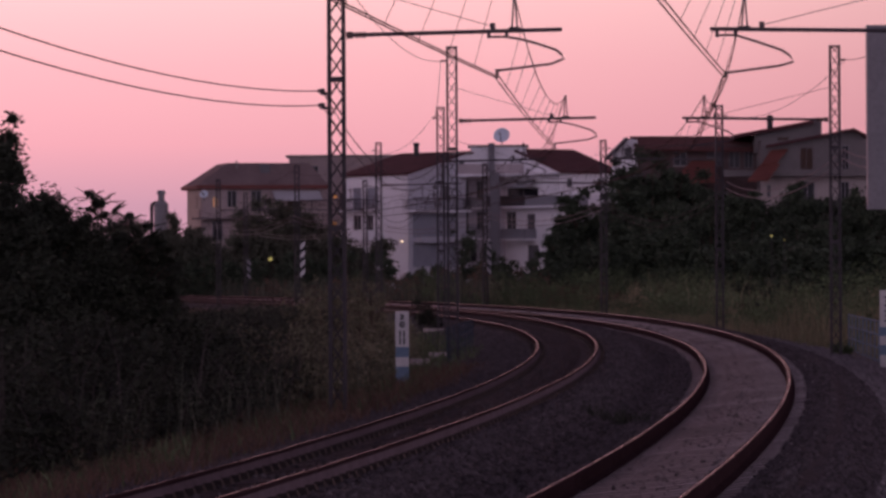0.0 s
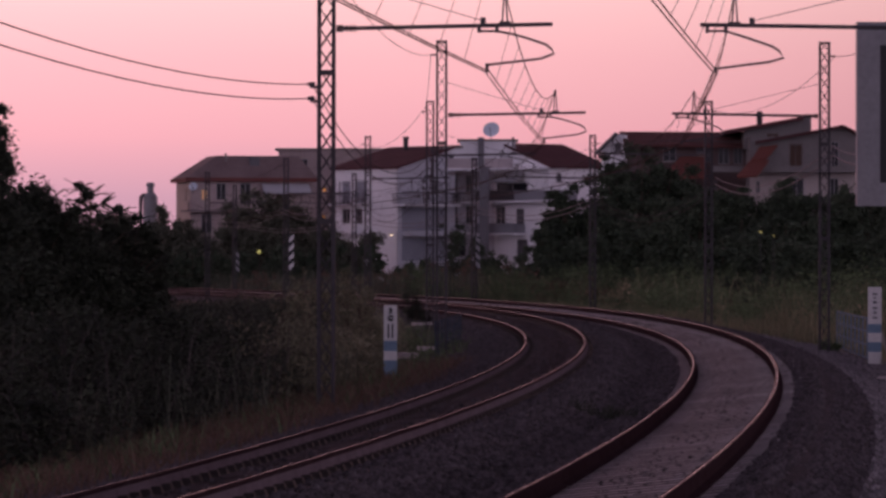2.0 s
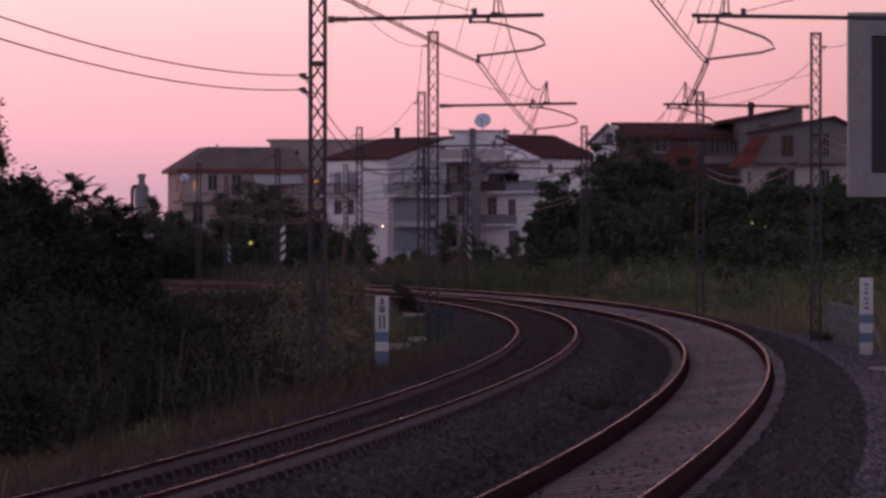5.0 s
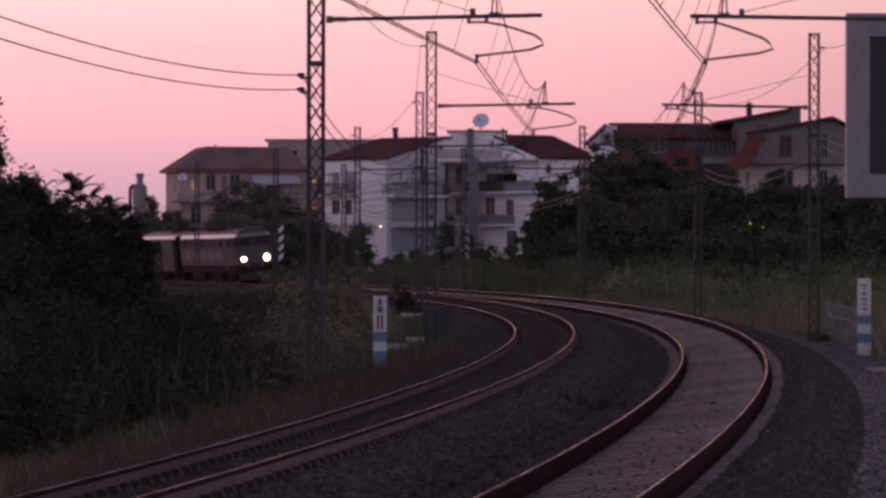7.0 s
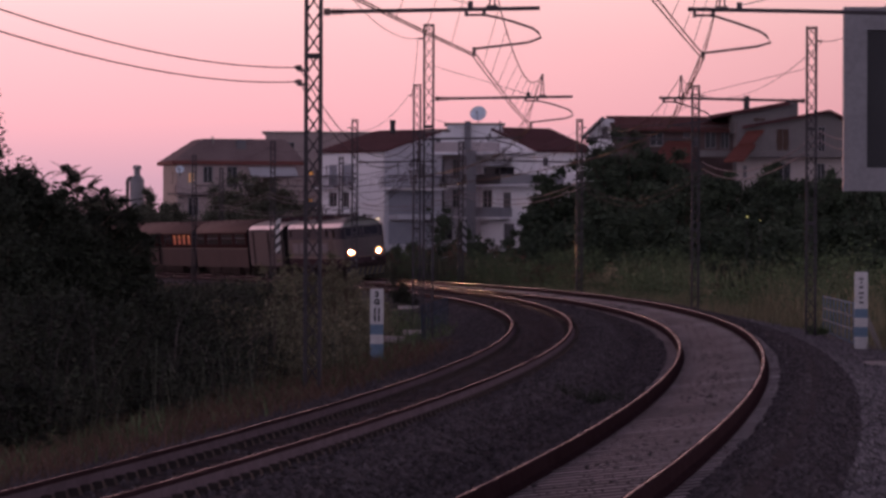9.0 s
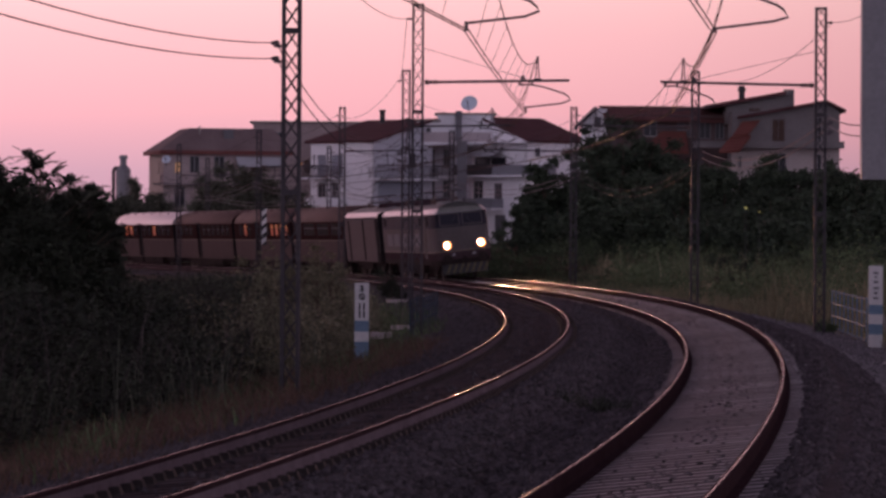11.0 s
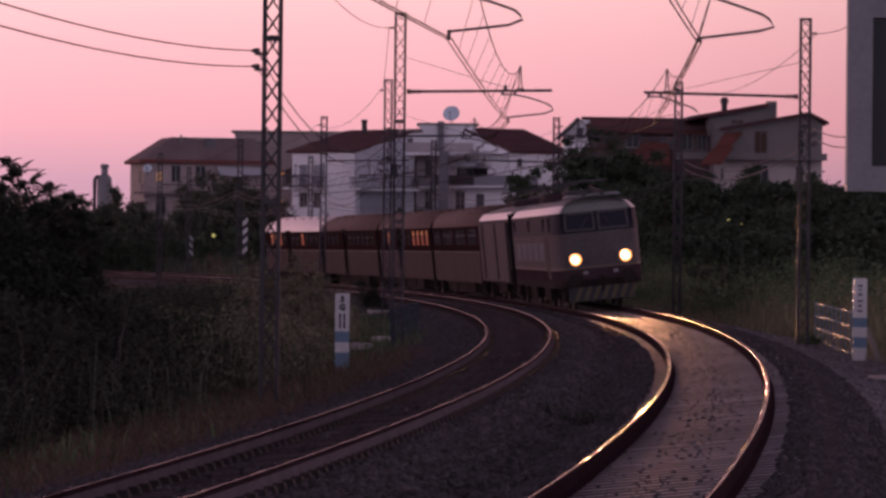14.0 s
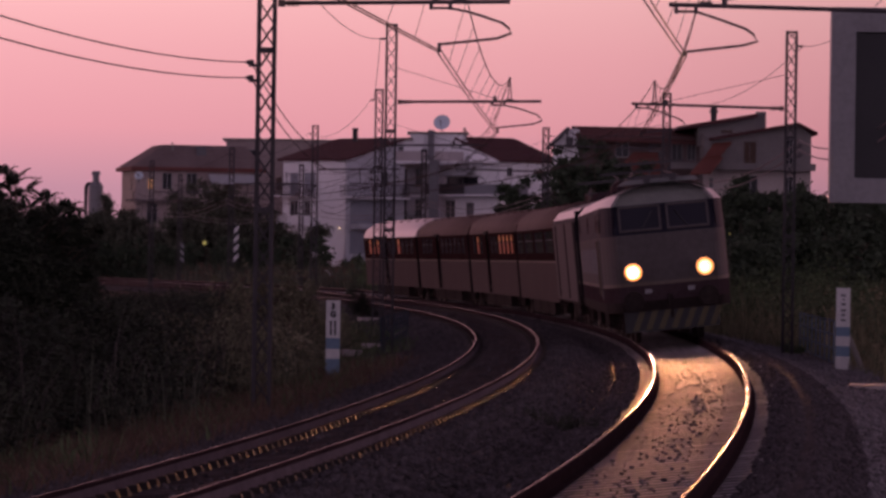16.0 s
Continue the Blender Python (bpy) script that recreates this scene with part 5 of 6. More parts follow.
def hillside_house():
    """The beige house with red roofs and long balcony."""
    t = thing("villa", Matrix.Identity(4), "beige rendered house with long balcony and dark red roofs", "house")
    d = 430.0
    x0, x1 = 26.51, 36.02
    floor2 = 10.38
    top = 13.42
    m = face_pose(x0, d, 0)
    win = [(30.05 - x0, 7.45, 1.3, 2.3), (33.69 - x0, 7.50, 0.75, 2.2), (27.06 - x0, 8.36, 0.35, 1.1)]
    house_wall(t, m, x1 - x0, BASE, floor2 - 0.1, win, ROSEWALL)
    win = [(30.05 - x0, 10.59, 1.15, 2.15, SHUTTERBROWN), (33.79 - x0, 10.69, 0.65, 2.3)]
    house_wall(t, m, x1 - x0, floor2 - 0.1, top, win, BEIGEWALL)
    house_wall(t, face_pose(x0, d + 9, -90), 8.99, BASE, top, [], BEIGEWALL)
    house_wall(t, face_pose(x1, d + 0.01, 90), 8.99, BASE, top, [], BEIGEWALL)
    balcony(t, m, 23.07 - x0, x1 - x0 + 0.3, floor2, 1.5, BEIGEWALL, 0.35, BEIGEWALL)
    # roof over the right part: low gable
    apex = 34.80
    tiled(t, (27.01, d - 0.9, 12.91), (apex, d - 0.9, 14.38), (apex, d + 9, 14.38), (27.01, d + 9, 12.91), TILE, "dark tiled roof", 4)
    tiled(t, (apex, d - 0.7, 14.38), (36.52, d - 0.7, 13.52), (36.52, d + 9, 13.52), (apex, d + 9, 14.38), TILE, "dark tiled roof", 4)
    bm = bmesh.new()
    prism(bm, ((29.44, top), (x1, top), (apex, 14.33)), Matrix.Identity(4), d, d + 0.3)
    part("gable", bm, BEIGEWALL, t)
    # penthouse with a mono-pitch roof
    flat_block(t, 26.18, 31.99, 433.0, 6.0, 12.38, 13.96, [(2.0, 12.79, 1.1, 1.0, SHUTTERBROWN)], BEIGEWALL)
    bm = bmesh.new()
    slab(bm, [(24.29, 432.0, 14.03), (31.41, 432.0, 15.30), (31.41, 440.0, 15.30), (24.29, 440.0, 14.03)], 0.3)
    part("roof", bm, TILE, t, "dark mono-pitch roof")
    bm = bmesh.new()
    prism(bm, ((26.18, 13.96), (31.38, 13.96), (31.38, 15.18), (26.18, 14.26)), Matrix.Identity(4), 433.0, 433.3)
    part("gable", bm, BEIGEWALL, t)
    bm = bmesh.new()
    box(bm, (27.75, 436.0, 15.02), (0.5, 0.5, 1.7))
    box(bm, (27.75, 436.0, 15.53), (0.7, 0.7, 0.3))
    part("chimney", bm, INK, t, "dark capped chimney")
    bm = bmesh.new()
    box(bm, (31.81, 434.0, 14.55), (0.9, 0.8, 1.9))
    part("roof_stair", bm, BEIGEWALL, t)
    # red pent roof over the balcony
    tiled(t, (25.12, d - 4.2, 9.77), (26.88, d - 4.2, 9.87), (28.10, d - 1.7, 11.30), (26.38, d - 1.7, 11.20), TILEBRIGHT, "orange-red pent roof", 5)
    tiled(t, (26.49, d - 2.2, 11.25), (27.79, d - 2.2, 11.40), (28.94, d - 0.2, 12.66), (27.42, d - 0.2, 12.51), TILEBRIGHT, "orange-red pent roof", 5)
    # left wing with stacked red roofs, the shade under them painted into the wall
    y = 436.0
    flat_block(t, 15.80, 26.98, y, 8.0, BASE, 13.22, [(3.2, 11.32, 1.2, 1.3), (6.2, 11.32, 1.4, 1.4, SHUTTER), (8.2, 11.12, 1.0, 1.9), (9.6, 11.12, 0.8, 1.9)], SHADEWALL)
    tiled(t, (15.56, y - 1.0, 12.84), (27.02, y - 1.0, 12.63), (27.02, y + 4, 14.07), (15.15, y + 4, 14.12), TILEMID, "dark red tiled roof", 6)
    tiled(t, (18.60, y - 5.0, 9.81), (22.77, y - 5.0, 9.81), (22.77, y - 0.3, 11.74), (20.63, y - 0.3, 11.74), TILEBRIGHT, "red tiled pent roof", 6)
    # white gable end
    bm = bmesh.new()
    bar(bm, (12.87, y + 1.0, 12.00), (14.81, y + 0.6, 13.88), 1.2, 0.22)
    part("roof_verge", bm, PIER, t, "grey roof verge")
    m = face_pose(13.44, y + 1.6, -18)
    bm = bmesh.new()
    prism(bm, ((0, BASE), (15.80 - 13.44, BASE), (15.80 - 13.44, 13.73), (1.6, 13.84), (0, 12.86)), m, 0, 0.3)
    part("gable", bm, WHITEWALL, t)
    house_window(t, m @ Matrix.Translation((0, -0.25, 0)), 1.3, 12.14, 0.6, 0.9, SHUTTER)


hillside_house()


def silo():
    t = thing("silo", Matrix.Translation((-31.59, 500.0, BASE)), "grey steel silo with a bent pipe beside it", "silo")
    zt = 8.95 - BASE
    bm = bmesh.new()
    tube(bm, ((0, 0, 0), (0, 0, zt), (0, 0, zt + 0.35), (0, 0, zt + 0.45), (0, 0, zt + 1.1), (0, 0, zt + 1.15), (0, 0, zt + 1.5)), [0.75, 0.75, 0.5, 0.34, 0.34, 0.5, 0.36], 18)
    part("tank", bm, PANELGREY, t)
    bm = bmesh.new()
    tube(bm, ((-1.0, 0, 0), (-1.0, 0, zt - 0.3), (-0.95, 0, zt), (-0.8, 0, zt + 0.16), (-0.3, 0, zt + 0.2)), 0.2, 10)
    part("pipe", bm, IRON, t)


silo()

# ---- plants ----
def leaf_cloud(rng, centres, radii, counts, size, flat=0.75):
    """Leaves as folded blades round the centres of clumps: vertices and faces."""
    idx = np.repeat(np.arange(len(centres)), counts)
    n = len(idx)
    u = rng.standard_normal((n, 3))
    u /= np.linalg.norm(u, axis=1, keepdims=True)
    rad = np.minimum(np.abs(rng.normal(0, 0.62, (n, 1))) + 0.12, 1.7)
    p = centres[idx] + u * rad * radii[idx] * np.array([1, 1, flat])
    d = rng.standard_normal((n, 3)) * np.array([1, 1, 0.55])
    d /= np.linalg.norm(d, axis=1, keepdims=True)
    e = np.cross(d, rng.standard_normal((n, 3)))
    e /= np.linalg.norm(e, axis=1, keepdims=True)
    s = size * (0.6 + 0.8 * rng.random((n, 1)))
    up = np.cross(d, e) * s * 0.18
    v = np.stack([p - d * s, p + e * s * 0.42 + up, p + d * s, p - e * s * 0.42 + up], 1)
    f = np.array([[0, 1, 2], [0, 2, 3]])[None] + 4 * np.arange(n)[:, None, None]
    return v.reshape(-1, 3), f.reshape(-1, 3)


def tree(x, y, height, spread, seed, leaves=2600, size=0.16, material=None, label="dark leafy tree behind the railway", base=-1.0, trunk=0.25, group="trees by the line", name="tree", low=0.18, puff=1.0):
    rng = np.random.default_rng(seed)
    t = thing(name, Matrix.Translation((x, y, base)), label, "tree" if name == "tree" else "bush", group)
    bm = bmesh.new()
    h = height
    lean = rng.uniform(-0.05, 0.05, 2) * h
    r = max(0.035, 0.022 * h)
    tube(bm, [(0, 0, -0.1), (lean[0] * 0.3, lean[1] * 0.3, h * trunk), (lean[0] * 0.7, lean[1] * 0.7, h * 0.6), (lean[0], lean[1], h * 0.9)], [r, r * 0.8, r * 0.45, r * 0.12], 7)
    part("trunk", bm, BARK, t)
    n = int(rng.integers(7, 11))
    cent, rads = [], []
    for i in range(n):
        a = 2 * pi * (i + rng.uniform(-0.35, 0.35)) / n
        z0 = h * rng.uniform(trunk * 0.8, 0.65)
        out = spread * rng.uniform(0.45, 0.95)
        z1 = min(h * 0.95, z0 + h * rng.uniform(0.05, 0.38))
        end = (out * cos(a), out * sin(a), z1)
        bm = bmesh.new()
        tube(bm, [(lean[0] * z0 / h, lean[1] * z0 / h, z0), (end[0] * 0.5, end[1] * 0.5, (z0 + z1) / 2 + 0.03 * h), end], [r * 0.4, r * 0.25, r * 0.06], 5)
        part("limb", bm, BARK, t)
        for k in range(3):
            f = 0.45 + 0.27 * k
            cent.append((end[0] * f + rng.normal(0, 0.1) * spread, end[1] * f + rng.normal(0, 0.1) * spread, z0 + (z1 - z0) * f + rng.normal(0, 0.05) * h))
            rads.append(spread * rng.uniform(0.2, 0.42))
    for k in range(6):
        cent.append((rng.normal(0, 0.22) * spread + lean[0], rng.normal(0, 0.22) * spread + lean[1], h * rng.uniform(0.6, 0.95)))
        rads.append(spread * rng.uniform(0.18, 0.34))
    for k in range(7):
        a = rng.uniform(0, 2 * pi)
        cent.append((spread * 0.6 * cos(a), spread * 0.6 * sin(a), h * rng.uniform(low, 0.5)))
        rads.append(spread * rng.uniform(0.25, 0.42))
    cent, rads = np.array(cent), puff * np.array(rads)[:, None] * np.ones(3)
    cent[:, 2] = np.minimum(cent[:, 2], h - rads[:, 2] * 0.6)
    counts = np.maximum(8, (leaves * rads[:, 0] ** 2 / np.sum(rads[:, 0] ** 2)).astype(int))
    v, f = leaf_cloud(rng, cent, rads, counts, size)
    crown = new("crown", fast_mesh("crown", v, f, material or LEAFFAR))
    crown.parent = t
    return t


def frond_tree(x, y, height, seed):
    """A young tree with long feathered leaves: bare stems, each topped by a rosette of fronds of paired leaflets."""
    rng = np.random.default_rng(seed)
    t = thing("tree", Matrix.Translation((x, y, -1.0)), "feathery-leaved young tree above the thicket", "tree", "trees inside the curve")
    bm = bmesh.new()
    tube(bm, [(0, 0, -0.1), (0.04, 0, height * 0.5), (0.0, 0.03, height * 0.88)], [0.05, 0.035, 0.015], 7)
    part("trunk", bm, BARK, t)
    tips = [(Vector((0, 0.03, height * 0.88)), 1.0)]
    for i in range(17):
        a = 2 * pi * (i + rng.uniform(-0.3, 0.3)) / 8.5
        z0, out = height * rng.uniform(0.42, 0.8), rng.uniform(0.25, 0.8)
        end = Vector((out * cos(a), out * sin(a), z0 + height * rng.uniform(0.05, 0.16)))
        bm = bmesh.new()
        tube(bm, [(0, 0, z0), end * 0.5 + Vector((0, 0, z0 * 0.5)), end], [0.02, 0.015, 0.008], 5)
        part("limb", bm, BARK, t)
        tips.append((end, 0.85))
    quads = []
    for tip, f in tips:
        for k in range(9):
            a, up = rng.uniform(0, 2 * pi), rng.uniform(-0.25, 1.4)
            way = Vector((cos(a), sin(a), up)).normalized()
            length = f * rng.uniform(0.34, 0.6)
            side = way.cross(Vector((0, 0, 1))).normalized()
            for j in range(1, 12):
                q = j / 11
                p = tip + way * length * q - Vector((0, 0, 0.28 * length * q * q))
                w = 0.13 * f * (1.05 - abs(q - 0.35))
                for s in (-1, 1):
                    d = (side * s + way * 0.45 - Vector((0, 0, 0.25))).normalized() * w
                    e = way * 0.026
                    quads.append((p, p + d * 0.5 + e, p + d, p + d * 0.5 - e))
    v = np.array([[c[:] for c in q] for q in quads]).reshape(-1, 3)
    f = (np.array([[0, 1, 2], [0, 2, 3]])[None] + 4 * np.arange(len(quads))[:, None, None]).reshape(-1, 3)
    crown = new("crown", fast_mesh("crown", v, f, LEAFDARK))
    crown.parent = t


def blades(rng, foot, height, width, bend):
    """Grass blades: three-cornered tips on tapering strips."""
    n = len(foot)
    a = rng.random(n) * 2 * pi
    side = np.stack([np.cos(a), np.sin(a), np.zeros(n)], 1) * width[:, None]
    b = rng.random(n) * 2 * pi
    off = np.stack([np.cos(b), np.sin(b), np.zeros(n)], 1) * (bend * height)[:, None]
    up = np.zeros((n, 3))
    up[:, 2] = height
    v = np.stack([foot - side, foot + side, foot + off * 0.3 + up * 0.6 - side * 0.7, foot + off * 0.3 + up * 0.6 + side * 0.7, foot + off + up], 1)
    f = np.array([[0, 1, 3], [0, 3, 2], [2, 3, 4]])[None] + 5 * np.arange(n)[:, None, None]
    return v.reshape(-1, 3), f.reshape(-1, 3)


def polar(arc, r, z):
    th = arc / R_OUT
    return np.stack([CX + r * np.cos(th), CY + r * np.sin(th), z], 1)


def grass_strip(name, material, label, seed, n, a0, a1, r0, r1, h0, h1, width, bend=0.35, skew=1.0, tufts=0):
    rng = np.random.default_rng(seed)
    if tufts:
        ca, cr, ch = a0 + (a1 - a0) * rng.random(tufts) ** skew, r0 + (r1 - r0) * rng.random(tufts), 0.55 + 0.75 * rng.random(tufts)
        k = rng.integers(0, tufts, n)
        a, r = ca[k] + rng.normal(0, 0.28, n), cr[k] + rng.normal(0, 0.28, n)
        h = (h0 + (h1 - h0) * rng.random(n)) * ch[k]
    else:
        a = a0 + (a1 - a0) * rng.random(n) ** skew
        r = r0 + (r1 - r0) * rng.random(n)
        h = h0 + (h1 - h0) * rng.random(n)
    z = np.interp(r, np.arange(945, 975, 0.1), [max(-0.95, bed_height(q)) for q in np.arange(945, 975, 0.1)]) - 0.03
    v, f = blades(rng, polar(a, r, z), h, width * (0.6 + 0.8 * rng.random(n)), bend * (0.3 + rng.random(n)))
    ob = new(name, fast_mesh(name, v, f, material))
    tagged(ob, label, "grass", kind="stuff")


def scrub():
    """The thicket inside the curve: clumps of leaves on the slope, lower further off."""
    rng = np.random.default_rng(11)
    n = 2300
    a = -84 + 160 * rng.random(n)
    r = 952.4 - 20 * rng.random(n) ** 1.3
    top = np.interp(a, [-84, -60, -40, 0, 40, 80], [2.35, 2.15, 1.95, 1.75, 1.45, 1.15]) * (0.72 + 0.33 * rng.random(n))
    top *= np.clip((953.2 - r) / 2.2, 0.28, 1.0)
    layers, rads = [], []
    for f in (0.25, 0.55, 0.85):
        q = 0.42 + 0.3 * rng.random(n)
        layers.append(polar(a + rng.normal(0, 0.25, n), r + rng.normal(0, 0.25, n), -0.95 + top * f))
        rads.append(np.stack([q, q, np.minimum(q, top * 0.22)], 1))
    cent, rad = np.concatenate(layers), np.concatenate(rads)
    near = np.tile(a, 3) < -30
    front = np.tile(r, 3) > 947
    counts = np.where(near, np.where(front, 90, 40), np.where(front, 50, 20))
    v, f = leaf_cloud(rng, cent, rad, counts, 0.058, 1.0)
    ob = new("scrub", fast_mesh("scrub", v, f, LEAF))
    tagged(ob, "dark tangled scrub on the slope inside the curve", "scrub", kind="stuff")
    # bare twigs and stalks
    m = 850
    aa, rr = -80 + 130 * rng.random(m), 952.8 - 6 * rng.random(m) ** 1.5
    hh = np.interp(aa, [-80, 0, 50], [2.2, 1.8, 1.5]) * (0.5 + 0.65 * rng.random(m))
    v, f = blades(rng, polar(aa, rr, np.full(m, -0.95)), hh, np.full(m, 0.0105), 1.1 * rng.random(m))
    ob = new("dry_stalks", fast_mesh("dry_stalks", v, f, STEM))
    tagged(ob, "thin dry stalks standing in the scrub", "scrub", kind="stuff")


scrub()
grass_strip("tall_grass", LEAFDIM, "tall dull green grass standing in the scrub", 29, 1500, -76, -15, 949.5, 953.4, 0.5, 1.4, 0.009, 0.5, tufts=90)
grass_strip("dry_grass", STRAW, "dry brown grass beside the ballast", 21, 52000, -116, -20, 951.2, 955.5, 0.05, 0.3, 0.006, 1.1, skew=1.2, tufts=3200)
grass_strip("green_weeds", LEAFDUSK, "low green weeds beside the ballast", 22, 9000, -112, 60, 951.5, 955.2, 0.08, 0.38, 0.012, 0.8, tufts=800)
grass_strip("tall_weeds", WEED, "tall yellow-green weeds inside the curve", 23, 9000, -45, 75, 947.5, 953.4, 0.5, 1.6, 0.008, 0.3, tufts=1100)
grass_strip("reeds", REED, "tall green and straw reeds along the line", 24, 6000, -45, 190, 968.4, 974.5, 1.0, 2.3, 0.018, 0.22, tufts=2200)
grass_strip("verge_reeds", REED, "pale green and straw-coloured tall grass before the scrub", 28, 8500, -52, 30, 966.9, 970.2, 0.6, 1.75, 0.013, 0.25, tufts=420)
grass_strip("verge_grass", REED, "green and dry verge grass along the ballast edge", 25, 22000, -70, 120, 966.2, 968.6, 0.15, 0.7, 0.01, 0.4, tufts=1200)
grass_strip("ballast_weeds", LEAF, "small dark weed growing in the ballast between the tracks", 26, 240, -74.4, -73.6, 960.15, 960.35, 0.12, 0.5, 0.009, 0.7, tufts=1)
grass_strip("far_reeds", LEAFDIM, "dull green reeds behind the far curve", 27, 30000, 150, 400, 968.0, 976.0, 0.9, 2.3, 0.03, 0.2, tufts=1500)


def thicket(name, label, seed, n, a0, a1, r0, r1, h0, h1, per, size, material):
    """Leafy clumps of uneven height along the line."""
    rng = np.random.default_rng(seed)
    a, r = a0 + (a1 - a0) * rng.random(n), r0 + (r1 - r0) * rng.random(n)
    wave = np.array([0.5 + 0.5 * noise.noise(Vector((q * 0.06, w * 0.2, seed))) for q, w in zip(a, r)])
    h = h0 + (h1 - h0) * np.clip((wave - 0.5) * 2.0 + 0.5 + rng.normal(0, 0.15, n), 0, 1.15) ** 1.4
    cent, rad = [], []
    for f in (0.3, 0.62, 0.9):
        q = 0.35 + 0.3 * rng.random(n)
        cent.append(polar(a + rng.normal(0, 0.3, n), r + rng.normal(0, 0.3, n), -0.9 + h * f))
        rad.append(np.stack([q, q, h * 0.2], 1))
    v, f = leaf_cloud(rng, np.concatenate(cent), np.concatenate(rad), np.full(3 * n, per), size, 1.0)
    tagged(new(name, fast_mesh(name, v, f, material)), label, "scrub", kind="stuff")


thicket("verge_scrub", "green scrub and reeds along the outer side of the line", 61, 2300, -48, 175, 967.3, 974.0, 0.5, 2.4, 44, 0.06, LEAFDUSK)
thicket("weed_scrub", "olive weeds inside the curve around the masts", 62, 1100, -45, 80, 947.5, 953.3, 0.4, 1.35, 36, 0.05, WEED)
thicket("dry_scrub", "dry brown weeds among the green verge scrub", 64, 420, -46, 150, 967.4, 973.0, 0.5, 1.9, 34, 0.07, REED)
thicket("brown_scrub", "dry reddish scrub behind the far curve", 63, 700, 120, 330, 968.5, 985.0, 0.9, 2.8, 22, 0.11, STRAW)


def plant_trees():
    near = dict(leaves=24000, size=0.058, puff=1.4, material=LEAFDARK, label="dark leafy tree in the thicket inside the curve", group="trees inside the curve")
    # thicket to the inside
    tree(-9.50, 97.0, 5.4 + 1.0, 0.6, 31, **near)
    tree(-8.16, 92.0, 3.35 + 1.0, 0.95, 32, **near)
    tree(-8.53, 88.0, 3.56 + 1.0, 0.9, 33, **near)
    tree(-7.95, 95.0, 3.8 + 1.0, 0.75, 34, **near)
    frond_tree(-7.50, 99.0, 3.74 + 1.0, 35)
    frond_tree(-7.02, 100.0, 3.40 + 1.0, 48)
    frond_tree(-6.70, 101.0, 2.95 + 1.0, 49)
    tree(-6.94, 101.0, 2.6 + 1.0, 0.6, 36, **near)
    tree(-7.67, 97.0, 3.0 + 1.0, 0.7, 44, **near)
    tree(-7.28, 100.0, 2.75 + 1.0, 0.6, 45, **near)
    tree(-6.80, 104.0, 2.80 + 1.0, 0.5, 47, **near)
    tree(-8.59, 95.0, 3.6 + 1.0, 0.8, 46, **near)
    tree(-7.03, 90.0, 2.33 + 1.0, 0.9, 37, **near)
    tree(-6.59, 104.0, 2.28 + 1.0, 0.45, 38, **near)
    tree(-7.55, 84.0, 2.10 + 1.0, 0.9, 39, **near)
    tree(-6.50, 93.0, 1.80 + 1.0, 0.75, 40, **near)
    # green weeds round the inner masts
    weed = dict(leaves=1700, size=0.045, material=WEED, label="green bushy weed beside the inner track", group="bushes inside the curve", name="bush", trunk=0.1, low=0.1)
    for i, (u, d, v, s) in enumerate(WEEDS):
        tree(u, d, v + 1.0, s, 150 + i, **weed)
    p = on(56.0, 955.2)
    tree(p.x, p.y, 1.35, 0.72, 170, leaves=4200, size=0.04, material=LEAF, label="dark round bush at the foot of a mast", group="bushes inside the curve", name="bush", trunk=0.1, low=0.1, base=-0.65)
    tree(10.55, 135.0, 0.62, 0.42, 171, leaves=2600, size=0.035, material=LEAFDUSK, label="low green bush at a mast's footing", group="bushes along the verge", name="bush", trunk=0.1, low=0.1, base=-0.85)
    # bushes of mixed colour along the outer verge
    for i, (a, r, h, spread, leaf, words) in enumerate(VERGE):
        p = on(a, r)
        tree(p.x, p.y, h, spread, 190 + i, leaves=int(5200 * spread), size=0.045, material=leaf, label=words, group="bushes along the verge", name="bush", trunk=0.1, low=0.1, base=-0.95, puff=1.15)
    # behind the line, to the outside of the curve
    far = dict(leaves=7500, size=0.15, label="dark leafy tree behind the line, before the houses")
    for i, (u, d, v, s) in enumerate(PLANTED_RIGHT):
        tree(u, d, v + 1.0, s, 50 + i, **far)
    for i, (u, d, v, s) in enumerate(PLANTED_LEFT):
        tree(u, d, v + 1.0, s, 80 + i, leaves=8500, size=0.16, puff=1.2, material=LEAFDIM, label="dark tree standing before the houses", group="trees before the houses")
    for i, (u, d, v, s) in enumerate(BUSHES):
        tree(u, d, v + 1.0, s, 110 + i, leaves=3400, size=0.15, label="low dark bush at the foot of the houses", group="bushes before the houses", name="bush", trunk=0.1, low=0.1)


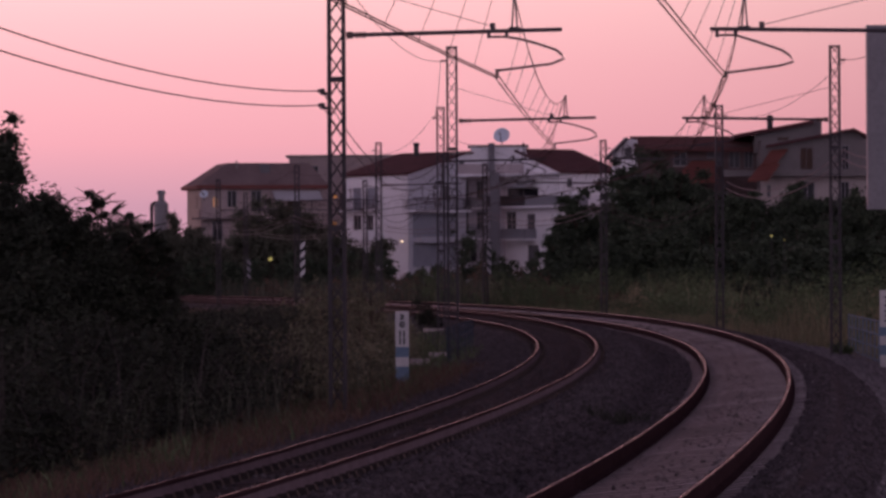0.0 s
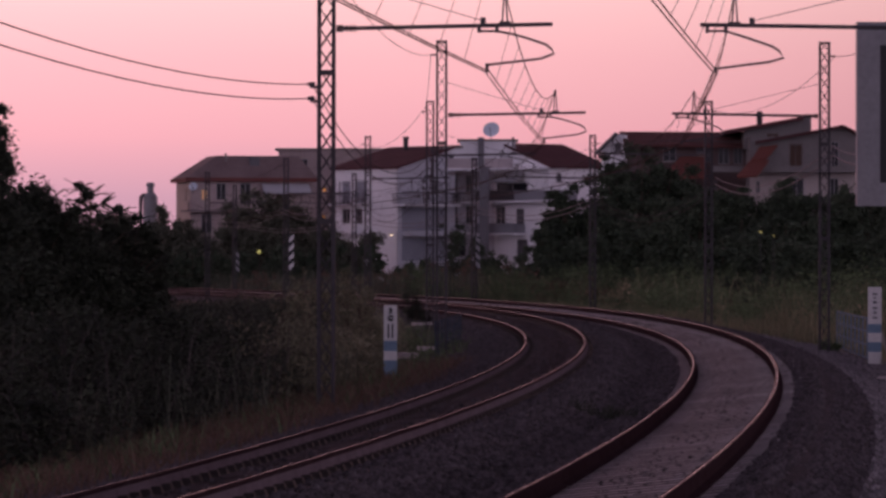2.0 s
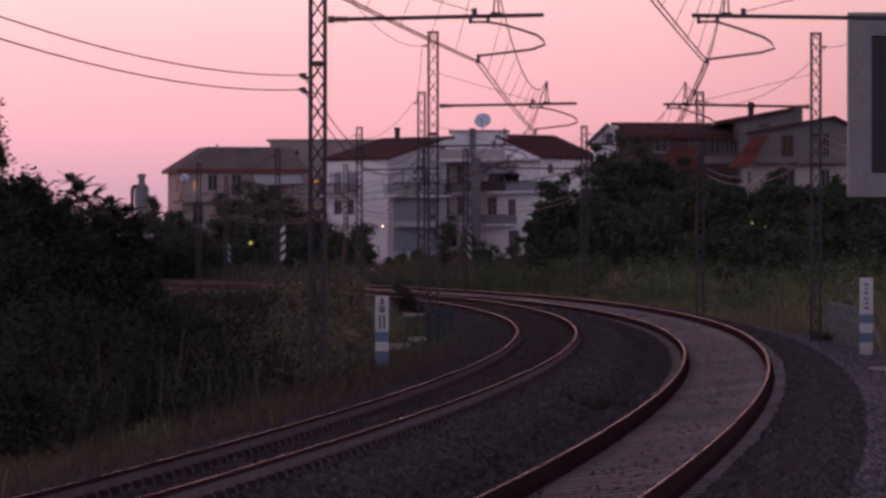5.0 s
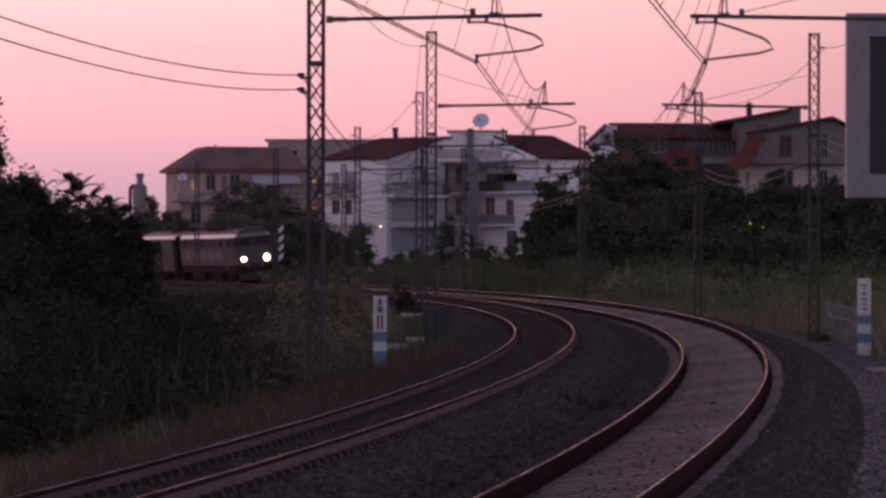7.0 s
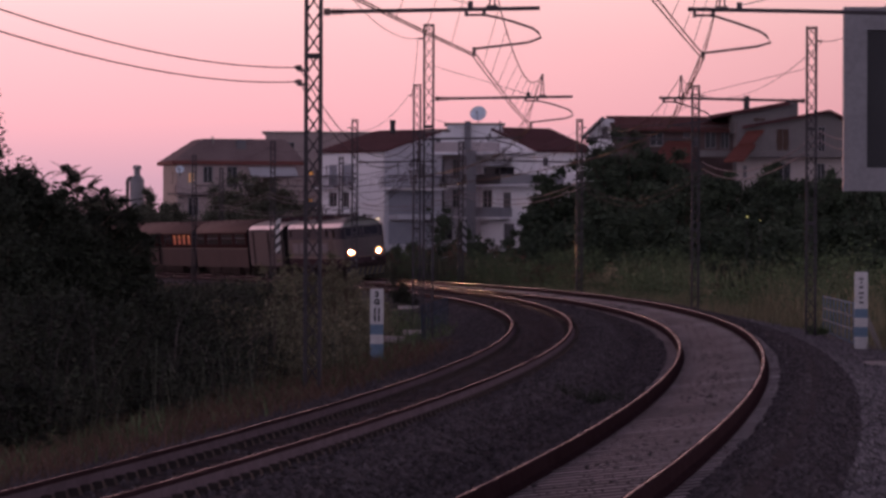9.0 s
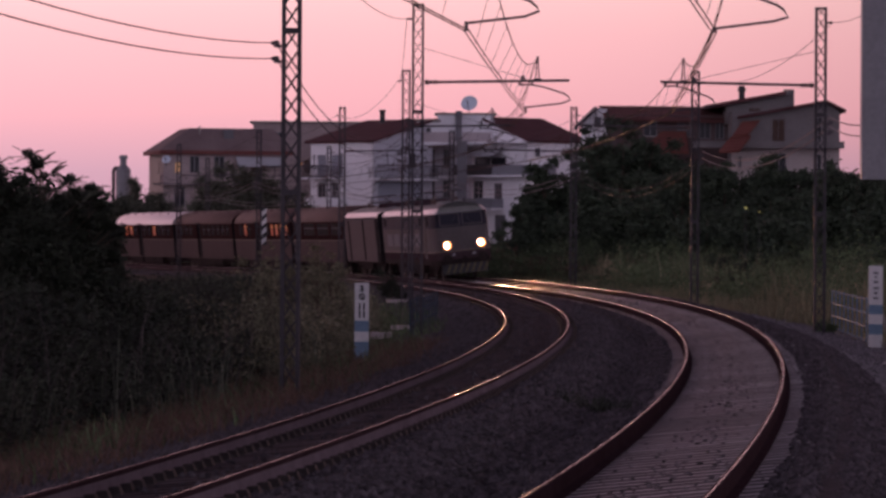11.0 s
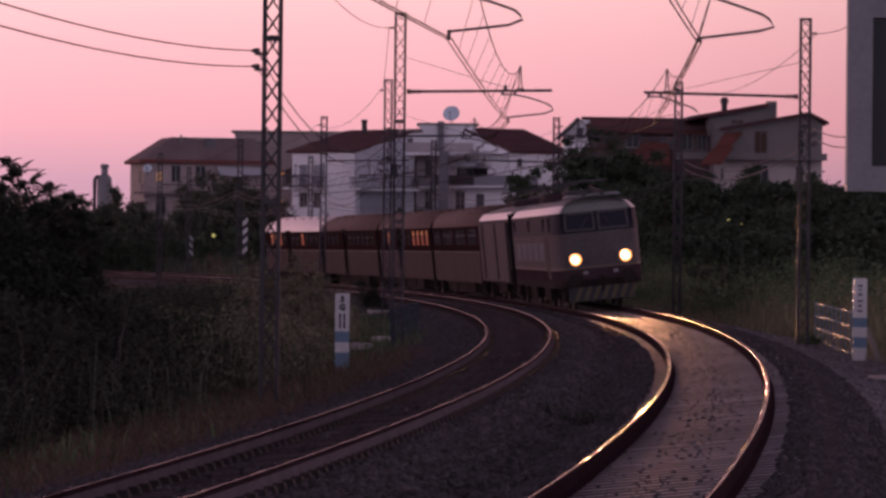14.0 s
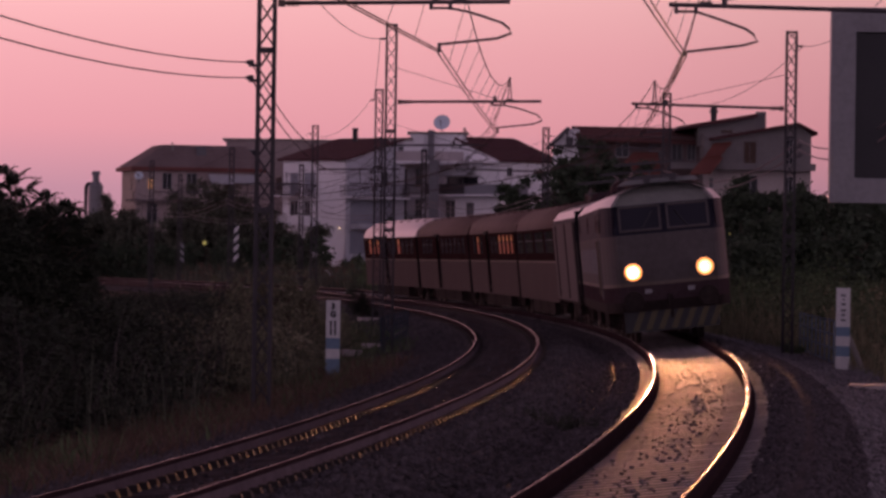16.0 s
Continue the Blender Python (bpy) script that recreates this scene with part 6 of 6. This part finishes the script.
# arc, radius, height, spread, leaf, label
DRY, GREEN, DARK = "dry reddish-brown bush on the verge", "olive green bush on the verge", "dark green bush on the verge"
VERGE = [(124, 968.9, 2.2, 1.2, STRAW, DRY), (117, 969.4, 2.4, 1.2, STRAW, DRY), (109, 969.1, 1.8, 1.0, STRAW, DRY), (97, 969.6, 1.9, 1.0, LEAF, DARK),
         (88, 969.2, 1.7, 0.9, LEAFDUSK, GREEN), (80, 969.7, 1.6, 0.9, LEAFDUSK, GREEN), (71, 970.2, 2.2, 1.1, LEAF, DARK), (62, 970.0, 2.1, 1.0, LEAF, DARK),
         (54, 970.3, 2.3, 1.0, LEAF, DARK), (47, 969.6, 1.8, 0.9, LEAF, DARK), (40, 969.3, 1.4, 0.7, LEAFDUSK, GREEN), (31, 969.2, 1.7, 0.8, REED, DRY),
         (24, 969.6, 2.0, 0.9, LEAFDUSK, GREEN), (16, 969.3, 1.8, 0.8, REED, DRY), (9, 969.6, 1.9, 0.9, LEAFDUSK, GREEN), (2, 969.4, 1.7, 0.8, REED, DRY),
         (-4, 969.6, 1.8, 0.8, LEAF, DARK), (-12, 969.3, 1.5, 0.7, LEAF, DARK)]
# x, y, top, spread
WEEDS = [(-4.35, 124.0, 1.47, 0.5), (-3.94, 126.0, 1.61, 0.55), (-3.47, 127.0, 1.73, 0.6), (-2.95, 128.0, 1.82, 0.6),
         (-2.54, 130.0, 1.63, 0.5), (-2.24, 132.0, 1.41, 0.4), (-3.49, 119.0, 1.26, 0.55), (-2.62, 121.0, 1.30, 0.55)]
PLANTED_RIGHT = [(11.51, 300.0, 8.57, 2.5), (13.90, 310.0, 8.07, 2.3), (9.98, 305.0, 6.21, 1.6), (7.2, 300.0, 5.9, 1.9), (5.9, 302.0, 4.4, 1.4), (6.1, 301.0, 6.7, 1.2), (6.9, 300.0, 7.4, 1.3), (8.6, 303.0, 6.1, 1.8), (10.3, 298.0, 8.0, 1.6), (9.1, 296.0, 7.2, 1.5),
                 (9.9, 302.0, 9.6, 1.5), (11.1, 301.0, 9.9, 1.6), (12.3, 303.0, 9.6, 1.6), (13.2, 302.0, 8.8, 1.5), (14.2, 304.0, 8.2, 1.5), (15.2, 303.0, 7.9, 1.5), (16.6, 303.0, 7.7, 1.5), (18.0, 303.0, 7.0, 1.4), (20.9, 301.0, 7.6, 1.3), (22.2, 300.0, 7.1, 1.5),
                 (20.4, 300.0, 6.9, 1.5), (25.1, 299.0, 6.9, 1.7), (26.3, 297.0, 6.6, 1.7), (23.6, 298.0, 6.4, 1.9), (25.6, 298.0, 6.5, 1.9), (22.3, 301.0, 6.4, 1.7),
                 (5.73, 290.0, 3.95, 1.1), (14.70, 290.0, 6.10, 2.2), (17.15, 300.0, 5.89, 2.2), (20.64, 310.0, 6.17, 1.8),
                 (21.74, 300.0, 6.10, 1.9), (21.77, 280.0, 5.03, 2.0), (17.03, 270.0, 4.60, 2.2), (22.05, 260.0, 3.73, 1.9),
                 (21.40, 230.0, 4.73, 1.8), (10.67, 270.0, 4.91, 2.2), (8.13, 270.0, 3.33, 1.4), (12.42, 260.0, 3.88, 1.9),
                 (17.01, 190.0, 2.32, 0.9), (14.00, 250.0, 3.51, 1.9), (17.32, 245.0, 3.19, 1.8),
                 (26.51, 300.0, 6.14, 2.0), (25.38, 310.0, 5.55, 2.0), (27.50, 290.0, 6.17, 2.0), (19.12, 315.0, 5.61, 1.6),
                 (19.45, 260.0, 4.34, 2.0), (16.45, 310.0, 7.19, 1.5), (10.98, 310.0, 8.29, 1.8), (19.48, 285.0, 5.09, 2.0),
                 (14.68, 300.0, 7.09, 1.9), (15.83, 295.0, 6.31, 1.9), (17.39, 295.0, 6.07, 1.8), (19.09, 300.0, 5.68, 1.5),
                 (21.03, 305.0, 6.53, 1.9), (22.62, 300.0, 6.03, 1.8), (23.63, 295.0, 5.72, 1.8), (23.92, 280.0, 6.18, 2.0),
                 (24.33, 270.0, 6.18, 2.0), (25.44, 265.0, 6.26, 2.0), (11.94, 285.0, 6.43, 2.2), (10.09, 285.0, 5.25, 1.9),
                 (6.13, 280.0, 3.38, 1.4), (7.58, 285.0, 4.35, 1.5)]
PLANTED_LEFT = [(-17.3, 403.0, 8.3, 2.2), (-14.9, 401.0, 8.0, 2.2), (-16.19, 400.0, 8.75, 2.6), (-13.53, 405.0, 7.98, 2.4), (-18.07, 400.0, 6.87, 2.2), (-11.53, 410.0, 5.93, 1.9),
                (-26.10, 430.0, 7.15, 1.3), (-23.25, 424.0, 5.87, 1.5), (-24.89, 430.0, 5.73, 1.7), (-21.35, 420.0, 5.24, 1.5), (-27.14, 432.0, 6.05, 1.5), (-28.28, 430.0, 6.54, 2.0), (-23.92, 420.0, 5.39, 1.6), (-30.81, 430.0, 6.94, 2.4),
                (-34.37, 440.0, 6.75, 2.6), (-21.18, 410.0, 4.20, 1.5), (-37.48, 440.0, 7.06, 2.8), (-40.58, 440.0, 7.27, 2.8), (-36.33, 445.0, 6.91, 2.4), (-39.47, 445.0, 7.17, 2.4),
                (-7.72, 400.0, 4.52, 1.6), (-9.24, 405.0, 4.07, 1.4), (-43.69, 440.0, 5.72, 2.6)]
BUSHES = [(-6.52, 385.0, 3.74, 1.3), (-4.20, 380.0, 2.15, 1.3), (-2.22, 385.0, 3.1, 1.3), (0.04, 380.0, 5.3, 1.7),
          (1.59, 375.0, 4.1, 1.5), (3.62, 380.0, 3.2, 1.4), (5.27, 370.0, 2.79, 1.4), (-9.71, 395.0, 3.55, 1.3),
          (-12.27, 395.0, 3.09, 1.6), (-14.48, 392.0, 3.54, 1.6), (-16.79, 392.0, 3.08, 1.6), (-19.24, 395.0, 2.86, 1.6),
          (-21.84, 400.0, 3.34, 1.6), (-24.49, 405.0, 3.12, 1.7), (-26.87, 405.0, 3.12, 1.7), (6.61, 360.0, 2.34, 1.4),
          (-1.16, 340.0, 1.51, 1.2), (-3.41, 345.0, 1.39, 1.2), (2.24, 340.0, 1.71, 1.2), (4.57, 335.0, 1.52, 1.2)]
plant_trees()


def far_woods():
    rng = np.random.default_rng(5)
    n = 420
    x = -130 + 300 * rng.random(n)
    y = 640 + 90 * rng.random(n)
    h = 5.0 + 3.2 * rng.random(n)
    cent = np.concatenate([np.stack([x, y, -0.9 + h * f], 1) for f in (0.3, 0.75)])
    rad = np.concatenate([np.stack([1.7 + 0 * h, 1.7 + 0 * h, h * 0.3], 1)] * 2)
    v, f = leaf_cloud(rng, cent, rad, np.full(len(cent), 70), 0.5, 1.0)
    tagged(new("far_woods", fast_mesh("far_woods", v, f, LEAFFAR)), "distant dark line of trees beyond the houses", "trees", kind="stuff")


far_woods()

# ---- signs, fences and small things by the line ----
def letters(text, size, m, owner, name="lettering"):
    cu = bpy.data.curves.new("lettering", "FONT")
    cu.body, cu.size, cu.align_x, cu.align_y, cu.extrude = text, size, "CENTER", "CENTER", 0.003
    cu.offset = 0.012
    tmp = bpy.data.objects.new("lettering", cu)
    scene.collection.objects.link(tmp)
    me = bpy.data.meshes.new_from_object(tmp.evaluated_get(bpy.context.evaluated_depsgraph_get()))
    bpy.data.objects.remove(tmp)
    me.materials.clear()
    me.materials.append(INK)
    ob = new(name, me)
    ob.parent = owner
    ob.matrix_basis = m
    return ob


def kilometre_post(x, y, levels, width, label, texts, bars):
    """A flat post in bands: white plate, blue band, white, blue-grey foot."""
    t = thing("line_marker", Matrix.Translation((x, y, 0)), label, "railway sign", "signs by the bridge")
    names = ("plate", "band", "lower_plate", "foot")
    mats = (SIGNWHITE, SIGNBLUE, SIGNWHITE, SIGNBLUE)
    plate = None
    for i in range(len(levels) - 1):
        bm = bmesh.new()
        box(bm, (0, 0, (levels[i] + levels[i + 1]) / 2), (width, 0.06 if i % 2 == 0 else 0.054, levels[i] - levels[i + 1]))
        bmesh.ops.bevel(bm, geom=bm.edges[:], offset=0.008, segments=1)
        ob = part(names[min(i, 3)] if i < 4 else "lower_plate", bm, mats[i % 2], t)
        plate = plate or ob
    flat = Matrix.Rotation(radians(90), 4, "X")
    for text, size, z in texts:
        letters(text, size, Matrix.Translation((0, -0.032, z)) @ flat, plate)
    for z, h, w in bars:
        bm = bmesh.new()
        box(bm, (0, -0.033, z), (w, 0.006, h))
        part("lettering", bm, SHUTTER, plate)


kilometre_post(-1.42, 108.0, (0.94, 0.14, -0.09, -0.30, -0.88), 0.30, "white marker post with black characters and blue bands",
               (("3", 0.17, 0.81), ("G", 0.17, 0.64), ("11", 0.18, 0.43), ("11", 0.18, 0.27)), ())
kilometre_post(10.17, 116.0, (1.33, 0.44, 0.22, 0.00, -0.24, -0.87), 0.32, "white marker post with blue bands beside the fence",
               (), ((1.16, 0.05, 0.12), (1.07, 0.04, 0.07), (0.96, 0.06, 0.1), (0.82, 0.05, 0.12), (0.71, 0.06, 0.08), (0.59, 0.05, 0.12)))


def railing(p0, p1, z0, h, n, label, paint):
    """A painted steel fence panel: uprights and four rails."""
    t = thing("fence", Matrix.Identity(4), label, "fence", "fences on the bridge")
    a, b = Vector(p0), Vector(p1)
    for i in range(n + 1):
        p = a.lerp(b, i / n)
        bm = bmesh.new()
        box(bm, (p.x, p.y, z0 + h / 2), (0.036, 0.036, h))
        part("post", bm, paint, t)
    for f in (0.04, 0.35, 0.66, 0.97):
        bm = bmesh.new()
        bar(bm, (a.x, a.y, z0 + h * f), (b.x, b.y, z0 + h * f), 0.026, 0.026)
        part("rail", bm, paint, t)


railing((-0.49, 131.0), (0.23, 152.0), -0.66, 0.98, 9, "dark blue painted steel railing beside a mast", BLUEDARK)
railing((10.33, 120.0), (11.02, 138.0), -0.5, 1.06, 8, "pale blue painted steel railing in tall grass", BLUE)


def slab_stone(x, y, z, sx, sy, sz, turn, label):
    bm = bmesh.new()
    box(bm, (0, 0, 0), (sx, sy, sz))
    bmesh.ops.bevel(bm, geom=bm.edges[:], offset=0.02, segments=1)
    ob = part("concrete_slab", bm, PALESTONE)
    ob.matrix_basis = pose(x, y, z, 0, 0, turn)
    tagged(ob, label, "concrete slab", "concrete slabs by the line")


slab_stone(-1.22, 195.0, -0.56, 0.82, 1.6, 0.16, 7, "pale concrete duct cover beside the ballast")
slab_stone(-0.80, 143.0, -0.66, 0.5, 1.4, 0.16, 4, "pale concrete duct cover beside the ballast")
slab_stone(-1.27, 134.0, -0.68, 0.5, 1.3, 0.16, 4, "pale concrete duct cover beside the ballast")
slab_stone(-3.85, 216.0, -0.52, 0.9, 2.2, 0.16, 8, "pale concrete duct cover beside the ballast")
slab_stone(10.2, 122.0, -0.7, 0.5, 6.0, 0.24, -4, "stone kerb at the foot of the blue railing")
slab_stone(9.03, 98.0, -0.53, 0.75, 1.5, 0.2, -6, "pale concrete slab in the ballast shoulder")


def sloping_pipe():
    """A pale pipe that comes down a bank to a short foot."""
    t = thing("pipe", Matrix.Identity(4), "pale grey pipe sloping down beside the marker post", "pipe")
    bm = bmesh.new()
    tube(bm, ((10.22, 116.5, 0.52), (10.78, 116.3, -0.82), (10.8, 116.3, -0.95)), 0.062, 10)
    part("tube", bm, CONCRETE, t)
    bm = bmesh.new()
    tube(bm, ((10.205, 116.5, 0.556), (10.235, 116.49, 0.484)), 0.075, 10)
    part("collar", bm, GALV, t)


sloping_pipe()


def board():
    """The large grey cabinet with a black display, on a post."""
    d = 100.0
    x0, x1 = 8.38, 11.48
    z0, z1 = 3.08, 6.91
    t = thing("display_board", Matrix.Identity(4), "large grey display cabinet with a black panel on a post", "display board")
    bm = bmesh.new()
    xc, zc, w, h = (x0 + x1) / 2, (z0 + z1) / 2, x1 - x0, z1 - z0
    b = 0.48
    cells(bm, x0, x1, z0, z1, [(x0 + b, x1 - b, z0 + b, z1 - b)], 0.34, Matrix.Translation((0, d - 0.17, 0)))
    part("cabinet", bm, PANELGREY, t, "grey painted cabinet")
    bm = bmesh.new()
    box(bm, (xc, d + 0.21, zc), (w - 0.02, 0.06, h - 0.02))
    part("back_panel", bm, PANELGREY, t)
    bm = bmesh.new()
    box(bm, (xc, d - 0.02, zc), (w - 2 * b - 0.02, 0.06, h - 2 * b - 0.02))
    part("screen", bm, INK, t, "black dead display panel")
    bm = bmesh.new()
    tube(bm, ((xc, d + 0.05, -1.0), (xc, d + 0.05, z0 + 0.3)), 0.11, 12)
    box(bm, (xc, d + 0.05, -0.85), (0.6, 0.6, 0.3))
    part("post", bm, GALV, t)


board()


def wall_lamp(x, y, z, r, material, label, to):
    """A small lamp on a bracket; to: where the bracket meets its wall."""
    t = thing("wall_lamp", Matrix.Translation((x, y, z)), label, "lamp", "lamps on the houses")
    bm = bmesh.new()
    bmesh.ops.create_uvsphere(bm, u_segments=12, v_segments=8, radius=r)
    part("bulb", bm, material, t)
    bm = bmesh.new()
    bar(bm, (0, 0, r * 0.9), (0, to - y, r * 1.6), 0.04, 0.04)
    tube(bm, ((0, 0, r * 0.7), (0, 0, r * 1.4)), [r * 1.1, r * 0.5], 10)
    part("bracket", bm, IRON, t)


wall_lamp(-5.99, 459.6, 4.75, 0.085, BULB, "bright bare bulb on the white house wall", 461.6)
wall_lamp(-12.88, 478.6, 9.37, 0.2, BULBDIM, "dim amber globe lamp on the plaster wall", 480.1)
wall_lamp(-12.99, 478.6, 6.67, 0.18, BULBDIM, "dim amber globe lamp on the plaster wall", 480.1)


def garden_lamp(x, y, z, r, material, label):
    t = thing("garden_lamp", Matrix.Translation((x, y, -1.0)), label, "lamp", "lamps among the trees")
    bm = bmesh.new()
    tube(bm, ((0, 0, 0), (0, 0, z + 1.0)), 0.015, 8)
    part("post", bm, INK, t)
    bm = bmesh.new()
    bmesh.ops.create_uvsphere(bm, u_segments=12, v_segments=8, radius=r)
    bmesh.ops.translate(bm, verts=bm.verts, vec=(0, 0, z + 1.0))
    part("globe", bm, material, t)


garden_lamp(-15.96, 394.0, 2.94, 0.17, BULBGREEN, "yellow-green garden lamp among bushes")
garden_lamp(15.33, 240.0, 3.53, 0.055, BULBGREEN, "small yellow garden lamp among trees")
garden_lamp(15.98, 240.0, 3.33, 0.035, BULBGREEN, "small yellow garden lamp among trees")


# ---- sleepers, the pieces of the tracks ----
def lay_sleepers(track, r, z, cant, clips, concrete):
    arcs = np.arange(-140.4, 455, 0.6)
    bm = bmesh.new()
    sleeper_shape(bm, Matrix.Identity(4), clips)
    me = bpy.data.meshes.new("sleeper")
    bm.to_mesh(me)
    bm.free()
    me.materials.append(concrete), me.materials.append(CLIP)
    rng = np.random.default_rng(8)
    for a in arcs[45:345]:
        ob = new("sleeper", me)
        ob.parent = track
        ob.matrix_basis = canted(a, r, z + rng.uniform(-0.0006, 0.0006), cant) @ Matrix.Rotation(rng.uniform(-0.012, 0.012), 4, "Z")
    bm = bmesh.new()
    for a in (*np.arange(-230.4, -140.7, 0.6), *arcs[:45], *arcs[345:]):
        sleeper_shape(bm, canted(a, r, z, cant), False)
    tagged(part("sleepers", bm, concrete, track, "further concrete sleepers"), kind="stuff")


lay_sleepers(TRACK_OUT, R_OUT, 0.0, CANT_OUT, False, SLEEPER)
lay_sleepers(TRACK_IN, R_IN, Z_IN, CANT_IN, True, SLEEPERDARK)


motions()
